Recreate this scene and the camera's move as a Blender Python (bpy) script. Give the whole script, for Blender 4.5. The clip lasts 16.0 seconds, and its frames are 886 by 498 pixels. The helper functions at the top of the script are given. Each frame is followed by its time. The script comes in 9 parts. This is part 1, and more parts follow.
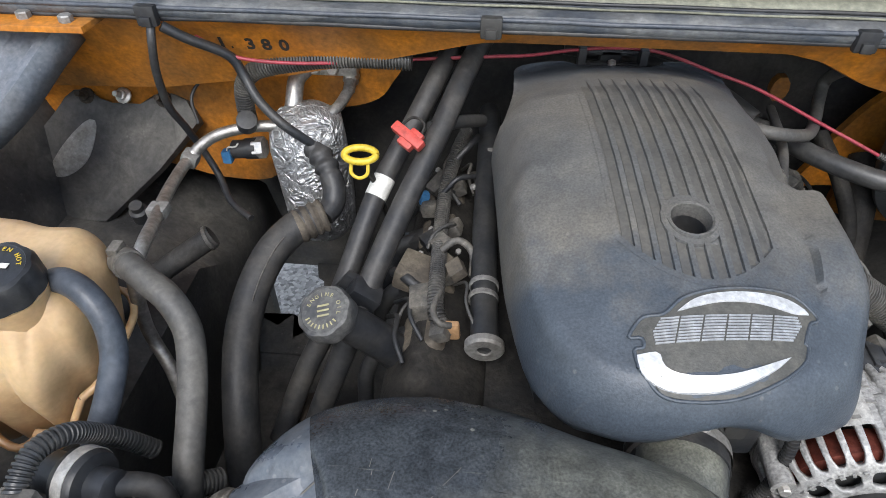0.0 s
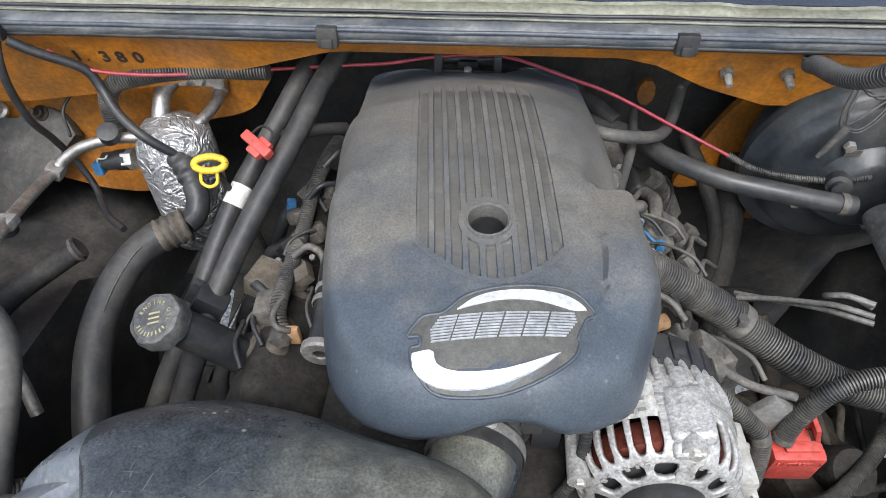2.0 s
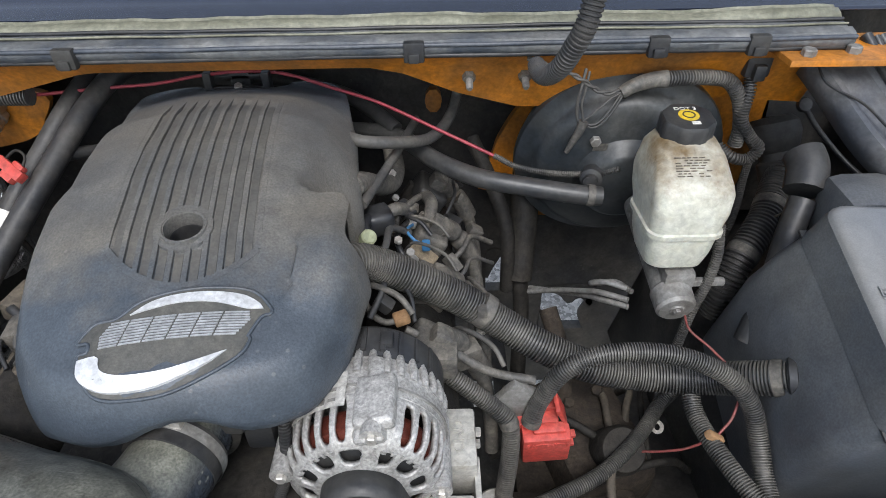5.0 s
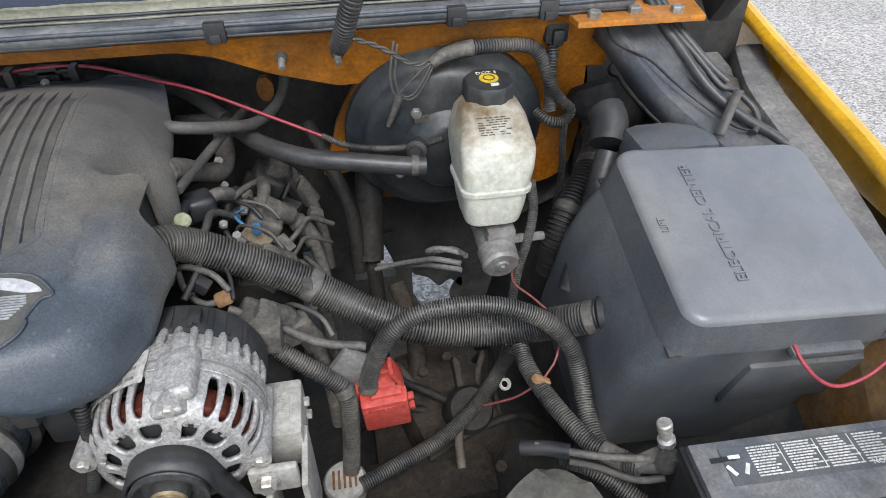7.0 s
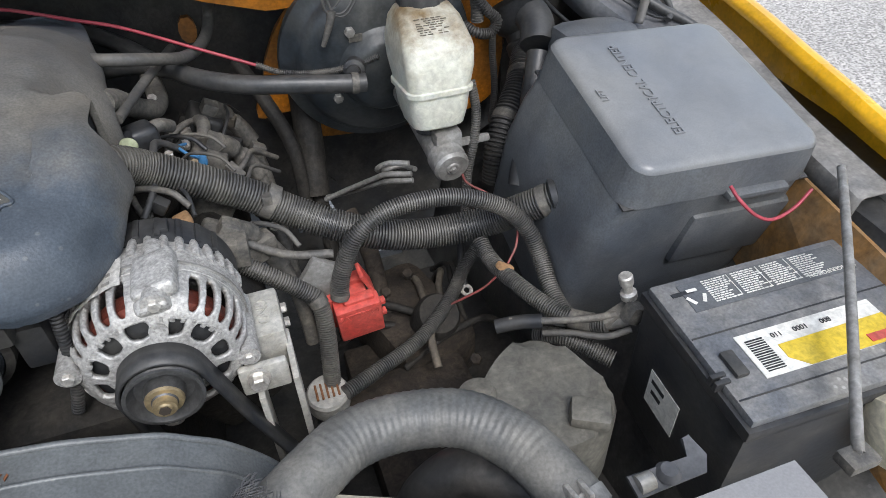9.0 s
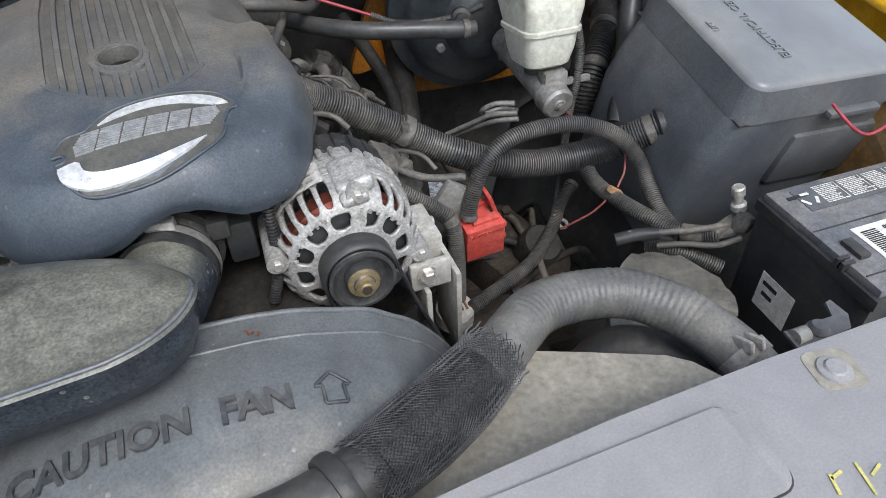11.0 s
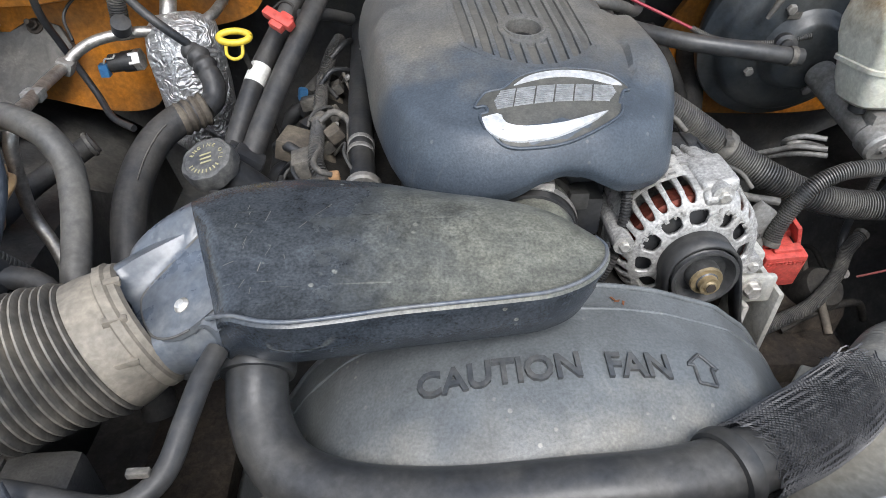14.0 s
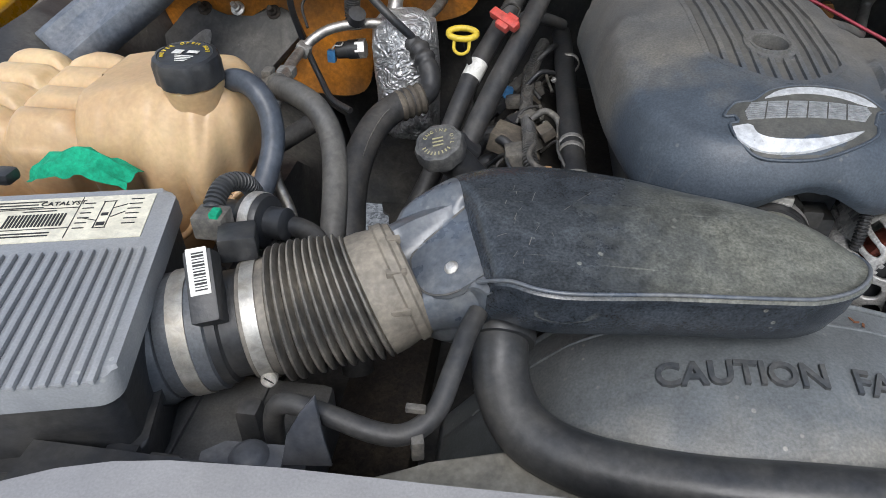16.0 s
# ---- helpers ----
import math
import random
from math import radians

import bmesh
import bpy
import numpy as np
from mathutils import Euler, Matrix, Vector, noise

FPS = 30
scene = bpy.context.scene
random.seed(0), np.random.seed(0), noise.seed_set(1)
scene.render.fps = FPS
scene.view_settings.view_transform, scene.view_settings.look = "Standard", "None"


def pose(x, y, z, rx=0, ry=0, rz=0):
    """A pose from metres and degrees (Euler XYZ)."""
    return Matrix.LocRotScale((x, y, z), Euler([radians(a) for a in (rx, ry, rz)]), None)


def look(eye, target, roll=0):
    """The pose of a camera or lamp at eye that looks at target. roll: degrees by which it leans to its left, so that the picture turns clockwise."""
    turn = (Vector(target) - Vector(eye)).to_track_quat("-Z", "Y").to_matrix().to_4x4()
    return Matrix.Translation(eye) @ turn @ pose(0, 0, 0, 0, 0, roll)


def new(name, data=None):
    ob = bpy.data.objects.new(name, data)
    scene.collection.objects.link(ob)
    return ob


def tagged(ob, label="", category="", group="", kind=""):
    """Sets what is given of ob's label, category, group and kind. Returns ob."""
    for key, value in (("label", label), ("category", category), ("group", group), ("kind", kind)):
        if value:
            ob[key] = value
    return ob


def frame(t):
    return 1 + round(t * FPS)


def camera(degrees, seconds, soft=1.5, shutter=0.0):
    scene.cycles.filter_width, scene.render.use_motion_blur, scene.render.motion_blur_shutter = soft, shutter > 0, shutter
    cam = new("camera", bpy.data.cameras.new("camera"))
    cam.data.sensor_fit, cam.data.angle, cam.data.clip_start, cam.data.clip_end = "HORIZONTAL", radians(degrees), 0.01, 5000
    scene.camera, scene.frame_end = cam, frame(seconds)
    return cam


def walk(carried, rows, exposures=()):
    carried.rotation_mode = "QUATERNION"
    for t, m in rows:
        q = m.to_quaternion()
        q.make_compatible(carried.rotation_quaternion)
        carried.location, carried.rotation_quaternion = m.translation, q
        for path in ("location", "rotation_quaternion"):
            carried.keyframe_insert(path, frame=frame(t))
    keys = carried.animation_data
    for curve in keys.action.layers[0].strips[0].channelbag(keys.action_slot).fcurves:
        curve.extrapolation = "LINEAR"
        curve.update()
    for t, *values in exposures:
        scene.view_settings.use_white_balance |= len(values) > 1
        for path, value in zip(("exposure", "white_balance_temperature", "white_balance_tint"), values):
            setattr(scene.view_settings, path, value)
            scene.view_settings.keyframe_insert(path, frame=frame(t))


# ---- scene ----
cam = camera(70.2, 16.0, soft=0.6)
METRES, EYE, TILT, LEAN, TURN = 1.33, 1.5, -42.0, 0.0, 5.5
ROWS = [
    (0.0, 0.0, 0.0, 0.0, 0.0, 0.0, -0.0),
    (0.5, 0.0375, -0.0048, -0.0025, -0.27, 0.21, 0.26),
    (1.0, 0.0641, -0.007, -0.0053, -0.66, 0.41, 0.58),
    (1.5, 0.1008, -0.0087, -0.0061, -0.86, 0.6, 0.94),
    (2.0, 0.1359, -0.01, -0.0059, -0.88, 0.83, 1.19),
    (2.5, 0.1732, -0.0076, -0.0062, -0.84, 1.0, 1.47),
    (3.0, 0.2044, -0.0112, -0.0081, -0.89, 1.16, 1.87),
    (3.5, 0.2355, -0.0138, -0.0138, -1.54, 1.46, 2.46),
    (4.0, 0.2668, -0.0244, -0.0184, -2.25, 1.82, 3.23),
    (6.5, 0.3998, -0.0483, -0.0647, -9.55, 2.77, 8.8),
    (7.0, 0.4129, -0.055, -0.0836, -11.44, 2.54, 10.72),
    (7.5, 0.4182, -0.0515, -0.1053, -13.32, 2.16, 12.89),
    (8.0, 0.415, -0.0492, -0.1276, -15.58, 1.27, 15.06),
    (8.5, 0.392, -0.0517, -0.1444, -17.9, 0.05, 17.03),
    (11.0, 0.1965, -0.0636, -0.1916, -19.0, -0.43, 18.87),
    (11.5, 0.1619, -0.0594, -0.1902, -18.15, 0.21, 16.96),
    (12.0, 0.1336, -0.0518, -0.1882, -17.02, 0.86, 14.77),
    (12.5, 0.1035, -0.0437, -0.1836, -15.1, 1.61, 12.26),
    (13.0, 0.0756, -0.0436, -0.1806, -12.46, 2.27, 10.1),
    (13.5, 0.0472, -0.0418, -0.1807, -10.03, 2.91, 7.84),
    (14.0, 0.0213, -0.0453, -0.1835, -7.7, 3.35, 5.77),
    (14.5, -0.0042, -0.0505, -0.1887, -5.4, 3.75, 3.84),
    (15.0, -0.0313, -0.0545, -0.1939, -3.28, 4.07, 1.9),
    (15.5, -0.0572, -0.059, -0.1975, -1.2, 4.27, -0.03),
    (16.0, -0.0819, -0.0659, -0.2, 0.76, 4.53, -1.98),
]
walk(cam, [(t, pose(0, 0, EYE, TILT, LEAN, TURN) @ pose(METRES * x, METRES * y, METRES * z, 90 + pitch, roll, yaw)) for t, x, y, z, yaw, pitch, roll in ROWS],
     [(0.0, 0.92), (0.5, 0.98), (1.5, 1.15), (3.0, 1.23), (3.5, 0.96), (4.0, 0.80), (6.5, 0.82), (8.0, 0.84), (11.0, 0.88), (12.0, 0.84), (13.0, 0.99), (14.0, 1.11), (14.5, 1.07), (15.0, 0.92), (15.5, 0.78), (16.0, 0.62)])

# ---- light ----
SUN_EL, SUN_AZ = 52.0, 178.0
world = bpy.data.worlds.new("sky")
scene.world = world
world.use_nodes = True
wn = world.node_tree.nodes
sky = wn.new("ShaderNodeTexSky")
sky.sky_type = 'NISHITA'
sky.sun_disc = False
sky.sun_elevation, sky.sun_rotation = radians(SUN_EL), radians(SUN_AZ)
sky.air_density, sky.dust_density, sky.ozone_density = 1.2, 1.6, 1.4
wn["Background"].inputs["Strength"].default_value = 0.15
cloud = wn.new("ShaderNodeHueSaturation")           # a thin overcast greys the sky
cloud.inputs["Saturation"].default_value = 0.60
world.node_tree.links.new(sky.outputs["Color"], cloud.inputs["Color"])
world.node_tree.links.new(cloud.outputs["Color"], wn["Background"].inputs["Color"])
sun = new("sun", bpy.data.lights.new("sun", 'SUN'))
sun.data.energy, sun.data.angle, sun.data.color = 1.3, radians(25), (0.985, 0.985, 1.0)
sa, se = radians(SUN_AZ), radians(SUN_EL)
sun.matrix_world = look((math.sin(sa) * math.cos(se) * 20, math.cos(sa) * math.cos(se) * 20, math.sin(se) * 20), (0, 0, 0))


# ---- materials ----
def node_mat(name):
    m = bpy.data.materials.new(name)
    m.use_nodes = True
    nt = m.node_tree
    return m, nt, nt.nodes["Principled BSDF"]


def surf(name, base, dust=None, amount=0.0, rough=0.5, metal=0.0, scale=14.0, fine=160.0, bump=0.15, up=0.0, spec=0.5, var=0.12, trans=0.0, coat=0.0, band=None, axis="Y", spots=0.0, floor=0.12, mottle=0.22, scratch=0.0, flat=False):
    """A weathered surface: base colour, patches of a second colour, fine grain and relief."""
    m, nt, p = node_mat(name)
    N, L = nt.nodes, nt.links
    geo = N.new("ShaderNodeNewGeometry")
    n1 = N.new("ShaderNodeTexNoise")
    n1.inputs["Scale"].default_value, n1.inputs["Detail"].default_value, n1.inputs["Roughness"].default_value = scale, 6, 0.62
    n2 = N.new("ShaderNodeTexNoise")
    n2.inputs["Scale"].default_value, n2.inputs["Detail"].default_value = fine, 4
    L.new(geo.outputs["Position"], n1.inputs["Vector"])
    L.new(geo.outputs["Position"], n2.inputs["Vector"])
    mask = N.new("ShaderNodeMapRange")
    mask.inputs["From Min"].default_value, mask.inputs["From Max"].default_value = 0.38, 0.66
    L.new(n1.outputs["Fac"], mask.inputs["Value"])
    gr = N.new("ShaderNodeMapRange")
    gr.inputs["From Min"].default_value, gr.inputs["From Max"].default_value = 0.3, 0.7
    gr.inputs["To Min"].default_value, gr.inputs["To Max"].default_value = 1 - 1.5 * var, 1 + 1.5 * var
    L.new(n2.outputs["Fac"], gr.inputs["Value"])
    fac = N.new("ShaderNodeMath")
    fac.operation = 'MULTIPLY'
    fac.use_clamp = True
    src = mask.outputs["Result"]
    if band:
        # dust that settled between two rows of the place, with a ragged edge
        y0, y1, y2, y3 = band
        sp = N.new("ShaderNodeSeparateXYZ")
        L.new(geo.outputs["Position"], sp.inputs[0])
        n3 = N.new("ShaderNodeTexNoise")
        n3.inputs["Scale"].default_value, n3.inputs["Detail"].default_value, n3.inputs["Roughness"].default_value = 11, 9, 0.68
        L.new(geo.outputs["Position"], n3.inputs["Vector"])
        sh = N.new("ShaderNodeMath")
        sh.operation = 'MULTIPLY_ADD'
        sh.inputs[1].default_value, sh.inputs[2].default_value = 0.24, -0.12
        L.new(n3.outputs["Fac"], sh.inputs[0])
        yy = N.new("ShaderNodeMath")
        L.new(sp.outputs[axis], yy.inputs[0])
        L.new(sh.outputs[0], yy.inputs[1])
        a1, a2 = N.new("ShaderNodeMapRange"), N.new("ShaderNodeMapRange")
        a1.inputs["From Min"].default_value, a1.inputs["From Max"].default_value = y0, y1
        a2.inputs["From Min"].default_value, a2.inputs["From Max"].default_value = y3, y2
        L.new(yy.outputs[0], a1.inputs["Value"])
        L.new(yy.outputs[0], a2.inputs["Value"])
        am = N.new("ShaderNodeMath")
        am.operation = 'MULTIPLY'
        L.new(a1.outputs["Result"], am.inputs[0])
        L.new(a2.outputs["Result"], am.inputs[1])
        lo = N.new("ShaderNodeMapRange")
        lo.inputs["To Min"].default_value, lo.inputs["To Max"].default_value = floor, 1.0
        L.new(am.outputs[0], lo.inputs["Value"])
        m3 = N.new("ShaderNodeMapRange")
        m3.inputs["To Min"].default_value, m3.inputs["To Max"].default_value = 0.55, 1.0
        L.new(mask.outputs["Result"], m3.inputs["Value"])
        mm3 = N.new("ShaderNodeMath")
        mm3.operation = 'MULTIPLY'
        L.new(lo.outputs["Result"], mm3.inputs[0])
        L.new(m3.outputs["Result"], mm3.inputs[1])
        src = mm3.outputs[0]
    L.new(src, fac.inputs[0])
    fac.inputs[1].default_value = amount
    out = fac
    if flat:
        # dust that lies on upward faces only
        sz = N.new("ShaderNodeSeparateXYZ")
        L.new(geo.outputs["Normal"], sz.inputs[0])
        uz = N.new("ShaderNodeMapRange")
        uz.inputs["From Min"].default_value, uz.inputs["From Max"].default_value = 0.30, 0.80
        L.new(sz.outputs["Z"], uz.inputs["Value"])
        fz = N.new("ShaderNodeMath")
        fz.operation = 'MULTIPLY'
        L.new(fac.outputs[0], fz.inputs[0])
        L.new(uz.outputs["Result"], fz.inputs[1])
        out = fz
    if up:
        sep = N.new("ShaderNodeSeparateXYZ")
        L.new(geo.outputs["Normal"], sep.inputs[0])
        ur = N.new("ShaderNodeMapRange")
        ur.inputs["From Min"].default_value, ur.inputs["From Max"].default_value = 0.1, 0.95
        ur.inputs["To Min"].default_value, ur.inputs["To Max"].default_value = 0.0, up
        L.new(sep.outputs["Z"], ur.inputs["Value"])
        mm = N.new("ShaderNodeMath")
        mm.operation = 'MULTIPLY'
        L.new(ur.outputs["Result"], mm.inputs[0])
        L.new(n1.outputs["Fac"], mm.inputs[1])
        ad = N.new("ShaderNodeMath")
        ad.operation, ad.use_clamp = 'ADD', True
        L.new(out.outputs[0], ad.inputs[0])
        L.new(mm.outputs[0], ad.inputs[1])
        out = ad
    mix = N.new("ShaderNodeMix")
    mix.data_type = 'RGBA'
    d = dust or tuple(c * 1.6 for c in base)
    mix.inputs["A"].default_value, mix.inputs["B"].default_value = (*base, 1), (*d, 1)
    L.new(out.outputs[0], mix.inputs["Factor"])
    if spots:
        # scattered pale specks and scuffs
        vo = N.new("ShaderNodeTexVoronoi")
        vo.inputs["Scale"].default_value = 95
        L.new(geo.outputs["Position"], vo.inputs["Vector"])
        n4 = N.new("ShaderNodeTexNoise")
        n4.inputs["Scale"].default_value, n4.inputs["Detail"].default_value = 16, 8
        L.new(geo.outputs["Position"], n4.inputs["Vector"])
        s1, s2 = N.new("ShaderNodeMapRange"), N.new("ShaderNodeMapRange")
        s1.inputs["From Min"].default_value, s1.inputs["From Max"].default_value = 0.22, 0.14
        s2.inputs["From Min"].default_value, s2.inputs["From Max"].default_value = 0.56, 0.68
        L.new(vo.outputs["Distance"], s1.inputs["Value"])
        L.new(n4.outputs["Fac"], s2.inputs["Value"])
        sm = N.new("ShaderNodeMath")
        sm.operation = 'MULTIPLY'
        L.new(s1.outputs["Result"], sm.inputs[0])
        L.new(s2.outputs["Result"], sm.inputs[1])
        sk = N.new("ShaderNodeMath")
        sk.operation = 'MULTIPLY'
        sk.inputs[1].default_value = spots
        L.new(sm.outputs[0], sk.inputs[0])
        mx2 = N.new("ShaderNodeMix")
        mx2.data_type = 'RGBA'
        mx2.inputs["B"].default_value = (*[min(0.7, c * 1.5 + 0.1) for c in d], 1)
        L.new(sk.outputs[0], mx2.inputs["Factor"])
        L.new(mix.outputs["Result"], mx2.inputs["A"])
        mix = mx2
    if scratch:
        # fine scratches, drawn out in two directions
        for turn, stretch in ((35, 150), (-50, 110)):
            mp = N.new("ShaderNodeMapping")
            mp.inputs["Rotation"].default_value = (0, 0, radians(turn))
            mp.inputs["Scale"].default_value = (7, stretch, 7)
            L.new(geo.outputs["Position"], mp.inputs["Vector"])
            n6 = N.new("ShaderNodeTexNoise")
            n6.inputs["Scale"].default_value, n6.inputs["Detail"].default_value = 1.6, 2
            L.new(mp.outputs["Vector"], n6.inputs["Vector"])
            s6 = N.new("ShaderNodeMapRange")
            s6.inputs["From Min"].default_value, s6.inputs["From Max"].default_value = 0.70, 0.77
            s6.inputs["To Max"].default_value = scratch
            L.new(n6.outputs["Fac"], s6.inputs["Value"])
            mx6 = N.new("ShaderNodeMix")
            mx6.data_type = 'RGBA'
            mx6.inputs["B"].default_value = (*[min(0.7, c * 1.6 + 0.08) for c in d], 1)
            L.new(s6.outputs["Result"], mx6.inputs["Factor"])
            L.new(mix.outputs["Result"], mx6.inputs["A"])
            mix = mx6
    # middle-sized smudges and grime
    n5 = N.new("ShaderNodeTexNoise")
    n5.inputs["Scale"].default_value, n5.inputs["Detail"].default_value, n5.inputs["Roughness"].default_value = scale * 3.3, 9, 0.72
    n5.inputs["Distortion"].default_value = 0.6
    L.new(geo.outputs["Position"], n5.inputs["Vector"])
    g5 = N.new("ShaderNodeMapRange")
    g5.inputs["From Min"].default_value, g5.inputs["From Max"].default_value = 0.33, 0.67
    g5.inputs["To Min"].default_value, g5.inputs["To Max"].default_value = 1 - mottle, 1 + mottle
    L.new(n5.outputs["Fac"], g5.inputs["Value"])
    mu5 = N.new("ShaderNodeMath")
    mu5.operation = 'MULTIPLY'
    L.new(g5.outputs["Result"], mu5.inputs[0])
    L.new(gr.outputs["Result"], mu5.inputs[1])
    mul = N.new("ShaderNodeMix")
    mul.data_type, mul.blend_type = 'RGBA', 'MULTIPLY'
    mul.inputs["Factor"].default_value = 1.0
    L.new(mix.outputs["Result"], mul.inputs["A"])
    L.new(mu5.outputs[0], mul.inputs["B"])
    L.new(mul.outputs["Result"], p.inputs["Base Color"])
    rr = N.new("ShaderNodeMapRange")
    rr.inputs["To Min"].default_value, rr.inputs["To Max"].default_value = rough, min(1, rough + 0.2)
    L.new(out.outputs[0], rr.inputs["Value"])
    L.new(rr.outputs["Result"], p.inputs["Roughness"])
    p.inputs["Metallic"].default_value = metal
    p.inputs["Specular IOR Level"].default_value = spec
    p.inputs["Coat Weight"].default_value = coat
    if trans:
        p.inputs["Subsurface Weight"].default_value = trans
        p.inputs["Subsurface Radius"].default_value = (0.03, 0.02, 0.01)
    b = N.new("ShaderNodeBump")
    b.inputs["Strength"].default_value, b.inputs["Distance"].default_value = bump, 0.002
    L.new(n2.outputs["Fac"], b.inputs["Height"])
    L.new(b.outputs["Normal"], p.inputs["Normal"])
    return m


COVER = surf("cover_plastic", (0.050, 0.064, 0.082), (0.142, 0.130, 0.110), 0.95, 0.42, scale=8, fine=420, bump=0.22, up=0.06, var=0.15, band=(0.40, 0.47, 0.76, 0.84), spots=0.25, floor=0.06, mottle=0.20, scratch=0.05)
# darker cover plastic for the slot floors: grime and recess shade in its colour
COVER_RIB = surf("shaded_slot_plastic", (0.040, 0.047, 0.056), (0.118, 0.109, 0.092), 0.95, 0.5, scale=12, fine=300, bump=0.1, var=0.08, band=(0.38, 0.46, 0.70, 0.78))
DUCT = surf("duct_plastic", (0.030, 0.036, 0.045), (0.165, 0.163, 0.128), 0.9, 0.25, scale=15, fine=420, bump=0.14, up=0.0, var=0.24, band=(0.0, 0.11, 0.5, 0.6), axis="X", spots=0.7, floor=0.12, mottle=0.42, scratch=0.22, flat=True)
SHROUD = surf("shroud_plastic", (0.100, 0.112, 0.120), (0.30, 0.275, 0.22), 0.85, 0.36, scale=7, fine=380, bump=0.18, up=0.0, var=0.13, band=(-2, -1, 0.035, 0.125), spots=0.35, floor=0.14, mottle=0.2)
SLAB = surf("dusty_plastic", (0.24, 0.225, 0.19), (0.36, 0.33, 0.26), 0.7, 0.6, scale=7, bump=0.15)
SHROUD_MARK = surf("shaded_letter_plastic", (0.048, 0.053, 0.058), (0.10, 0.095, 0.085), 0.6, 0.4, scale=40, bump=0.1)
FILTER_LID = surf("filter_lid_plastic", (0.25, 0.262, 0.278), (0.31, 0.308, 0.295), 0.6, 0.36, scale=6, fine=500, bump=0.06, up=0.2, var=0.06, spots=0.3, mottle=0.12)
PANEL = surf("grey_plastic_panel", (0.262, 0.258, 0.260), (0.30, 0.290, 0.280), 0.6, 0.42, scale=6, fine=500, bump=0.1, up=0.1, var=0.06, mottle=0.10)
BLACK = surf("black_plastic", (0.019, 0.021, 0.025), (0.075, 0.07, 0.06), 0.5, 0.4, scale=18, bump=0.2, up=0.15)
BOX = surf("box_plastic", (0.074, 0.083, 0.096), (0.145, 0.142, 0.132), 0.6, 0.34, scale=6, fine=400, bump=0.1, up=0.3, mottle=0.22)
WING_DUST = surf("dusty_orange_paint", (0.30, 0.14, 0.03), (0.17, 0.12, 0.07), 0.9, 0.5, scale=12, bump=0.15, mottle=0.35)
BATTERY_TOP = surf("dusty_battery_plastic", (0.105, 0.113, 0.126), (0.23, 0.22, 0.20), 0.7, 0.34, scale=16, fine=300, bump=0.12, up=0.3, spots=0.5, mottle=0.3)
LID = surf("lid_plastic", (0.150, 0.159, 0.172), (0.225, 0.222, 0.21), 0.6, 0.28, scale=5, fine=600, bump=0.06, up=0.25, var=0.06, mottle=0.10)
TRAY = surf("dusty_tray_plastic", (0.048, 0.051, 0.056), (0.105, 0.099, 0.088), 0.6, 0.42, scale=9, fine=400, bump=0.15, up=0.2, mottle=0.25)
DARK = surf("dark_liner", (0.022, 0.023, 0.025), (0.08, 0.073, 0.062), 0.7, 0.6, scale=11, bump=0.35, up=0.2, spots=0.2, mottle=0.4)
RUBBER = surf("hose_rubber", (0.030, 0.032, 0.035), (0.100, 0.094, 0.083), 0.5, 0.34, scale=18, bump=0.15, up=0.18)
HOSE_DUSTY = surf("dusty_grey_hose_rubber", (0.090, 0.092, 0.090), (0.185, 0.176, 0.155), 0.7, 0.4, scale=16, fine=300, bump=0.2, up=0.3)
BRASS = surf("dull_brass", (0.42, 0.33, 0.19), (0.24, 0.19, 0.12), 0.6, 0.35, 0.6, scale=60, bump=0.2)
RUBBER_GREY = surf("grey_hose_rubber", (0.055, 0.055, 0.055), (0.14, 0.128, 0.108), 0.6, 0.5, scale=14, bump=0.2, up=0.25)
LOOM = surf("loom_plastic", (0.040, 0.040, 0.041), (0.165, 0.155, 0.134), 0.65, 0.36, scale=22, bump=0.1, up=0.28)
BELLOWS = surf("bellows_rubber", (0.06, 0.058, 0.055), (0.27, 0.24, 0.195), 0.7, 0.5, scale=16, bump=0.2, up=0.55)
BELLOWS_TAN = surf("bellows_cuff_rubber", (0.13, 0.115, 0.095), (0.27, 0.235, 0.185), 0.8, 0.55, scale=16, bump=0.2, up=0.5)
ALU = surf("cast_aluminium", (0.52, 0.51, 0.49), (0.26, 0.25, 0.23), 0.7, 0.42, 0.35, scale=34, fine=320, bump=0.5, spots=1.0, var=0.2, mottle=0.2)
ALU_TUBE = surf("aluminium_tube", (0.5, 0.48, 0.45), (0.22, 0.2, 0.17), 0.7, 0.38, 0.85, scale=25, bump=0.2)
STEEL = surf("plated_steel", (0.68, 0.66, 0.62), (0.36, 0.32, 0.26), 0.6, 0.32, 0.6, scale=50, bump=0.15)
CLAMP = surf("dusty_clamp_steel", (0.46, 0.445, 0.41), (0.26, 0.235, 0.19), 0.8, 0.38, 0.5, scale=40, bump=0.15)
GREY_METAL = surf("dull_grey_metal", (0.30, 0.295, 0.28), (0.15, 0.135, 0.115), 0.7, 0.5, 0.35, scale=30, bump=0.4)
RUST = surf("rusty_iron", (0.030, 0.024, 0.019), (0.070, 0.054, 0.039), 0.8, 0.8, 0.2, scale=30, bump=0.6, mottle=0.5)
IRON = surf("dirty_iron", (0.015, 0.014, 0.013), (0.042, 0.037, 0.030), 0.75, 0.7, 0.2, scale=28, bump=0.6, up=0.18, mottle=0.5)
COPPER = surf("varnished_copper", (0.20, 0.050, 0.032), (0.07, 0.025, 0.02), 0.5, 0.4, 0.6, scale=120, bump=0.4)
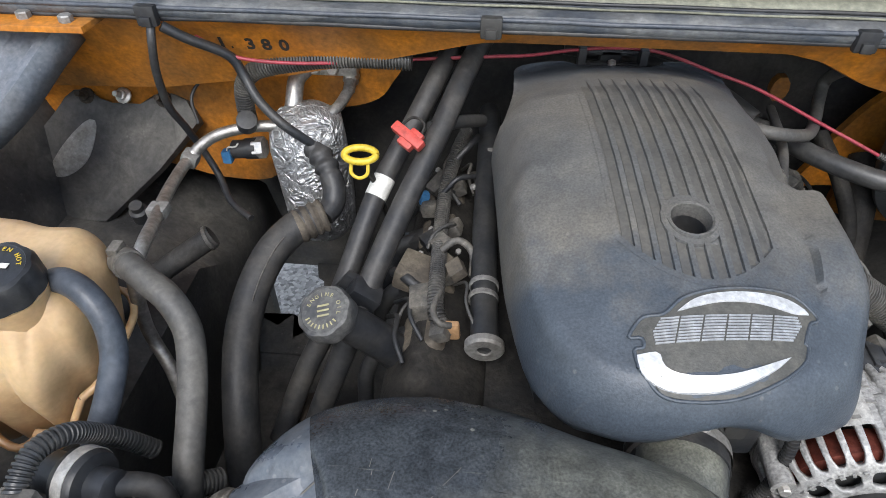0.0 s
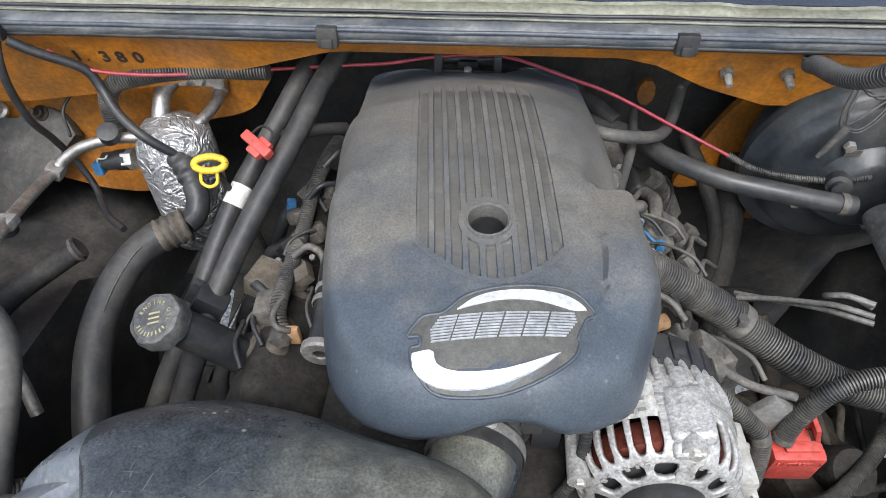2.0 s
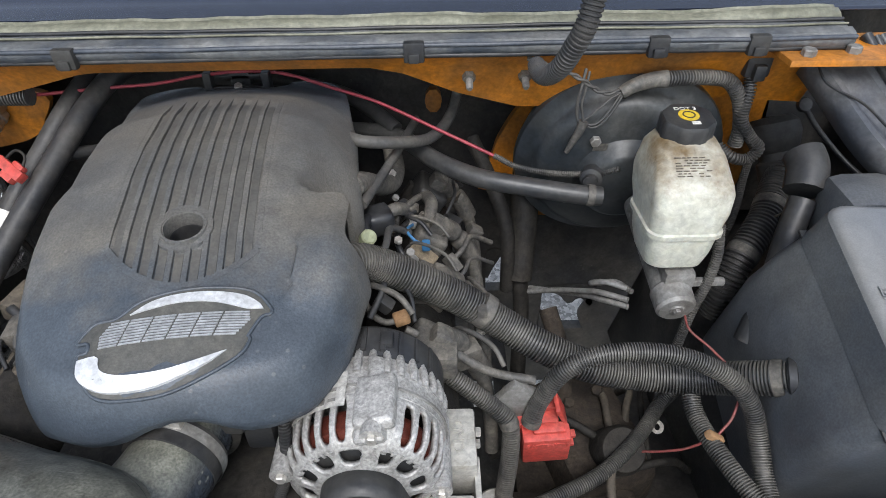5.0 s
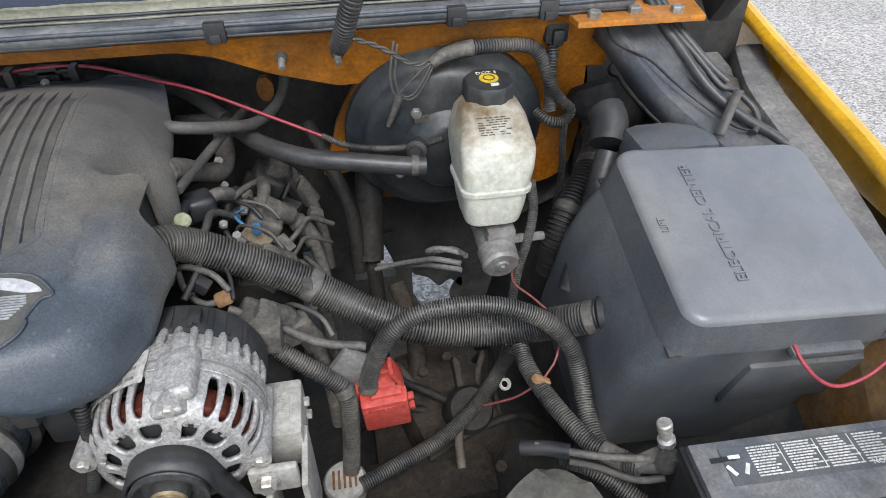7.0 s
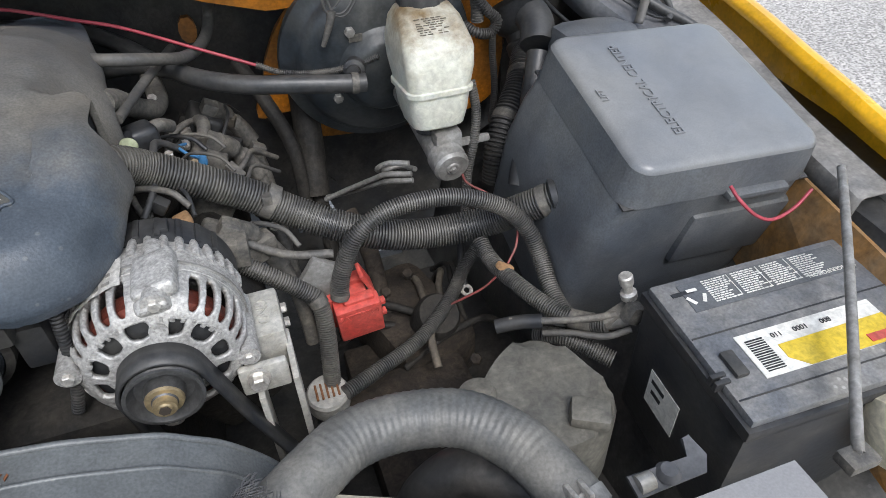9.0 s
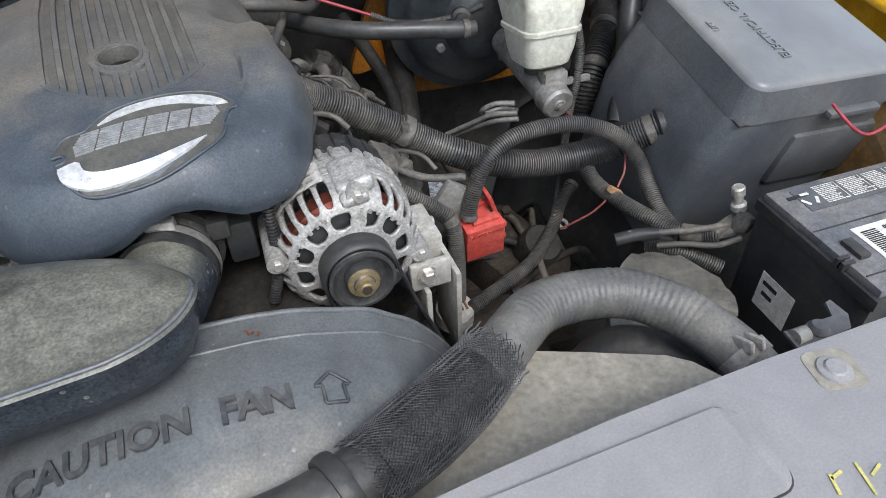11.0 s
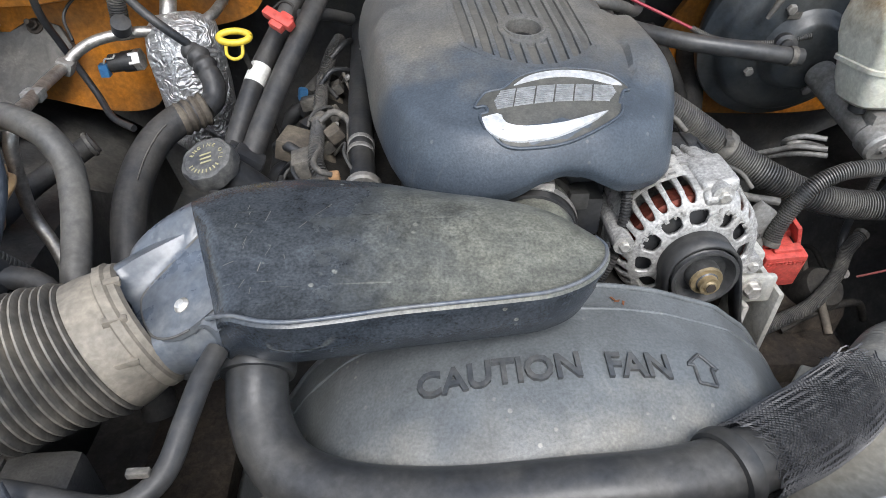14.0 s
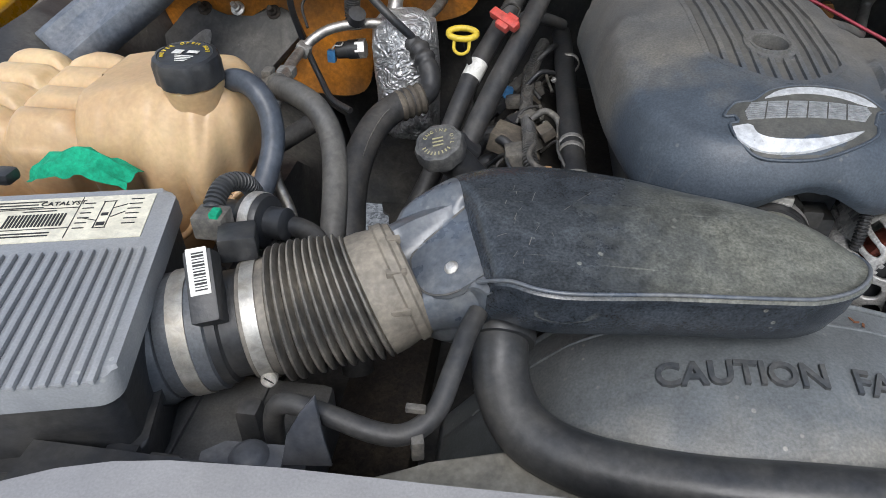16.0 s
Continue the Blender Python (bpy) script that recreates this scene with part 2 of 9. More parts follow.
ORANGE = surf("orange_body_paint", (0.52, 0.185, 0.016), (0.20, 0.10, 0.035), 0.85, 0.35, scale=9, bump=0.08, up=0.1, var=0.15, spots=0.2, mottle=0.25)
YELLOW = surf("yellow_body_paint", (0.80, 0.42, 0.015), (0.62, 0.33, 0.03), 0.4, 0.25, scale=4, bump=0.03, var=0.06, coat=0.5)
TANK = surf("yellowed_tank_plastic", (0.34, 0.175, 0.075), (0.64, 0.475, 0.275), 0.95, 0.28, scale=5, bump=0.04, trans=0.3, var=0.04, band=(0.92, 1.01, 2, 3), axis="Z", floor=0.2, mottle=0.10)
RESV = surf("milky_reservoir_plastic", (0.57, 0.575, 0.50), (0.15, 0.10, 0.045), 1.0, 0.3, scale=24, bump=0.06, trans=0.15, var=0.06, band=(1.035, 1.105, 2, 3), axis="Z", floor=0.10, mottle=0.20)
RED = surf("red_plastic", (0.52, 0.065, 0.05), (0.42, 0.12, 0.095), 0.5, 0.45, scale=30, bump=0.12, var=0.12)
RED_WIRE = surf("red_wire", (0.33, 0.035, 0.055), (0.28, 0.06, 0.07), 0.5, 0.4, bump=0.05)
YEL_PLASTIC = surf("yellow_plastic", (0.65, 0.46, 0.03), (0.5, 0.38, 0.06), 0.5, 0.4, scale=40, bump=0.08, var=0.1)
BLUE = surf("blue_plastic", (0.05, 0.17, 0.34), None, 0.3, 0.4, bump=0.05)
GREEN = surf("green_cloth", (0.0, 0.32, 0.17), (0.0, 0.2, 0.1), 0.6, 0.85, scale=60, bump=0.4)
WHITE = surf("white_label", (0.72, 0.71, 0.66), (0.5, 0.47, 0.4), 0.4, 0.5, scale=30, bump=0.05, var=0.06)
PAPER = surf("cream_label", (0.72, 0.68, 0.55), (0.55, 0.5, 0.38), 0.4, 0.5, scale=20, bump=0.05, var=0.05)
CHROME = surf("silver_emblem", (0.66, 0.67, 0.68), (0.36, 0.36, 0.36), 0.55, 0.32, 0.3, scale=70, bump=0.1, mottle=0.15)
CHROME_DULL = surf("dull_silver_bars", (0.5, 0.51, 0.52), (0.3, 0.3, 0.3), 0.4, 0.35, 0.6, scale=60, bump=0.1)
TAN = surf("tan_plastic", (0.4, 0.24, 0.12), (0.25, 0.14, 0.07), 0.6, 0.6, bump=0.2)
CLIPGREY = surf("grey_connector", (0.074, 0.071, 0.066), (0.18, 0.162, 0.132), 0.6, 0.55, scale=40, bump=0.3, up=0.2, mottle=0.35)
BROWNISH = surf("dirty_brown_plastic", (0.06, 0.05, 0.04), (0.16, 0.135, 0.10), 0.7, 0.7, scale=25, bump=0.4, up=0.25, mottle=0.35)
INK = surf("black_ink", (0.02, 0.02, 0.02), None, 0.2, 0.6, bump=0.02)
SEALRUB = surf("cowl_seal_rubber", (0.05, 0.06, 0.075), (0.2, 0.2, 0.19), 0.7, 0.45, scale=14, bump=0.3, up=0.3)
COWLTRIM = surf("faded_cowl_trim", (0.14, 0.14, 0.10), (0.26, 0.26, 0.2), 0.7, 0.5, scale=10, bump=0.25, up=0.3)
GUTTER = surf("grey_fender_gutter", (0.15, 0.146, 0.14), (0.25, 0.235, 0.21), 0.6, 0.55, scale=10, bump=0.2, spots=0.3, mottle=0.3)
FOIL = surf("crinkled_foil", (0.62, 0.62, 0.62), (0.3, 0.29, 0.27), 0.4, 0.3, 0.7, scale=40, bump=0.1)
HOODLINER = surf("grey_hood_liner", (0.06, 0.06, 0.06), (0.1, 0.1, 0.095), 0.5, 0.9, scale=8, bump=0.4)
GLASS_DARK = surf("dark_windscreen", (0.012, 0.016, 0.03), None, 0.2, 0.12, scale=5, bump=0.02, coat=0.5)
BLUEGREY = surf("bluish_rubber_trim", (0.045, 0.055, 0.072), (0.11, 0.115, 0.125), 0.6, 0.4, scale=10, bump=0.2, up=0.2)
MESHCORD = surf("braided_cord", (0.048, 0.048, 0.051), (0.115, 0.115, 0.115), 0.6, 0.38, scale=60, bump=0.1)
RUBBER_DARK = surf("dark_hose_rubber", (0.024, 0.025, 0.027), (0.085, 0.078, 0.068), 0.6, 0.45, scale=22, bump=0.25, up=0.2)
BOOSTER = surf("painted_booster_steel", (0.027, 0.033, 0.039), (0.072, 0.071, 0.064), 0.7, 0.32, scale=12, bump=0.15, up=0.15, mottle=0.35)
HINGE = surf("dark_painted_hinge", (0.05, 0.055, 0.066), (0.15, 0.145, 0.14), 0.6, 0.4, scale=12, bump=0.15, up=0.3)
OILCAP = surf("dusty_grey_cap", (0.045, 0.047, 0.05), (0.14, 0.136, 0.125), 0.75, 0.45, scale=40, bump=0.2, up=0.25)
FADED = surf("faded_yellow_print", (0.42, 0.38, 0.20), (0.22, 0.21, 0.16), 0.6, 0.6, scale=80, bump=0.05)
LINER = surf("dusty_black_liner", (0.026, 0.027, 0.029), (0.098, 0.092, 0.080), 0.75, 0.5, scale=9, bump=0.3, up=0.3, spots=0.3, mottle=0.4)
HOUSING = surf("stained_grey_housing", (0.10, 0.097, 0.085), (0.21, 0.195, 0.16), 0.7, 0.5, scale=14, bump=0.15, spots=0.4, mottle=0.3)
# cleaner neck plastic, made paler: the sky's reflection is put into its colour
DUCT_NECK = surf("clean_duct_sky_sheen", (0.082, 0.098, 0.122), (0.17, 0.165, 0.15), 0.6, 0.26, scale=20, bump=0.06, spots=0.4, mottle=0.2)
FADED_WIRE = surf("faded_red_wire", (0.24, 0.055, 0.05), (0.17, 0.09, 0.075), 0.6, 0.5, scale=60, bump=0.05)
BRAID_DARK = surf("braid_core", (0.03, 0.03, 0.032), (0.07, 0.07, 0.07), 0.6, 0.6, scale=90, bump=0.2)
GREYLABEL = surf("weathered_label", (0.50, 0.49, 0.46), (0.27, 0.25, 0.22), 0.7, 0.5, scale=60, bump=0.2, mottle=0.3)
PULLEY = surf("dark_pulley_steel", (0.10, 0.10, 0.10), (0.05, 0.048, 0.045), 0.6, 0.4, 0.4, scale=50, bump=0.15)
LEAF = surf("dry_leaf", (0.20, 0.075, 0.03), (0.10, 0.04, 0.02), 0.6, 0.8, scale=150, bump=0.2)
# lighter copy of the hinge paint: the west side's sky reflection in its colour
WEST_HINGE = surf("hinge_paint_sky_lit", (0.10, 0.118, 0.145), (0.20, 0.20, 0.20), 0.6, 0.35, scale=10, bump=0.1, up=0.2, spots=0.4)
RUST_RIB = surf("orange_rust", (0.26, 0.11, 0.045), (0.14, 0.075, 0.04), 0.6, 0.8, scale=120, bump=0.4)
PLAQUE = surf("emblem_field", (0.06, 0.06, 0.055), (0.11, 0.105, 0.09), 0.7, 0.5, scale=40, fine=500, bump=0.2)
YELLOW_CRAYON = surf("yellow_paint_marker", (0.62, 0.55, 0.16), (0.3, 0.29, 0.2), 0.6, 0.7, scale=220, bump=0.1)
BRACKET = surf("dusty_cast_bracket", (0.50, 0.49, 0.45), (0.32, 0.30, 0.25), 0.7, 0.55, 0.2, scale=40, bump=0.4)
PALE_GREEN = surf("faded_green_plastic", (0.30, 0.32, 0.20), (0.22, 0.21, 0.15), 0.5, 0.5, bump=0.1)
TAN_SHELL = surf("dirty_tan_plastic", (0.30, 0.24, 0.16), (0.13, 0.105, 0.075), 0.8, 0.6, scale=60, bump=0.3)
OFFWHITE = surf("ivory_plastic", (0.6, 0.55, 0.42), (0.4, 0.34, 0.25), 0.5, 0.5, bump=0.1)


def foil_relief(m):
    nt = m.node_tree
    geo = nt.nodes.new("ShaderNodeNewGeometry")
    v = nt.nodes.new("ShaderNodeTexNoise")
    v.inputs["Scale"].default_value, v.inputs["Detail"].default_value, v.inputs["Distortion"].default_value = 38, 3, 3.0
    nt.links.new(geo.outputs["Position"], v.inputs["Vector"])
    b = nt.nodes.new("ShaderNodeBump")
    b.inputs["Strength"].default_value, b.inputs["Distance"].default_value = 1.0, 0.012
    nt.links.new(v.outputs["Fac"], b.inputs["Height"])
    nt.links.new(b.outputs["Normal"], nt.nodes["Principled BSDF"].inputs["Normal"])


foil_relief(FOIL)


def asphalt():
    m, nt, p = node_mat("light_asphalt")
    N, L = nt.nodes, nt.links
    geo = N.new("ShaderNodeNewGeometry")
    v = N.new("ShaderNodeTexVoronoi")
    v.inputs["Scale"].default_value = 95
    n = N.new("ShaderNodeTexNoise")
    n.inputs["Scale"].default_value, n.inputs["Detail"].default_value = 1.5, 5
    cr = N.new("ShaderNodeVectorMath")
    cr.operation = 'SCALE'
    cr.inputs["Scale"].default_value = 0.25
    nz = N.new("ShaderNodeTexNoise")
    nz.inputs["Scale"].default_value, nz.inputs["Detail"].default_value = 3.0, 4
    L.new(geo.outputs["Position"], nz.inputs["Vector"])
    L.new(nz.outputs["Color"], cr.inputs[0])
    ad = N.new("ShaderNodeVectorMath")
    L.new(geo.outputs["Position"], ad.inputs[0])
    L.new(cr.outputs["Vector"], ad.inputs[1])
    ck = N.new("ShaderNodeTexVoronoi")
    ck.feature = 'DISTANCE_TO_EDGE'
    ck.inputs["Scale"].default_value = 1.1
    L.new(ad.outputs["Vector"], ck.inputs["Vector"])
    ckr = N.new("ShaderNodeMapRange")
    ckr.inputs["From Max"].default_value = 0.008
    ckr.inputs["To Min"].default_value = 0.72
    L.new(ck.outputs["Distance"], ckr.inputs["Value"])
    for x in (v, n):
        L.new(geo.outputs["Position"], x.inputs["Vector"])
    sp = N.new("ShaderNodeSeparateColor")
    L.new(v.outputs["Color"], sp.inputs["Color"])
    r = N.new("ShaderNodeValToRGB")
    r.color_ramp.elements[0].color, r.color_ramp.elements[1].color = (0.20, 0.187, 0.170, 1), (0.62, 0.585, 0.54, 1)
    e = r.color_ramp.elements.new(0.5)
    e.color = (0.41, 0.385, 0.355, 1)
    L.new(sp.outputs["Red"], r.inputs["Fac"])
    mr = N.new("ShaderNodeMapRange")
    mr.inputs["To Min"].default_value, mr.inputs["To Max"].default_value = 0.75, 1.25
    L.new(n.outputs["Fac"], mr.inputs["Value"])
    mu = N.new("ShaderNodeMath")
    mu.operation = 'MULTIPLY'
    L.new(mr.outputs["Result"], mu.inputs[0])
    L.new(ckr.outputs["Result"], mu.inputs[1])
    mx = N.new("ShaderNodeMix")
    mx.data_type, mx.blend_type = 'RGBA', 'MULTIPLY'
    mx.inputs["Factor"].default_value = 1
    L.new(r.outputs["Color"], mx.inputs["A"])
    L.new(mu.outputs[0], mx.inputs["B"])
    L.new(mx.outputs["Result"], p.inputs["Base Color"])
    p.inputs["Roughness"].default_value = 0.9
    b = N.new("ShaderNodeBump")
    b.inputs["Strength"].default_value, b.inputs["Distance"].default_value = 0.7, 0.004
    L.new(v.outputs["Distance"], b.inputs["Height"])
    L.new(b.outputs["Normal"], p.inputs["Normal"])
    return m


ASPHALT = asphalt()


# ---- geometry helpers ----
def link_mesh(name, verts, faces, material, parent=None, label="", smooth=40):
    me = bpy.data.meshes.new(name)
    me.from_pydata([tuple(v) for v in verts], [], [tuple(f) for f in faces])
    return finish(name, me, material, parent, label, smooth)


def finish(name, me, material, parent=None, label="", smooth=40):
    me.validate()
    if smooth:
        me.polygons.foreach_set("use_smooth", [True] * len(me.polygons))
        me.set_sharp_from_angle(angle=radians(smooth))
    me.materials.append(material)
    ob = new(name, me)
    if parent is not None:
        ob.parent = parent
        ob.matrix_parent_inverse = Matrix.Translation(-parent.location)
    if label:
        ob["label"] = label
    return ob


def part(name, bm, material, parent, label="", smooth=40):
    me = bpy.data.meshes.new(name)
    bmesh.ops.recalc_face_normals(bm, faces=bm.faces)
    bm.to_mesh(me)
    bm.free()
    return finish(name, me, material, parent, label, smooth)


def thing(name, loc, label, category, group="", kind=""):
    ob = new(name)
    ob.location = loc
    ob.empty_display_size = 0.02
    return tagged(ob, label, category, group, kind)


def spline(pts, step, closed=False):
    """Catmull-Rom curve through pts, resampled at even steps."""
    P = np.array(pts, float)
    n = len(P)
    out = []
    if closed:
        Q = [P[(i) % n] for i in range(-1, n + 2)]
    else:
        Q = [2 * P[0] - P[1], *P, 2 * P[-1] - P[-2]]
    for i in range(1, len(Q) - 2):
        p0, p1, p2, p3 = Q[i - 1], Q[i], Q[i + 1], Q[i + 2]
        k = max(4, int(np.linalg.norm(p2 - p1) / step * 2))
        for a in np.linspace(0, 1, k, endpoint=False):
            out.append(0.5 * (2 * p1 + (p2 - p0) * a + (2 * p0 - 5 * p1 + 4 * p2 - p3) * a * a + (3 * p1 - p0 - 3 * p2 + p3) * a ** 3))
    out.append(Q[-2] if not closed else out[0])
    out = np.array(out)
    s = np.concatenate([[0], np.cumsum(np.linalg.norm(np.diff(out, axis=0), axis=1))])
    m = max(2, int(round(s[-1] / step)) + 1)
    t = np.linspace(0, s[-1], m)
    return np.stack([np.interp(t, s, out[:, i]) for i in range(out.shape[1])], 1)


def sweep(pts, r, seg=14, step=0.006, corr=None, cap=True, flat=1.0):
    """Verts and faces of a tube along a curve. r: number or function of 0..1; corr: (pitch, depth) of rings."""
    if corr:
        step = corr[0] / 5
    C = spline(pts, step)
    T = np.gradient(C, axis=0)
    T /= np.linalg.norm(T, axis=1)[:, None]
    up = np.array([0, 0, 1.0]) if abs(T[0][2]) < 0.9 else np.array([1.0, 0, 0])
    u = np.cross(T[0], up)
    u /= np.linalg.norm(u)
    V, n = [], len(C)
    ang = np.linspace(0, 2 * np.pi, seg, endpoint=False)
    for i in range(n):
        u = u - T[i] * (u @ T[i])
        u /= np.linalg.norm(u)
        w = np.cross(T[i], u)
        rr = r(i / (n - 1)) if callable(r) else r
        if corr and i % 5 in (3, 4):
            rr -= corr[1] * 2.1
        V.append(C[i] + rr * (np.cos(ang)[:, None] * u + flat * np.sin(ang)[:, None] * w))
    V = np.concatenate(V)
    F = []
    for i in range(n - 1):
        for j in range(seg):
            k = (j + 1) % seg
            F.append((i * seg + j, i * seg + k, (i + 1) * seg + k, (i + 1) * seg + j))
    if cap:
        F.append(tuple(range(seg - 1, -1, -1)))
        F.append(tuple((n - 1) * seg + j for j in range(seg)))
    return V, F


def tube(name, pts, r, material, parent=None, label="", **kw):
    V, F = sweep(pts, r, **kw)
    return link_mesh(name, V, F, material, parent, label, 60 if not kw.get("corr") else 30)


def axis_frame(o, axis):
    a = np.array(axis, float)
    a /= np.linalg.norm(a)
    up = np.array([0, 0, 1.0]) if abs(a[2]) < 0.9 else np.array([1.0, 0, 0])
    u = np.cross(up, a)
    u /= np.linalg.norm(u)
    return np.array(o, float), u, np.cross(a, u), a


def lathe(prof, o, axis, seg=32):
    """prof: (radius, height along axis) from one end to the other; ends are closed if radius is 0."""
    o, u, w, a = axis_frame(o, axis)
    V, F, rings = [], [], []
    ang = np.linspace(0, 2 * np.pi, seg, endpoint=False)
    for r, h in prof:
        if r <= 1e-6:
            rings.append([len(V)])
            V.append(o + a * h)
        else:
            rings.append(list(range(len(V), len(V) + seg)))
            V.extend(o + a * h + r * (math.cos(t) * u + math.sin(t) * w) for t in ang)
    for A, B in zip(rings, rings[1:]):
        for j in range(seg):
            k = (j + 1) % seg
            if len(A) == 1 and len(B) == 1:
                continue
            if len(A) == 1:
                F.append((A[0], B[k], B[j]))
            elif len(B) == 1:
                F.append((A[j], A[k], B[0]))
            else:
                F.append((A[j], A[k], B[k], B[j]))
    return V, F


def turned(name, prof, o, axis, material, parent=None, label="", seg=32, smooth=35):
    V, F = lathe(prof, o, axis, seg)
    return link_mesh(name, V, F, material, parent, label, smooth)


def rbox_bm(center, size, bevel=0.004, rot=None, segs=2):
    bm = bmesh.new()
    bmesh.ops.create_cube(bm, size=1)
    bmesh.ops.scale(bm, vec=size, verts=bm.verts)
    if bevel:
        bmesh.ops.bevel(bm, geom=bm.edges[:], offset=bevel, segments=segs, profile=0.6, affect='EDGES')
    m = Matrix.Translation(center) @ (rot if rot is not None else Matrix.Identity(4))
    bmesh.ops.transform(bm, matrix=m, verts=bm.verts)
    return bm


def rbox(name, center, size, material, parent=None, bevel=0.004, rot=None, label="", segs=2):
    return part(name, rbox_bm(center, size, bevel, rot, segs), material, parent, label)


def prism_bm(outline, z0, z1, m=None, bevel=0.0):
    bm = bmesh.new()
    a = [bm.verts.new((x, y, z0)) for x, y in outline]
    b = [bm.verts.new((x, y, z1)) for x, y in outline]
    n = len(a)
    top = bm.faces.new(b)
    bm.faces.new(a[::-1])
    for i in range(n):
        bm.faces.new((a[i], a[(i + 1) % n], b[(i + 1) % n], b[i]))
    if bevel:
        bmesh.ops.bevel(bm, geom=list(top.edges), offset=bevel, segments=2, profile=0.6, affect='EDGES')
    bmesh.ops.triangulate(bm, faces=[f for f in bm.faces if len(f.verts) > 4])
    if m is not None:
        bmesh.ops.transform(bm, matrix=m, verts=bm.verts)
    return bm


def prism(name, outline, z0, z1, material, parent=None, m=None, bevel=0.0, label=""):
    return part(name, prism_bm(outline, z0, z1, m, bevel), material, parent, label)


def rrect(w, d, r, k=5):
    out = []
    for cx, cy, a0 in ((w / 2 - r, d / 2 - r, 0), (-w / 2 + r, d / 2 - r, 90), (-w / 2 + r, -d / 2 + r, 180), (w / 2 - r, -d / 2 + r, 270)):
        for i in range(k + 1):
            a = radians(a0 + 90 * i / k)
            out.append((cx + r * math.cos(a), cy + r * math.sin(a)))
    return out


def loft(name, sections, material, parent=None, label="", cap=True, smooth=45, close=True):
    V, F = [], []
    n = len(sections[0])
    for s in sections:
        V.extend(s)
    for i in range(len(sections) - 1):
        for j in range(n if close else n - 1):
            k = (j + 1) % n
            F.append((i * n + j, i * n + k, (i + 1) * n + k, (i + 1) * n + j))
    if cap:
        F.append(tuple(range(n - 1, -1, -1)))
        F.append(tuple((len(sections) - 1) * n + j for j in range(n)))
    return link_mesh(name, V, F, material, parent, label, smooth)


def frame_m(o, x, y):
    """Matrix with its origin o, x along x and z along x cross y."""
    x = Vector(x).normalized()
    z = x.cross(Vector(y)).normalized()
    y = z.cross(x)
    m = Matrix((x, y, z)).transposed().to_4x4()
    return Matrix.Translation(o) @ m


def lettering(name, text, size, depth, m, material, parent, label="", warp=None, align='CENTER', bold=0.0):
    cu = bpy.data.curves.new(name, 'FONT')
    cu.body, cu.size, cu.extrude, cu.align_x, cu.align_y, cu.resolution_u = text, size, depth / 2, align, 'CENTER', 3
    cu.offset = bold
    tmp = bpy.data.objects.new(name, cu)
    scene.collection.objects.link(tmp)
    dg = bpy.context.evaluated_depsgraph_get()
    me = bpy.data.meshes.new_from_object(tmp.evaluated_get(dg))
    bpy.data.objects.remove(tmp)
    me.transform(m)
    if warp:
        for v in me.vertices:
            v.co = warp(v.co)
    me.materials.clear()
    return finish(name, me, material, parent, label, 30)


def interp(x, pts):
    return float(np.interp(x, [p[0] for p in pts], [p[1] for p in pts]))


def edge_dist(X, O):
    """Distance of each point of X from the closed outline O."""
    A, B = O, np.roll(O, -1, axis=0)
    d = B - A
    t = np.clip(((X[:, None, :] - A[None]) * d[None]).sum(2) / np.maximum(1e-12, (d * d).sum(1))[None], 0, 1)
    return np.linalg.norm(X[:, None, :] - (A[None] + t[..., None] * d[None]), axis=2).min(1)


def pillow(outline, spine, zfun, rings=26, skirt=None, thick=0.003, step=0.006, hole=None, closed_spline=True):
    """A shell over a plan outline: rings from the outline inwards to the spine, raised by zfun(x, y, d), d the distance from the outline.
    skirt: list of (inset, z drop) rows under the edge."""
    O = spline(outline, step, True)[:-1] if closed_spline else np.array(outline, float)
    n = len(O)
    S = np.array(spine, float)
    near = []
    for p in O:
        best = None
        for a, b in zip(S, S[1:]):
            t = np.clip(((p - a) @ (b - a)) / max(1e-9, (b - a) @ (b - a)), 0, 1)
            q = a + t * (b - a)
            d = np.linalg.norm(p - q)
            if best is None or d < best[0]:
                best = (d, q)
        near.append(best[1])
    near = np.array(near)
    V, F = [], []
    rows = []
    cen = S.mean(0)
    for inset, drop in reversed(skirt or []):
        row = []
        for p, q in zip(O, near):
            dv = (q - p) / max(1e-6, np.linalg.norm(q - p))
            xy = p + dv * inset
            row.append((xy[0], xy[1], zfun(p[0], p[1], 0.0) - drop))
        rows.append(row)
    for i in range(rings + 1):
        s = (i / rings) ** 1.5
        row = []
        XY = O * (1 - s) + near * s
        D = edge_dist(XY, O) if i else np.zeros(n)
        for (x, y), d in zip(XY, D):
            row.append((x, y, zfun(x, y, d)))
        rows.append(row)
    for r in rows:
        V.extend(r)
    for i in range(len(rows) - 1):
        for j in range(n):
            k = (j + 1) % n
            F.append((i * n + j, i * n + k, (i + 1) * n + k, (i + 1) * n + j))
    if hole:
        hx, hy, R = hole
        A = np.array(V)
        dd = np.hypot(A[:, 0] - hx, A[:, 1] - hy)
        F = [f for f in F if not all(dd[i] < R for i in f)]
        for i in np.nonzero(dd < R)[0]:
            k = R / max(dd[i], 1e-5)
            V[i] = (hx + (A[i, 0] - hx) * k, hy + (A[i, 1] - hy) * k, A[i, 2])
    return V, F


def hexbolt(name, o, axis, r, material, parent=None, label=""):
    V, F = lathe([(0, r * 1.0), (r * 0.85, r * 1.0), (r, r * 0.8), (r, 0.0)], o, axis, 6)
    me = link_mesh(name, V, F, material, parent, label, 20)
    return me


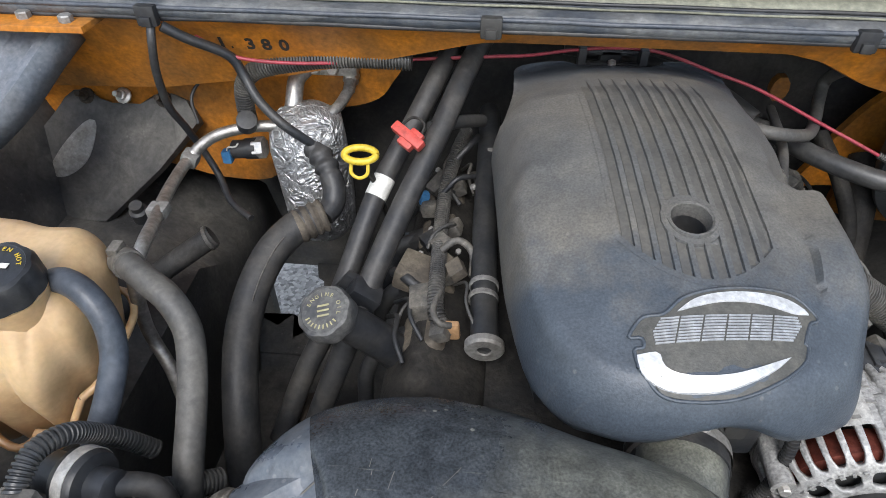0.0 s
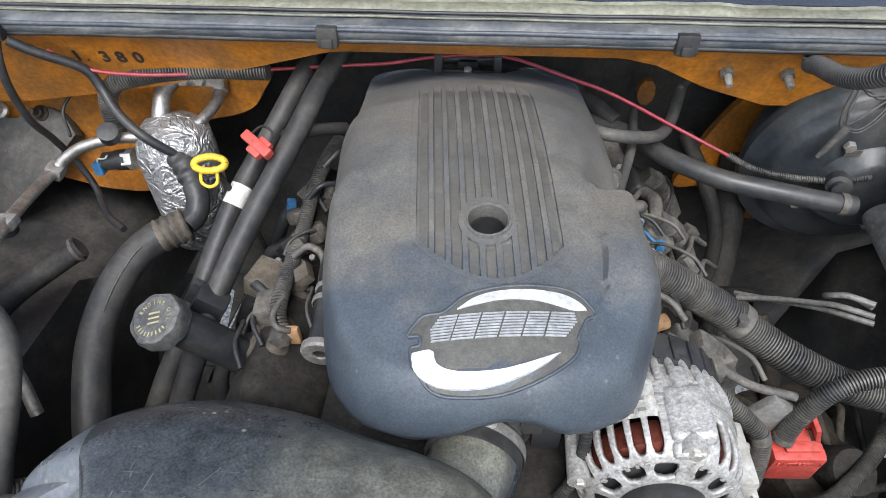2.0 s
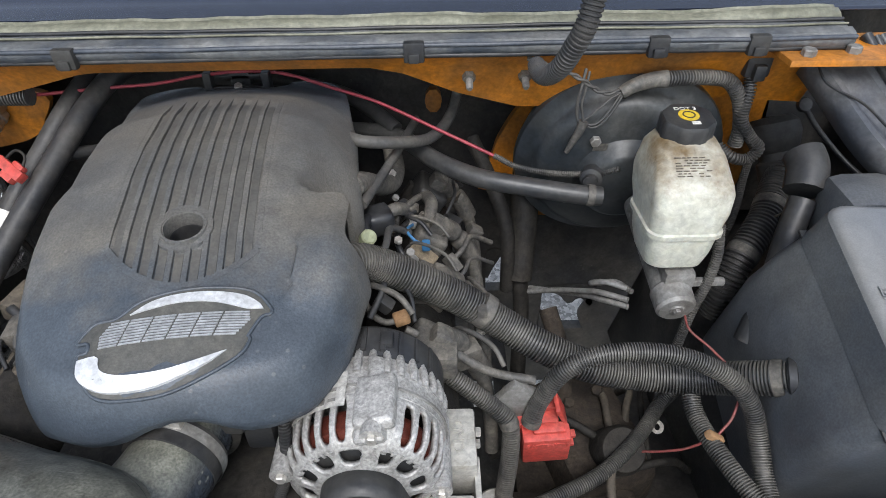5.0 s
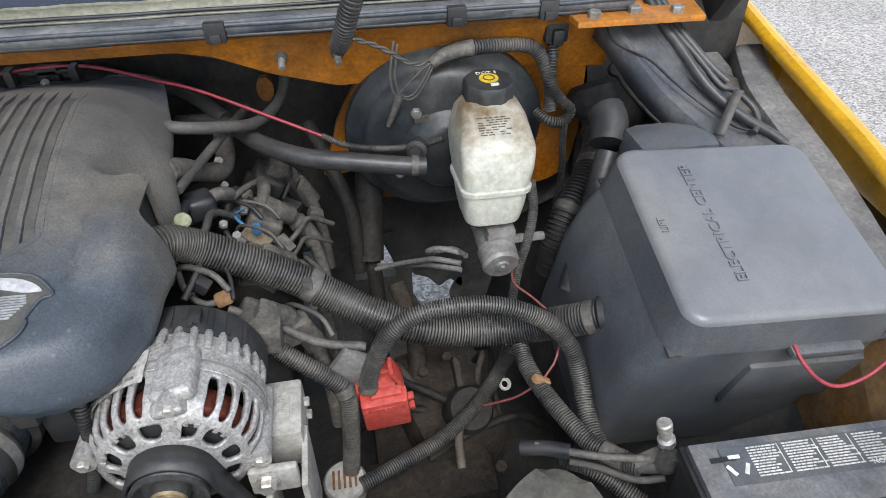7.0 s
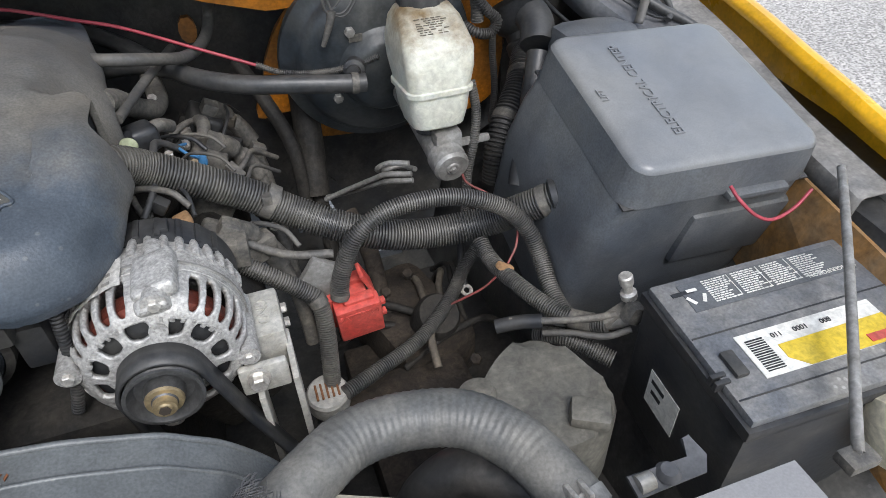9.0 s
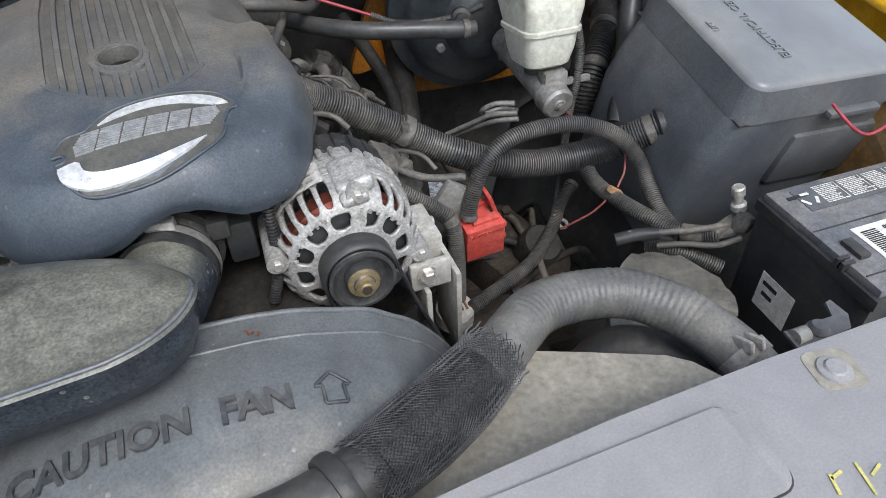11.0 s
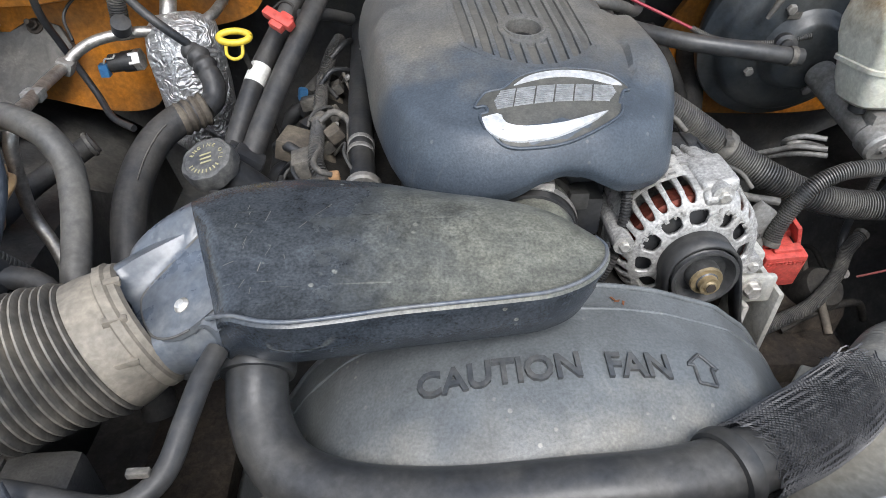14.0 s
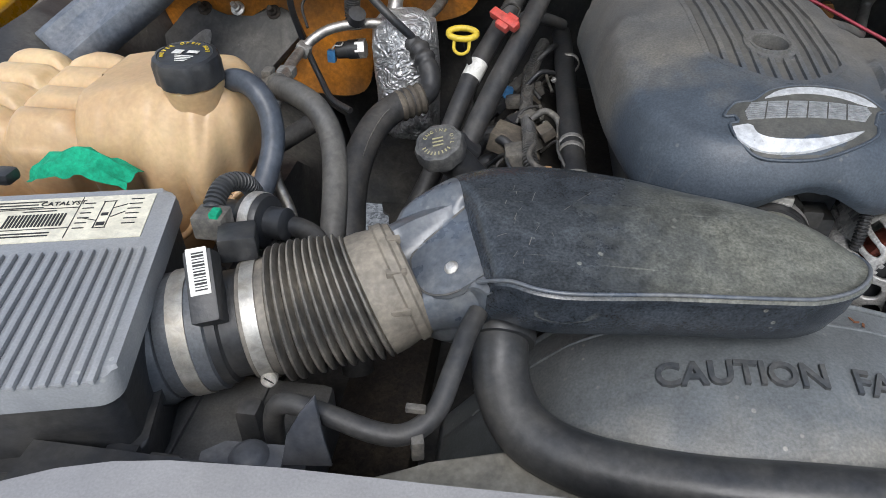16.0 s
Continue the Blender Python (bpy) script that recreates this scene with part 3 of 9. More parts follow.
# ---- setting ----
def setting(name, verts, faces, material, label, category, smooth=40):
    return tagged(link_mesh(name, verts, faces, material, None, "", smooth), label, category, "", "structure")


setting("ground", [(-400, -400, 0), (400, -400, 0), (400, 400, 0), (-400, 400, 0)], [(0, 1, 2, 3)], ASPHALT, "light grey cracked asphalt of a parking lot", "ground", 0)


def ribbon(name, xs, prof, material, label, category, smooth=50):
    """A sheet along x; prof(x) gives its (y, z) points."""
    V, F = [], []
    m = len(prof(xs[0]))
    for x in xs:
        V.extend((x, y, z) for y, z in prof(x))
    for i in range(len(xs) - 1):
        for j in range(m - 1):
            F.append((i * m + j, (i + 1) * m + j, (i + 1) * m + j + 1, i * m + j + 1))
    ob = setting(name, V, F, material, label, category, smooth)
    mod = ob.modifiers.new("thickness", 'SOLIDIFY')
    mod.thickness = 0.0025
    return ob


XS = np.linspace(-1.0, 0.965, 150)
bow = lambda x: -0.035 * ((x - 0.18) / 0.9) ** 2        # the cowl bends forward to the sides


def cowl_low(x):
    """Lower edge of the orange cowl flange."""
    return interp(x, [(-1.0, 1.03), (-0.5, 1.05), (-0.30, 1.085), (-0.13, 1.13), (-0.03, 1.158), (0.04, 1.167), (0.33, 1.167), (0.40, 1.15), (0.47, 1.115), (0.56, 1.085), (0.72, 1.09), (0.80, 1.10), (1.0, 1.08), (1.22, 1.06)])


def cowl_flange(x):
    z = cowl_low(x)
    b = bow(x) * 0
    return [(0.752 + b, 1.186), (0.764 + b, 1.176), (0.776 + b, 1.160), (0.776 + (1.16 - z) * 0.42 + b, z), (0.79 + (1.16 - z) * 0.42 + b, z - 0.004), (0.87, z - 0.002)]


ribbon("cowl_flange", XS, cowl_flange, ORANGE, "orange painted sheet metal cowl flange with dust", "body panel")


def seal_prof(x):
    w = 0.0045 * noise.noise((x * 7, 3, 0)) + 0.0016 * noise.noise((x * 33, 5, 0))
    return [(0.750, 1.183), (0.742, 1.188 + w), (0.738, 1.197), (0.742, 1.206 + w), (0.756, 1.209), (0.764, 1.206), (0.772, 1.2085), (0.781, 1.2075)]


ribbon("cowl_seal", XS, seal_prof, SEALRUB, "worn dark rubber weatherstrip along the cowl edge", "seal")


def trim_prof(x):
    w = 0.005 * noise.noise((x * 6, 9, 0)) + 0.002 * noise.noise((x * 27, 2, 0))
    return [(0.781, 1.209), (0.788, 1.214 + w), (0.798, 1.217 + w), (0.804, 1.214 + w), (0.809, 1.217 + w), (0.818, 1.212)]


# the pale line among these paints the thin highlight on the weatherstrip
for nm, y, z, r, mt, lb in (("seal_bead", 0.7395, 1.2015, 0.0030, BLUEGREY, "dark rubber bead along the weatherstrip"), ("seal_lip", 0.7445, 1.1865, 0.0034, BLACK, "black lower lip of the weatherstrip"), ("seal_highlight", 0.7655, 1.2085, 0.0016, COWLTRIM, "pale worn edge of the weatherstrip"), ("seal_groove", 0.779, 1.2095, 0.0026, BLACK, "dark groove beside the weatherstrip")):
    V, F = sweep([(x, y + 0.0012 * noise.noise((x * 9, y * 50, 1)), z + 0.0016 * noise.noise((x * 11, z * 40, 4))) for x in np.linspace(-1.0, 0.965, 60)], r, 8, 0.03)
    setting(nm, V, F, mt, lb, "seal", 60)
ribbon("cowl_trim", XS, trim_prof, COWLTRIM, "faded olive grey plastic cowl trim strip", "trim")
ribbon("windscreen_base", np.linspace(-1.0, 1.22, 20), lambda x: [(0.818, 1.210), (0.85, 1.204), (0.93, 1.21), (1.35, 1.52), (1.7, 1.75)], GLASS_DARK, "dark tinted windscreen above the cowl", "windscreen")

# firewall: dark insulation behind, orange panels in front of it
setting("firewall", [(-1.0, 1.02, 0.62), (1.25, 1.02, 0.62), (1.25, 1.02, 1.2), (-1.0, 1.02, 1.2), (-1.0, 1.06, 0.62), (1.25, 1.06, 0.62), (1.25, 1.06, 1.2), (-1.0, 1.06, 1.2)],
        [(0, 1, 2, 3), (7, 6, 5, 4), (3, 2, 6, 7), (0, 4, 5, 1)], DARK, "black sound-deadening mat on the firewall", "firewall", 0)


def plate(name, outline, y0, y1, material, label, category, tilt=0.0, bevel=0.004):
    """An upright plate: outline in x and z, from y0 to y1."""
    m = Matrix(((1, 0, 0, 0), (0, 0, 1, 0), (0, 1, 0, 0), (0, 0, 0, 1)))
    bm = prism_bm([tuple(p) for p in spline(outline, 0.012, True)[:-1]], y0, y1, None, 0)
    bmesh.ops.transform(bm, matrix=m, verts=bm.verts)
    if tilt:
        zc = max(z for x, z in outline)
        for v in bm.verts:
            v.co.y += (zc - v.co.z) * tilt
    return tagged(part(name, bm, material, None), label, category, "", "structure")


plate("firewall_panel", [(-0.86, 1.04), (-0.40, 1.07), (-0.16, 1.09), (-0.165, 1.04), (-0.20, 1.01), (-0.30, 0.985), (-0.345, 0.95), (-0.375, 0.86), (-0.47, 0.85), (-0.60, 0.88), (-0.86, 0.90)], 0.872, 0.885, ORANGE, "orange painted firewall panel behind the air conditioning lines", "body panel")
plate("firewall_panel", [(0.515, 0.86), (0.537, 0.925), (0.55, 0.967), (0.587, 1.027), (0.637, 1.045), (0.90, 1.05), (0.985, 1.05), (0.99, 0.90), (0.93, 0.80), (0.62, 0.80), (0.58, 0.86)], 0.93, 0.945, ORANGE, "orange firewall panel behind the brake booster", "body panel")
plate("firewall_patch", [(0.438 + 0.014 * math.cos(a), 1.026 + 0.022 * math.sin(a)) for a in np.linspace(0, 6.0, 16)], 0.945, 0.96, ORANGE, "small orange painted opening edge in the firewall", "body panel")

# inner wings
def wing(side):
    if side > 0:
        rows = [[(1.26, y, 0.93 + 0.09 * (y - 0.1)), (1.15, y, 0.92 + 0.09 * (y - 0.1)), (1.10, y, 0.80), (1.02, y, 0.72), (0.90, y, 0.66), (0.84, y, 0.40)] for y in np.linspace(-0.02, 1.0, 14)]
    else:
        rows = [[(-0.84, y, 1.0 + 0.09 * (y - 0.1)), (-0.76, y, 0.98 + 0.06 * (y - 0.1)), (-0.70, y, 0.84), (-0.58, y, 0.82), (-0.46, y, 0.80 - 0.06 * (y > 0.75)), (-0.43, y, 0.42 if y < 0.7 else 0.60)][::-1] for y in np.linspace(-0.02, 1.0, 14)]
    V = [p for r in rows for p in r]
    m = len(rows[0])
    F = [(i * m + j, i * m + j + 1, (i + 1) * m + j + 1, (i + 1) * m + j) for i in range(len(rows) - 1) for j in range(m - 1)]
    ob = setting("inner_wing_%s" % ("east" if side > 0 else "west"), V, F, LINER, "black plastic inner wing liner of the engine bay", "inner wing", 60)
    ob.modifiers.new("thickness", 'SOLIDIFY').thickness = 0.004


wing(1)
wing(-1)
# lower firewall and floor edges, with the gaps through which the ground shows
def slab_box(name, lo, hi, label, category):
    c = [(a + b) / 2 for a, b in zip(lo, hi)]
    return tagged(part(name, rbox_bm(c, [b - a for a, b in zip(lo, hi)], 0), DARK, None), label, category, "", "structure")


for x0, x1, z0, z1 in ((0.48, 0.545, 0.2, 0.64), (0.545, 0.645, 0.2, 0.52), (0.645, 0.675, 0.2, 0.64), (0.675, 0.79, 0.53, 0.64), (0.675, 0.79, 0.2, 0.39), (0.79, 1.25, 0.2, 0.64), (-1.0, -0.52, 0.2, 0.64), (-0.52, -0.30, 0.50, 0.64), (-0.30, -0.2, 0.2, 0.64)):
    slab_box("firewall_lower", (x0, 1.022, z0), (x1, 1.05, z1), "dark lower edge of the firewall", "firewall")
for x0, x1, y0, y1 in ((-0.9, -0.475, 0.70, 1.06), (-0.475, -0.33, 0.70, 0.765), (-0.335, -0.23, 0.70, 1.06)):
    slab_box("wheel_liner", (x0, y0, 0.49), (x1, y1, 0.50), "dark wheel arch liner with an open edge", "liner")
prism("wheel_liner", [(-0.48, 0.760), (-0.33, 0.760), (-0.35, 0.83), (-0.385, 0.80), (-0.40, 0.865), (-0.425, 0.83), (-0.48, 0.86)], 0.501, 0.506, DARK)
prism("wheel_liner", [(-0.34, 0.86), (-0.33, 1.06), (-0.40, 1.06), (-0.375, 0.98), (-0.36, 0.97)], 0.501, 0.506, DARK)
for ob in [o_ for o_ in scene.collection.objects if o_.name.startswith("wheel_liner") and not o_.get("label")]:
    tagged(ob, "ragged dark edge of the wheel arch liner", "liner", "", "structure")
for x0, x1, y0, y1 in ((0.548, 0.58, 0.70, 1.02), (0.94, 1.2, 0.70, 1.02), (0.75, 0.95, 0.70, 0.86)):
    slab_box("wheel_liner", (x0, y0, 0.46), (x1, y1, 0.47), "dark wheel arch liner with an open edge", "liner")
for ol in ([(0.675, 0.53), (0.79, 0.53), (0.79, 0.47), (0.762, 0.498), (0.738, 0.478), (0.712, 0.508)], [(0.79, 0.39), (0.79, 0.50), (0.762, 0.455), (0.772, 0.415)], [(0.675, 0.39), (0.705, 0.395), (0.688, 0.43), (0.675, 0.46)], [(0.545, 0.64), (0.578, 0.64), (0.558, 0.59), (0.545, 0.56)], [(0.645, 0.64), (0.612, 0.64), (0.632, 0.575), (0.645, 0.52)]):
    plate("firewall_lower", ol, 1.016, 1.0215, DARK, "ragged dark lower edge of the firewall", "firewall")
# dark sheets added low under the engine to keep the gaps there dark
setting("undertray", [(-0.24, -0.02, 0.46), (0.505, -0.02, 0.46), (0.505, 1.5, 0.46), (-0.24, 1.5, 0.46), (-0.24, -0.02, 0.45), (0.505, -0.02, 0.45), (0.505, 1.5, 0.45), (-0.24, 1.5, 0.45)],
        [(0, 1, 2, 3), (7, 6, 5, 4), (0, 4, 5, 1), (1, 5, 6, 2)], DARK, "dark sheet added to fill the depths under the engine", "undertray", 0)
setting("front_fill", [(-0.9, -0.02, 0.55), (0.95, -0.02, 0.55), (0.95, 0.72, 0.5), (-0.9, 0.72, 0.5), (-0.9, -0.02, 0.54), (0.95, -0.02, 0.54), (0.95, 0.72, 0.49), (-0.9, 0.72, 0.49)],
        [(0, 1, 2, 3), (7, 6, 5, 4), (3, 2, 6, 7)], DARK, "dark sheet added to fill the depths at the lower front", "undertray", 0)

# fenders
def fender(side):
    edge = [(1.335, 1.166, 1.130), (1.308, 0.98, 1.106), (1.290, 0.82, 1.083), (1.281, 0.69, 1.063), (1.272, 0.575, 1.046), (1.259, 0.486, 1.033), (1.249, 0.392, 1.019), (1.240, 0.322, 1.008), (1.230, 0.20, 0.988), (1.220, 0.07, 0.962), (1.205, -0.122, 0.92)]
    lip = [(1.300, 0.90, 1.056), (1.256, 0.778, 1.041), (1.244, 0.68, 1.026), (1.232, 0.584, 1.012), (1.214, 0.49, 0.998), (1.200, 0.423, 0.988), (1.191, 0.330, 0.974), (1.186, 0.247, 0.962)]
    s = side
    east = (lambda p: p) if side > 0 else (lambda p: (0.36 - p[0], p[1], p[2]))

    def strip(name, C, prof, material, label, category):
        V, F = [], []
        for p in C:
            V.extend(east((p[0] + a, p[1], p[2] + b)) for a, b in prof)
        m = len(prof)
        for i in range(len(C) - 1):
            for j in range(m - 1):
                F.append((i * m + j, i * m + j + 1, (i + 1) * m + j + 1, (i + 1) * m + j))
        ob = setting("%s_%s" % (name, "east" if s > 0 else "west"), V, F, material, label, category)
        ob.modifiers.new("thickness", 'SOLIDIFY').thickness = 0.003

    strip("fender", spline(edge, 0.03), [(-0.027, -0.014), (-0.022, -0.004), (-0.017, 0.001), (-0.012, 0.001), (-0.006, 0.001), (0.0, -0.003), (0.004, -0.012), (0.008, -0.04), (0.012, -0.16)], YELLOW, "bright yellow painted front fender edge", "fender")
    strip("fender_gutter", spline(lip, 0.02), [(0.006, -0.06), (0.004, -0.008), (0.0, 0.0), (-0.045, 0.002), (-0.053, -0.001), (-0.062, -0.03)], GUTTER, "dusty grey inner gutter along the fender", "gutter")


fender(1)
fender(-1)
# dark panels added to close the gaps below the hinge plates
for nm, x0, x1 in (("cowl_side_east", 0.99, 1.27), ("cowl_side_west", -0.91, -0.63)):
    slab_box(nm, (x0, 0.93, 0.80), (x1, 0.95, 1.17), "dark panel added to fill the gap at the end of the cowl", "body panel")

setting("gutter_shelf", [(x, y, 0.997 + (y - 0.635) * 0.15 - b) for b in (0.0, 0.004) for x, y in ((1.10, 0.60), (1.185, 0.56), (1.21, 0.66), (1.225, 0.80), (1.23, 0.92), (1.10, 0.92))],
        [(0, 1, 2, 3, 4, 5), (11, 10, 9, 8, 7, 6)] + [(i, 6 + i, 6 + (i + 1) % 6, (i + 1) % 6) for i in range(6)], GUTTER, "dusty grey shelf between hinge and fender gutter", "gutter", 0)
# flat dark plate stands in for the shaded opening in the gutter
setting("gutter_recess_shade", [(1.141, 0.821, 1.028), (1.203, 0.844, 1.035), (1.254, 0.736, 1.024), (1.226, 0.702, 1.019), (1.186, 0.731, 1.019), (1.141, 0.821, 1.024), (1.203, 0.844, 1.031), (1.254, 0.736, 1.02), (1.226, 0.702, 1.015), (1.186, 0.731, 1.015)],
        [(4, 3, 2, 1, 0), (5, 6, 7, 8, 9), (0, 1, 6, 5), (1, 2, 7, 6), (2, 3, 8, 7), (3, 4, 9, 8), (4, 0, 5, 9)], BROWNISH, "dark brown plate for the shaded recess in the fender gutter", "recess", 0)

# radiator support cover along the front
front = [(-0.60, -0.12), (-0.44, -0.082), (-0.393, -0.059), (-0.363, -0.045), (-0.329, -0.035), (-0.292, -0.029), (-0.216, -0.024), (-0.109, -0.022), (0.311, -0.010), (0.382, -0.004), (0.475, 0.001), (0.611, 0.003), (0.80, 0.003), (0.80, -0.42), (-0.60, -0.42)]
support = tagged(prism("radiator_support", front, 0.955, 0.990, PANEL, None, None, 0.008), "long grey plastic radiator support cover with raised panels", "radiator cover", "", "structure")
prism("panel_groove", rrect(0.436, 0.070, 0.014), 0, 0.0012, BLACK, support, Matrix.Translation((0.34, -0.056, 0.9895)) @ Matrix.Rotation(radians(0.8), 4, 'Z'))
prism("raised_panel", rrect(0.433, 0.067, 0.0125), 0, 0.004, PANEL, support, Matrix.Translation((0.34, -0.056, 0.990)) @ Matrix.Rotation(radians(0.8), 4, 'Z'), 0.0025)
for x, y, w, h, a in ((0.577, -0.094, 0.014, 0.0022, 70), (0.583, -0.0895, 0.010, 0.0022, 10), (0.598, -0.098, 0.022, 0.0020, 75), (0.609, -0.096, 0.012, 0.002, 20), (0.611, -0.105, 0.013, 0.002, 40), (0.622, -0.102, 0.012, 0.002, 75)):
    rbox("crayon_mark", (x, y, 0.9908), (w, h, 0.0008), YELLOW_CRAYON, support, 0, Matrix.Rotation(radians(a), 4, 'Z'))
prism("recess", rrect(0.038, 0.036, 0.008), 0, 0.0012, SLAB, support, Matrix.Translation((0.650, -0.0235, 0.9895)) @ Matrix.Rotation(radians(-12), 4, 'Z'), 0.0006)
turned("push_pin", [(0, 0.005), (0.007, 0.0048), (0.0085, 0.003), (0.0125, 0.002), (0.0130, 0)], (0.649, -0.0245, 0.9905), (0, 0, 1), PANEL, support)
setting("radiator", [(-0.42, -0.005, 0.45), (0.72, -0.005, 0.45), (0.72, -0.005, 0.955), (-0.42, -0.005, 0.955), (-0.42, -0.06, 0.45), (0.72, -0.06, 0.45), (0.72, -0.06, 0.955), (-0.42, -0.06, 0.955)],
        [(0, 1, 2, 3), (7, 6, 5, 4), (3, 2, 6, 7), (0, 3, 7, 4), (1, 5, 6, 2)], BLACK, "black radiator behind the front support", "radiator", 0)

# raised hood above the bay
hood_v = []
for i, (y, z) in enumerate([(0.96, 1.30), (0.90, 1.50), (0.82, 1.76), (0.74, 2.04), (0.68, 2.32)]):
    hood_v.append([(x, y - 0.0 * abs(x), z - 0.03 * ((x - 0.18) / 0.8) ** 2) for x in np.linspace(-0.68, 1.04, 9)])
hv = [p for r in hood_v for p in r]
hf = [(i * 9 + j, i * 9 + j + 1, (i + 1) * 9 + j + 1, (i + 1) * 9 + j) for i in range(4) for j in range(8)]
hood = tagged(link_mesh("hood", hv, hf, HOODLINER), "raised hood with a grey liner standing open above the engine", "hood")
hood.modifiers.new("thickness", 'SOLIDIFY').thickness = 0.02


# ---- engine cover ----
COVER_TOP = [(0.29, 1.066), (0.31, 1.075), (0.345, 1.087), (0.38, 1.098), (0.44, 1.114), (0.48, 1.125), (0.56, 1.138), (0.62, 1.142), (0.70, 1.140), (0.78, 1.124), (0.83, 1.108), (0.90, 1.09)]
# rim of the cover: plan and height
COVER_RIM = [(0.024, 0.836, 1.096), (0.020, 0.79, 1.099), (0.019, 0.755, 1.096), (0.008, 0.716, 1.072), (-0.003, 0.690, 1.045), (0.001, 0.639, 1.040), (0.009, 0.559, 1.034), (0.017, 0.482, 1.024), (0.025, 0.434, 1.020), (0.040, 0.375, 1.014), (0.054, 0.349, 1.009), (0.076, 0.325, 1.010),
             (0.098, 0.312, 1.017), (0.127, 0.304, 1.020), (0.158, 0.303, 1.027), (0.181, 0.304, 1.039), (0.207, 0.308, 1.047), (0.235, 0.311, 1.042), (0.256, 0.312, 1.033), (0.279, 0.318, 1.022), (0.304, 0.328, 1.020), (0.328, 0.347, 1.018), (0.349, 0.395, 1.012), (0.363, 0.440, 1.006), (0.3685, 0.470, 1.004),
             (0.366, 0.482, 1.006), (0.359, 0.486, 1.010), (0.351, 0.4875, 1.013), (0.346, 0.492, 1.016), (0.3445, 0.502, 1.018), (0.3445, 0.525, 1.020), (0.3445, 0.546, 1.021), (0.3455, 0.5575, 1.023), (0.350, 0.575, 1.026), (0.351, 0.60, 1.036), (0.346, 0.640, 1.052), (0.340, 0.680, 1.060), (0.334, 0.734, 1.066), (0.323, 0.787, 1.077), (0.311, 0.842, 1.086), (0.296, 0.866, 1.092),
             (0.270, 0.872, 1.097), (0.232, 0.868, 1.099), (0.222, 0.846, 1.102), (0.16, 0.838, 1.104), (0.106, 0.840, 1.102), (0.096, 0.858, 1.098), (0.06, 0.858, 1.096)]
COVER_OUT = [p[:2] for p in COVER_RIM]


def ease(k):
    k = max(0.0, min(1.0, k))
    return k * k * (3 - 2 * k)


def rib_u(x, y):
    """Across the ribbed field: 0 at its first slot, 1 at its last."""
    k = (0.748 - y) / 0.30
    return (x - (0.1035 + 0.0255 * k)) / (0.126 + 0.0007 * k)


def slot_end(u):
    return 0.4165 + 0.034 * (2 * u - 1) ** 2


COVER_RIM3 = spline(COVER_RIM, 0.006, True)[:-1]


def cover_z(x, y, d, slots=True):
    top = interp(y, COVER_TOP)
    xm = 0.172 + 0.01 * max(0, min(1, (0.56 - y) / 0.2))
    top -= 0.040 * ((x - xm) / 0.19) ** 2
    edge = float(COVER_RIM3[((COVER_RIM3[:, 0] - x) ** 2 + (COVER_RIM3[:, 1] - y) ** 2).argmin(), 2])
    k = min(1.0, d / (0.021 + 0.008 * ease((0.44 - y) / 0.1) + ease((y - 0.53) / 0.05) * ease((0.84 - y) / 0.05) * (0.060 if x > 0.17 else 0.022)))
    z = edge + (top - edge) * (1 - (1 - k) ** 2.3) ** 0.55
    if x > 0.30 and 0.38 < y < 0.5555:
        # the tunnel over the loom: level along y, open at its rear end
        q = max(0.0, min(0.999, (x - 0.326) / 0.0465))
        z = max(z, z + (1.004 + 0.109 * (1 - q ** 2.0) ** 0.6 - z) * ease((y - 0.39) / 0.10))
    if y >= 0.5555:
        z -= 0.034 * ease((x - 0.285) / 0.045) * ease((0.67 - y) / 0.10)
    if slots:
        u = rib_u(x, y)
        s = ease((u + 0.075) / 0.02) * ease((1.075 - u) / 0.02) * ease((y - slot_end(u) + 0.001) / 0.004) * ease((0.752 - y) / 0.03)
        s *= ease((math.hypot(x - 0.189, y - 0.481) - 0.0245) / 0.004)
        z -= 0.0032 * s
    return z


COVER_EDGE = spline(COVER_OUT, 0.006, True)[:-1]


def cover_at(x, y, h=0.0):
    return cover_z(x, y, float(edge_dist(np.array([[x, y]]), COVER_EDGE)[0]), False) + h


HOLE = (0.189, 0.481)
ecov = thing("engine_cover", (0.18, 0.6, 1.0), "dusty dark grey plastic engine cover with ribs and silver emblem", "engine cover")
V, F = pillow(COVER_OUT, [(0.172, 0.80), (0.178, 0.60), (0.192, 0.487), (0.20, 0.42)], cover_z, 44, [(0.002, 0.004), (0.006, 0.012)], step=0.005, hole=(*HOLE, 0.0195))
cbody = link_mesh("cover_shell", V, F, COVER, ecov, "", 60)
hz = cover_at(*HOLE)
o = Vector((HOLE[0], HOLE[1], hz))
ax = Vector((0, -0.13, 0.99))
turned("bolt_well", [(0.0240, -0.003), (0.0232, 0.0006), (0.0212, 0.0008), (0.0196, -0.001), (0.0182, -0.016)], o, ax, COVER, ecov)
# lower well in black: the hole's deep shade is put into its colour
turned("well_floor", [(0.0183, -0.0155), (0.0165, -0.045), (0, -0.046)], o, ax, BLACK, ecov)
hexbolt("bolt", o + Vector((0, 0, -0.044)), ax, 0.006, STEEL, ecov)


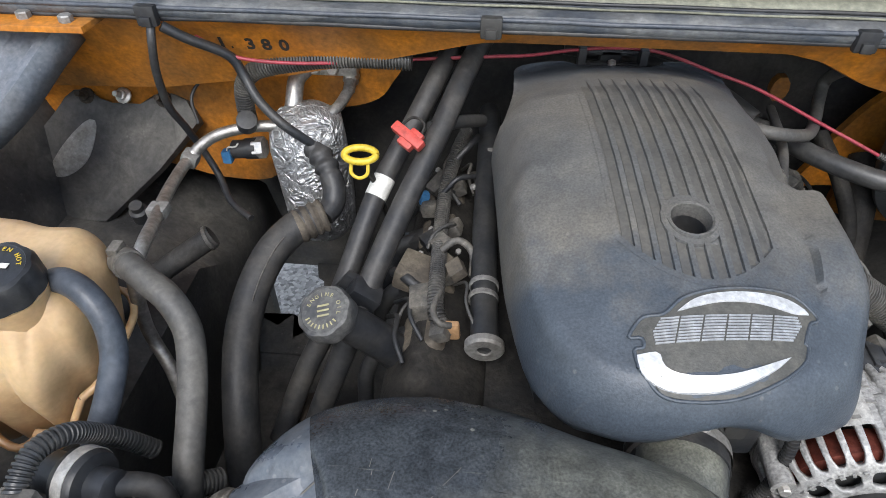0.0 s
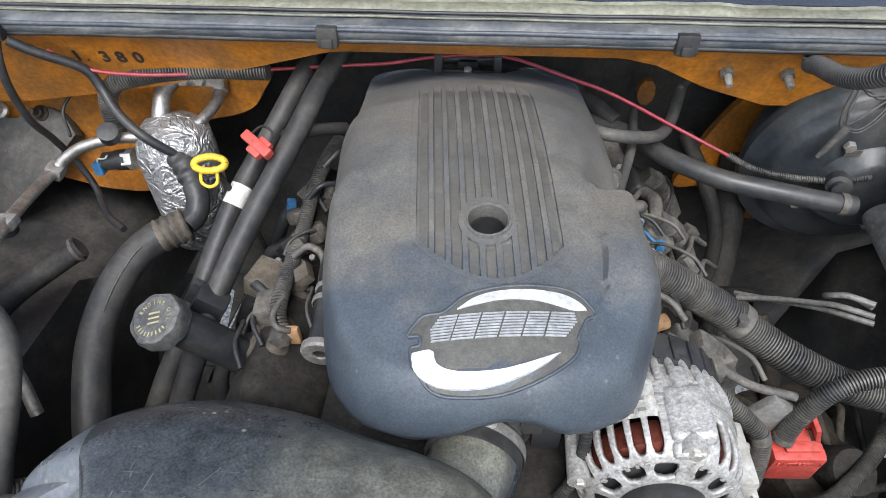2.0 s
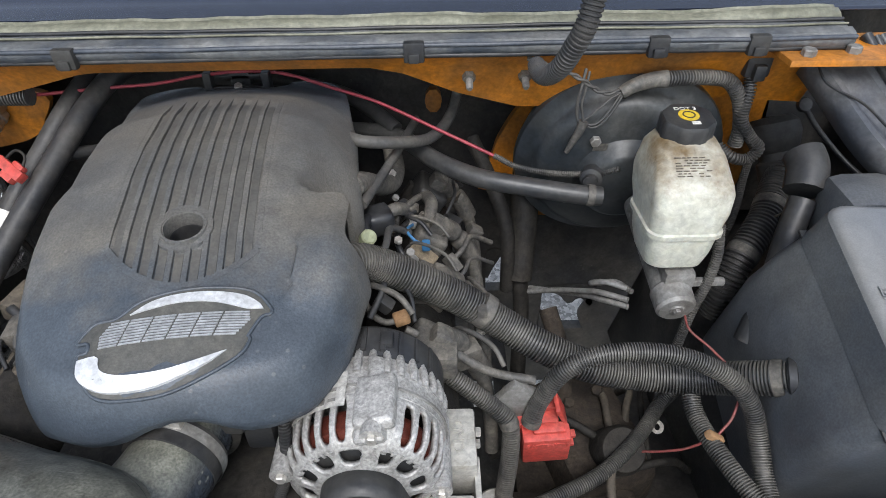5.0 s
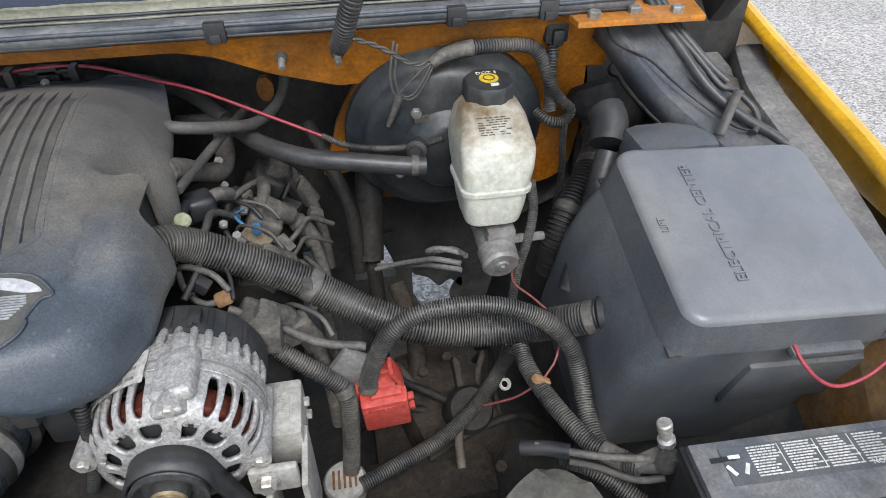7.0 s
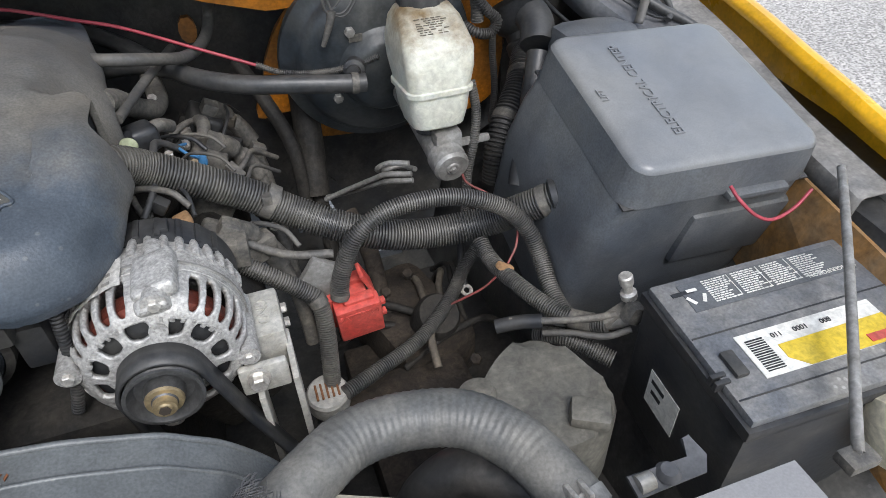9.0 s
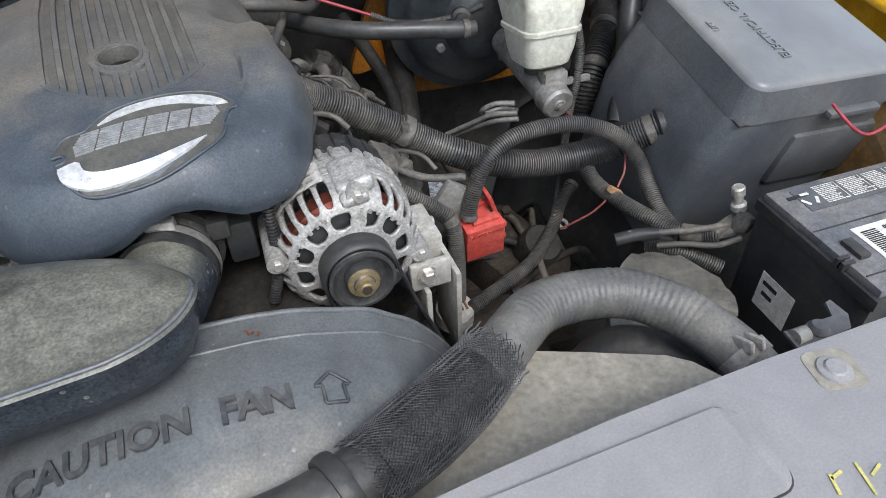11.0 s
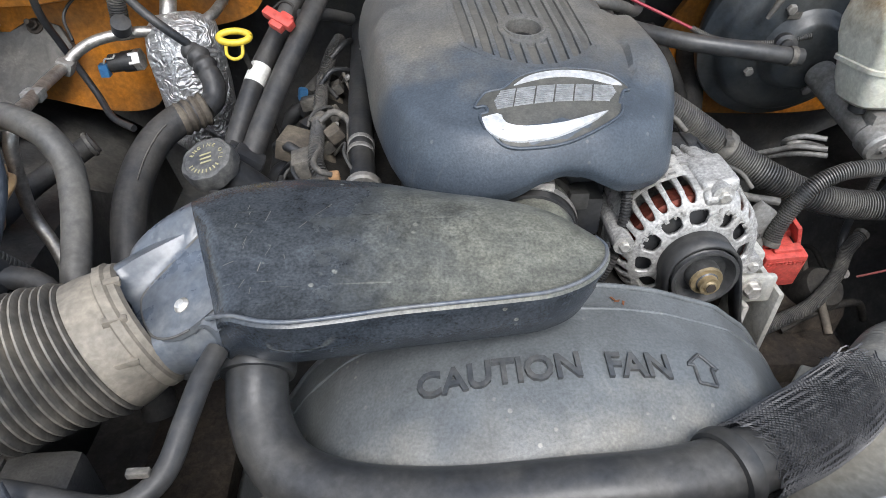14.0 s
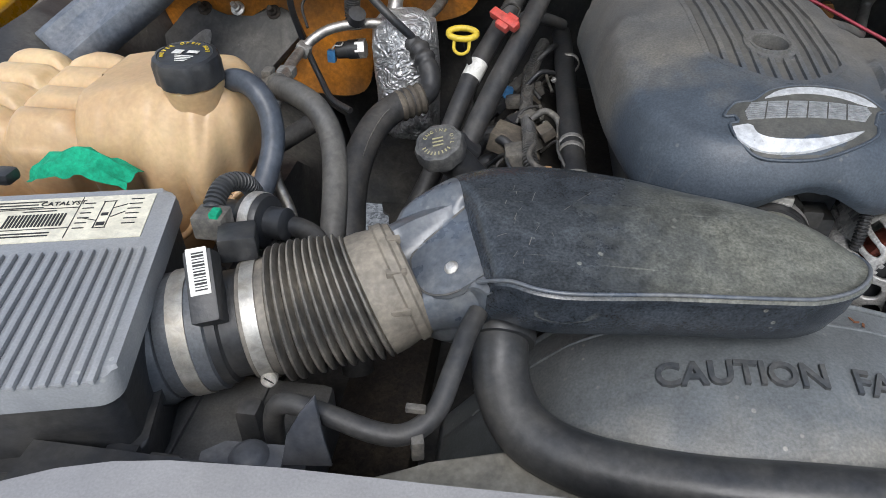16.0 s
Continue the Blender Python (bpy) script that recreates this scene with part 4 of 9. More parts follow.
def cover_strip(name, pts, w, h, material, parent):
    """A raised rib that follows the cover's surface; pts in plan."""
    C = spline(pts, 0.008)
    T = np.gradient(C, axis=0)
    T /= np.linalg.norm(T, axis=1)[:, None]
    V, F = [], []
    for p, t in zip(C, T):
        nrm = np.array([t[1], -t[0]])
        for a, b in ((-w, h - 0.0045), (-w * 0.82, h), (w * 0.82, h), (w, h - 0.0045)):
            q = p + nrm * a
            V.append((q[0], q[1], cover_at(q[0], q[1], b)))
    for i in range(len(C) - 1):
        for j in range(3):
            F.append((i * 4 + j, i * 4 + j + 1, (i + 1) * 4 + j + 1, (i + 1) * 4 + j))
    F.append((0, 1, 2, 3))
    F.append(tuple((len(C) - 1) * 4 + j for j in (3, 2, 1, 0)))
    return link_mesh(name, V, F, material, parent, "", 30)


# eight lands between nine slots that fan slightly and end on an arc
def rib_xy(u, y):
    k = (0.748 - y) / 0.30
    return 0.1035 + 0.0255 * k + u * (0.126 + 0.0007 * k), y


def land(u, y0, y1, w=0.0031):
    n = 9
    cover_strip("rib", [rib_xy(u, y0 + (y1 - y0) * i / n) for i in range(n + 1)], w, 0.0004, COVER, ecov)


for i in range(8):
    u = (i + 0.5) / 8
    if i in (3, 4):
        land(u, 0.752, 0.503)
        land(u, 0.459, slot_end(u) - 0.004)
    else:
        land(u, 0.752, slot_end(u) - 0.004)
for i in range(9):
    u = i / 8
    for y0, y1 in (((0.735, 0.512 - 0.006 * abs(i - 4)), (0.450 + 0.006 * abs(i - 4), slot_end(u) + 0.0015)) if 3 <= i <= 5 else ((0.735, slot_end(u) + 0.0015),)):
        cover_strip("slot_floor", [rib_xy(u, y0 + (y1 - y0) * k / 9) for k in range(10)], 0.0047, -0.0027, COVER_RIB, ecov)
for u in (-0.078, 1.078):
    land(u, 0.745, slot_end(u) - 0.002, 0.0034)
cover_strip("rib_border", [rib_xy(u, slot_end(u) - 0.003) for u in np.linspace(-0.08, 1.08, 25)], 0.0036, 0.0005, COVER, ecov)
cover_strip("well_border", [(0.189 + 0.0262 * math.cos(a), 0.481 + 0.0262 * math.sin(a)) for a in np.linspace(0, 2 * math.pi, 25)], 0.0034, 0.0001, COVER, ecov)

# emblem: plaque with a raised rim, two silver blades, six slanted ribbed blocks
def on_cover(name, outline, h0, h1, material, parent, label=""):
    bm = prism_bm(outline, 0, 1)
    bmesh.ops.subdivide_edges(bm, edges=[e for e in bm.edges if e.calc_length() > 0.02 and abs(e.verts[0].co.z - e.verts[1].co.z) < 0.5], cuts=2)
    bmesh.ops.triangulate(bm, faces=bm.faces)
    for v in bm.verts:
        v.co = (v.co.x, v.co.y, cover_at(v.co.x, v.co.y, h0 + (h1 - h0) * v.co.z))
    return part(name, bm, material, parent, label, 25)


field = [(0.1295, 0.333), (0.127, 0.348), (0.1345, 0.350), (0.133, 0.3585), (0.123, 0.359), (0.135, 0.376), (0.153, 0.380), (0.172, 0.3965), (0.202, 0.407), (0.238, 0.4125), (0.268, 0.4115), (0.285, 0.398), (0.2865, 0.391), (0.279, 0.387), (0.270, 0.367),
         (0.2725, 0.366), (0.266, 0.350), (0.2405, 0.3305), (0.2075, 0.3174), (0.174, 0.3133), (0.148, 0.316)]
on_cover("emblem_plaque", field, -0.003, 0.0016, PLAQUE, ecov, "dark emblem plaque with a raised rim")
rimc = field + field[:1]
tube("emblem_rim", [(x, y, cover_at(x, y, 0.0012)) for x, y in rimc], 0.0017, COVER, ecov, seg=8, step=0.003)


def blade(outer, inner, label):
    A, B = spline(outer, 0.005), spline(inner, 0.005)
    on_cover("emblem_blade", [tuple(p) for p in A] + [tuple(p) for p in B[::-1]][1:-1], 0.0, 0.0028, CHROME, ecov, label)


blade([(0.1645, 0.3823), (0.180, 0.3945), (0.202, 0.4025), (0.232, 0.407), (0.260, 0.4062), (0.275, 0.400), (0.2795, 0.395)], [(0.1645, 0.3823), (0.180, 0.3875), (0.2025, 0.394), (0.230, 0.397), (0.251, 0.3952), (0.266, 0.3928), (0.2795, 0.395)], "silver crescent blade")
blade([(0.1285, 0.343), (0.129, 0.334), (0.1345, 0.3255), (0.148, 0.3192), (0.1682, 0.3171), (0.1934, 0.3197), (0.218, 0.3280), (0.240, 0.340), (0.2545, 0.3523)], [(0.1285, 0.343), (0.1455, 0.3455), (0.1492, 0.3353), (0.1584, 0.3298), (0.1757, 0.3283), (0.201, 0.3316), (0.223, 0.3385), (0.2545, 0.3523)], "silver crescent blade with scuffs")
eu, ev = Vector((0.992, 0.126)), Vector((0.26, 0.966))
for i, (bw, gap) in enumerate(((0.0200, 0.0), (0.0190, 0.0215), (0.0186, 0.0422), (0.0186, 0.0625), (0.0180, 0.0828), (0.0190, 0.1025))):
    # one striped block: each stripe is a slanted bar, the first and last blocks run out to a point
    o2 = Vector((0.1395, 0.3515)) + eu * gap
    for k in range(9):
        v0 = 0.0003 + k * 0.0028
        a = 0.0042 * abs(k - 4) / 4 if i == 0 else 0.0
        c = bw + (0.0060 - 0.0013 * abs(k - 5) if i == 5 else 0.0)
        q = [o2 + eu * a + ev * v0, o2 + eu * c + ev * v0, o2 + eu * c + ev * (v0 + 0.0016), o2 + eu * a + ev * (v0 + 0.0016)]
        on_cover("emblem_bar", [tuple(p) for p in q], 0.0, 0.0024, CHROME_DULL, ecov)
# black plate paints shade into the opening where the loom leaves the cover
rim = [(0.337, 0.560, 1.000), (0.336, 0.556, 1.085), (0.336, 0.535, 1.098), (0.337, 0.510, 1.098), (0.338, 0.490, 1.088), (0.340, 0.480, 1.060), (0.342, 0.478, 0.995)]
bm = bmesh.new()
ring_ = [bm.verts.new(p) for p in rim]
bm.faces.new(ring_)
bmesh.ops.triangulate(bm, faces=bm.faces)
part("opening_shade", bm, BLACK, ecov, "black plate for the shade in the loom opening")
# rear bracket of the cover
rearb = thing("throttle_bracket", (0.155, 0.85, 1.09), "black plastic cable bracket with a bolt behind the engine cover", "bracket")
rbox("bar", (0.155, 0.862, 1.112), (0.085, 0.006, 0.006), BLACK, rearb, 0.001)
rbox("bar", (0.155, 0.850, 1.100), (0.090, 0.008, 0.006), BLACK, rearb, 0.001)
for x in (0.113, 0.197):
    rbox("post", (x, 0.850, 1.105), (0.011, 0.020, 0.042), BLACK, rearb, 0.002)
rbox("block", (0.155, 0.868, 1.108), (0.030, 0.018, 0.024), BLACK, rearb, 0.003)
hexbolt("bolt", (0.155, 0.846, 1.102), (0, -0.4, 0.9), 0.006, STEEL, rearb)


# ---- intake duct ----
DUCT_OUT = [(-0.102, 0.152), (-0.090, 0.141), (-0.075, 0.131), (-0.057, 0.124), (-0.034, 0.1215), (0.0, 0.125), (0.042, 0.131), (0.084, 0.135), (0.126, 0.139), (0.162, 0.144), (0.192, 0.158), (0.211, 0.178), (0.218, 0.202), (0.212, 0.230), (0.196, 0.257), (0.170, 0.277), (0.135, 0.290),
            (0.09, 0.302), (0.04, 0.319), (0.0, 0.327), (-0.045, 0.331), (-0.095, 0.324), (-0.140, 0.306), (-0.168, 0.278), (-0.182, 0.246), (-0.188, 0.214), (-0.182, 0.192), (-0.168, 0.176), (-0.150, 0.166), (-0.124, 0.160)]


def ear_z(x, y):
    """Height of the mounting ear's plane."""
    return 1.013 + (0.3773 * (x + 0.127) + 0.3070 * (y - 0.173)) / 0.8737


def duct_z(x, y, d):
    """Flat top behind a sharp front edge, rounded off to the rear and falling to the neck."""
    back = ease((y - 0.18) / 0.10)
    left = ease((-0.088 - x) / 0.05) * ease((0.245 - y) / 0.06)
    edge = 1.037 - 0.020 * back
    edge += (0.975 - edge) * left
    top = 1.040 + 0.017 * ease((y - 0.13) / 0.10) - 0.004 * ease((x - 0.10) / 0.10) - 0.008 * ease((-0.10 - x) / 0.08)
    k = min(1, d / (0.055 + 0.012 * back - 0.012 * left))
    z = edge + (top - edge) * (1 - (1 - k) ** 2.0) ** 0.75
    # the shoulder that rolls down to the mounting ear
    e = (x + 0.109) * 0.948 + (y - 0.195) * 0.318
    if e < 0.020:
        low = ear_z(x, y) - 0.002
        k = max(0.0, min(1.0, (e + 0.001) / 0.019))
        z += min(0.0, low + (z - low) * (1 - (1 - k) ** 2.2) ** 0.5 - z) * ease((0.262 - y) / 0.045)
    return z + 0.0025 * (1 - left) * (1 - back) * math.exp(-(d / 0.004) ** 2)


duct = thing("intake_duct", (0.05, 0.22, 0.95), "black moulded plastic air intake duct, dusty green-grey on top", "air duct")
V, F = pillow(DUCT_OUT, [(-0.10, 0.228), (0.02, 0.228), (0.15, 0.212)], duct_z, 34, [(-0.0030, 0.003), (-0.0025, 0.007), (0.0015, 0.010), (0.003, 0.030), (0.010, 0.052), (0.026, 0.068), (0.055, 0.074)], step=0.005)
def cut_shell(V, F, co, no):
    """Splits a shell along a plane; gives the two halves as bmeshes."""
    halves = []
    for flip in (1, -1):
        bm = bmesh.new()
        vs = [bm.verts.new(v) for v in V]
        for f in F:
            if len(set(f)) == len(f):
                bm.faces.new([vs[i] for i in f])
        bmesh.ops.bisect_plane(bm, geom=bm.verts[:] + bm.edges[:] + bm.faces[:], plane_co=co, plane_no=Vector(no) * flip, clear_inner=True)
        halves.append(bm)
    return halves


body_bm, neck_bm = cut_shell(V, F, (-0.110, 0.195, 1.0), (0.948, 0.318, 0))
EAR_O, EAR_N = np.array((-0.127, 0.173, 1.013)), np.array((-0.3773, -0.3070, 0.8737))
CREASE_P, CREASE_T = np.array((-0.1664, 0.1980, 1.0048)), np.array((-0.1211, 0.2353, 1.0374))


def under_ear(p):
    """Presses a point of the neck below the ear and lets the neck rise again behind the crease."""
    p = np.array(p, float)
    k = CREASE_T - CREASE_P
    side = np.cross(EAR_N, k / np.linalg.norm(k))
    d = float((p - CREASE_P) @ side)
    top = -0.0015 + 1.3 * max(0.0, d)
    s = float((p - EAR_O) @ EAR_N)
    return tuple(p - EAR_N * max(0.0, s - top))


for v in neck_bm.verts:
    v.co = under_ear(v.co)
part("duct_body", body_bm, DUCT, duct, "", 40)
part("neck_shell", neck_bm, DUCT_NECK, duct, "smooth neck with the sky's bluish sheen in its colour", 40)
bead = [p for p in spline(DUCT_OUT[0:14], 0.006)]
# edge bead in the neck's pale colour
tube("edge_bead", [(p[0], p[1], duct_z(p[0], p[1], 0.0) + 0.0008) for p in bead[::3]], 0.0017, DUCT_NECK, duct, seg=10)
sr = random.Random(11)
for i in range(22):
    x, y = sr.uniform(-0.09, 0.06), sr.uniform(0.15, 0.29)
    L_, a = sr.uniform(0.002, 0.009) if i > 3 else sr.uniform(0.010, 0.018), sr.gauss(1.3, 0.35)
    w = sr.uniform(0.00015, 0.00042)
    q = []
    for u in (0, 0.5, 1):
        for v in (-w, w):
            px, py = x + u * L_ * math.cos(a) - v * math.sin(a), y + u * L_ * math.sin(a) + v * math.cos(a)
            d = min(np.hypot(np.array(DUCT_OUT)[:, 0] - px, np.array(DUCT_OUT)[:, 1] - py))
            q.append((px, py, duct_z(px, py, max(0, float(edge_dist(np.array([[px, py]]), spline(DUCT_OUT, 0.006, True)[:-1])[0]))) + 0.0006))
    link_mesh("scratch", q, [(0, 1, 3, 2), (2, 3, 5, 4)], RUBBER_GREY, duct, "pale scratch", 0)
# neck to the bellows
A2_NECK = np.array((0.86, 0.43, 0.28))
neck = []
for t in np.linspace(0, 1, 13):
    c = np.array((-0.176, 0.195, 0.973)) * (1 - t) + np.array((-0.098, 0.234, 0.986)) * t
    axd = A2_NECK * (1 - t) + np.array((0.98, 0.20, 0.06)) * t
    axd /= np.linalg.norm(axd)
    u = np.cross((0, 0, 1), axd)
    u /= np.linalg.norm(u)
    w = np.cross(axd, u)
    rx, rz = 0.0535 + 0.027 * t, 0.0535 + 0.006 * t
    neck.append([under_ear(c + rx * math.cos(a) * u + rz * (1.0 - 0.25 * t * (math.sin(a) < 0)) * math.sin(a) * w) for a in np.linspace(0, 2 * math.pi, 56, endpoint=False)])
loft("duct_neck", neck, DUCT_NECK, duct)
ear = [(0.0081, 0.0667), (-0.0193, 0.0427), (-0.042, 0.0219), (-0.0425, 0.0088), (-0.0351, -0.0083), (-0.026, -0.0208), (-0.0148, -0.0264), (-0.0014, -0.0277), (0.011, -0.0245), (0.0225, -0.0154), (0.0337, -0.011), (0.0300, 0.0035), (0.0200, 0.0322), (0.0125, 0.055)]
em_m = frame_m((-0.127, 0.173, 1.013), (0.915, -0.10, 0.36), (0.1, 0.93, 0.37))
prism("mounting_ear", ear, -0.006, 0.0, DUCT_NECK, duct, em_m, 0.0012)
tube("ear_bead", [em_m @ Vector((x, y, -0.0003)) for x, y in ((0.0081, 0.0660), (-0.0193, 0.0427), (-0.0405, 0.0219), (-0.0412, 0.0088), (-0.0342, -0.0078), (-0.0252, -0.0200), (-0.0148, -0.0254), (-0.0014, -0.0267), (0.011, -0.0237))], 0.0011, RUBBER_GREY, duct, seg=8)
turned("rivet", [(0, 0.004), (0.004, 0.0035), (0.0065, 0.001), (0.0065, 0)], em_m @ Vector((0.0, 0.0, 0.0)), em_m.to_3x3() @ Vector((0, 0, 1)), STEEL, duct)
# outlet elbow to the throttle
tube("outlet_elbow", [(0.115, 0.222, 0.972), (0.148, 0.242, 0.969), (0.172, 0.275, 0.969), (0.186, 0.318, 0.967), (0.190, 0.36, 0.967)], 0.0435, DUCT, duct, seg=30)
tube("outlet_cuff", [(0.183, 0.312, 0.968), (0.1885, 0.338, 0.967)], 0.0462, RUBBER_DARK, duct, seg=32)
clamp = thing("hose_clamp", (0.203, 0.33, 0.965), "steel worm-drive clamp on the throttle boot", "hose clamp")
V, F = sweep([(0.1855, 0.322, 0.9675), (0.1875, 0.333, 0.967)], 0.0475, 40, cap=False)
link_mesh("band", V, F, GREY_METAL, clamp)
rbox("screw_housing", (0.191, 0.331, 1.0155), (0.028, 0.013, 0.011), STEEL, clamp, 0.003, Matrix.Rotation(radians(-8), 4, 'Z'))
# throttle body behind it
thr = thing("throttle_valve_unit", (0.21, 0.40, 0.96), "dirty cast aluminium throttle body under the cover", "throttle body")
turned("bore", [(0.043, 0), (0.050, 0.004), (0.050, 0.05), (0.056, 0.055), (0.056, 0.075), (0, 0.08)], (0.190, 0.348, 0.965), (0, 1, 0), IRON, thr)
rbox("sensor", (0.256, 0.375, 0.955), (0.03, 0.04, 0.05), BLACK, thr, 0.005)
rbox("sensor", (0.238, 0.352, 0.985), (0.022, 0.02, 0.022), BLACK, thr, 0.004)


# ---- bellows, air meter and filter box ----
bel = thing("intake_bellows", (-0.24, 0.16, 0.95), "dusty black corrugated rubber intake hose with tan cuff", "intake hose")
A1 = np.array((0.946, 0.295, 0.126)) / np.linalg.norm((0.946, 0.295, 0.126))
A2 = np.array((0.84, 0.42, 0.30)) / np.linalg.norm((0.84, 0.42, 0.30))
BA = np.array((-0.320, 0.145, 0.947))
P1, P2 = BA + A1 * 0.036, np.array((-0.203, 0.181, 0.9635))


def ring_sec(t, r):
    """Section of the bent hose at t of 0..1."""
    c = P1 * (1 - t) + P2 * t + 0.004 * math.sin(math.pi * t) * np.array((0, 0, 1))
    a = A1 * (1 - t) + A2 * t
    a /= np.linalg.norm(a)
    u = np.cross((0, 0, 1), a)
    u /= np.linalg.norm(u)
    w = np.cross(a, u)
    return [tuple(c + r * (math.cos(g) * u + math.sin(g) * w)) for g in np.linspace(0, 2 * math.pi, 48, endpoint=False)]


NR = 11
for i in range(NR):
    loft("bellows_ring", [ring_sec((i + q) / NR, r - 0.0001 * i + 0.0010 * math.sin(i * 2.3)) for q, r in ((0.0, 0.0525), (0.12, 0.0540), (0.24, 0.0605), (0.38, 0.0636), (0.62, 0.0640), (0.76, 0.0610), (0.88, 0.0545), (1.0, 0.0525))], BELLOWS, bel, "", False, 60)
turned("boot_cuff", [(0.050, 0.010), (0.0555, 0.012), (0.0555, 0.036), (0.051, 0.039)], BA, A1, BELLOWS, bel, seg=48)
turned("cuff", [(0.054, -0.003), (0.0605, 0.0), (0.0598, 0.012), (0.0570, 0.026), (0.0595, 0.028), (0.0595, 0.035), (0.0565, 0.037), (0.0555, 0.042), (0.050, 0.044)], P2, A2, BELLOWS_TAN, bel, "tan dusty rubber cuff", seg=48)
turned("clamp_band", [(0.0558, 0.0160), (0.0572, 0.0160), (0.0572, 0.0285), (0.0558, 0.0285)], BA, A1, CLAMP, bel, "dusty steel clamp band", seg=48)
turned("clamp_screw", [(0, 0.010), (0.006, 0.010), (0.0075, 0.008), (0.0075, -0.006)], (-0.281, 0.106, 0.922), (0.25, -0.85, 0.45), STEEL, bel)
rbox("screw_slot", (-0.2787, 0.0975, 0.9265), (0.010, 0.0012, 0.0012), BLACK, bel, 0, Matrix.Rotation(0.6, 4, 'Y'))
bd = A1
for t, a in ((0.021, 0.9), (0.021, 1.5), (0.015, 2.2), (0.021, 0.3)):
    c = P2 + A2 * t + 0.0570 * (math.sin(a) * np.array((0, 0, 1)) + math.cos(a) * np.array((0.35, -0.93, 0)))
    rbox("cuff_tab", c, (0.018, 0.007, 0.006), BELLOWS_TAN, bel, 0.001, Matrix.Rotation(radians(20), 4, 'Z'))

maf = thing("air_flow_meter", (-0.35, 0.12, 0.94), "black air flow meter with a white barcode label and clamps", "air meter")
turned("meter_tube", [(0.052, -0.022), (0.0545, -0.020), (0.0545, -0.008), (0.050, -0.006), (0.050, 0.016)], BA, bd, BLACK, maf, seg=44)
turned("meter_ring", [(0.053, -0.060), (0.0578, -0.058), (0.0578, -0.018), (0.053, -0.016)], BA, bd, BOX, maf, seg=44)
turned("clamp_band", [(0.0578, -0.046), (0.0592, -0.046), (0.0592, -0.031), (0.0578, -0.031)], BA, bd, CLAMP, maf, "dusty steel clamp band", seg=44)
mm = frame_m((-0.333, 0.133, 1.012), bd, (0.0, 0.75, 0.65))
rbox("sensor_body", mm @ Vector((0, -0.012, 0.006)), (0.024, 0.062, 0.028), BLACK, maf, 0.003, mm.to_3x3().to_4x4())
lab = rbox("barcode_label", mm @ Vector((0, 0.0, 0.0207)), (0.017, 0.040, 0.0008), WHITE, maf, 0.0, mm.to_3x3().to_4x4(), "white barcode label")
for i in range(13):
    w = (0.0012, 0.0008, 0.0018)[i % 3]
    rbox("barcode_bar", mm @ Vector((0.001, -0.016 + i * 0.0026, 0.0213)), (0.010, w, 0.0006), INK, lab, 0, mm.to_3x3().to_4x4())
rbox("connector", (-0.322, 0.178, 1.016), (0.034, 0.03, 0.026), BLACK, maf, 0.004, Matrix.Rotation(radians(20), 4, 'Z'))

fbx = thing("air_filter_box", (-0.5, 0.12, 0.85), "dark grey plastic air filter box with a ribbed lid", "air filter box")
turned("outlet", [(0.058, -0.16), (0.063, -0.10), (0.0625, -0.068), (0.0585, -0.060), (0.052, -0.058)], BA, bd, BOX, fbx, seg=44)
fl = frame_m((-0.530, 0.084, 1.0), (0.968, 0.25, 0.0), (-0.25, 0.968, 0.03))
flb = fl @ Matrix.Translation((0.0265, 0, 0))
prism("lid", rrect(0.316, 0.244, 0.016), -0.006, 0.020, FILTER_LID, fbx, fl @ Matrix.Translation((0, 0.004, 0)), 0.009)
prism("box", rrect(0.306, 0.236, 0.016), -0.20, -0.007, BLACK, fbx, fl @ Matrix.Translation((0, 0.004, 0)), 0.002)
rbox("box_seam", fl @ Vector((-0.045, -0.1150, -0.046)), (0.20, 0.0016, 0.0014), CLIPGREY, fbx, 0, fl.to_3x3().to_4x4(), "pale moulding line")
prism("flange", rrect(0.318, 0.252, 0.020), -0.075, -0.064, BLACK, fbx, fl, 0.003)
for i in range(27):
    x = -0.127 + i * 0.0105
    rbox("lid_rib", fl @ Vector((x, -0.045, 0.0215)), (0.0056, 0.150, 0.006), FILTER_LID, fbx, 0.0022, fl.to_3x3().to_4x4())
fbl = rbox("emission_label", flb @ Vector((-0.02, 0.082, 0.0206)), (0.265, 0.068, 0.0008), PAPER, fbx, 0, fl.to_3x3().to_4x4(), "cream printed label")
def print_bar(x, y, w, h, a=0.0):
    rbox("print_bar", fl @ Vector((x, y, 0.0213)), (w, h, 0.0006), INK, fbl, 0, fl.to_3x3().to_4x4() @ Matrix.Rotation(radians(a), 4, 'Z'))


for j in range(9):
    print_bar(-0.066 + 0.002 * (j % 3), 0.110 - j * 0.0046, 0.082 - 0.005 * (j % 3), 0.0013)
for j in range(3):
    print_bar(0.012, 0.1105 - j * 0.0048, 0.056 - 0.012 * (j % 2), 0.0013)
for j in range(2):
    print_bar(0.015, 0.0605 - j * 0.0042, 0.086, 0.0015)
for i in range(17):
    print_bar(0.0140 + i * 0.0031, 0.080, 0.0017, 0.019)
print_bar(0.0388, 0.0945, 0.030, 0.0012)
for x, y, w, h in ((0.0725, 0.083, 0.0006, 0.064), (0.0, 0.0985, 0.145, 0.0006), (-0.022, 0.083, 0.0006, 0.064), (0.015, 0.0665, 0.114, 0.0006)):
    print_bar(x, y, w, h)
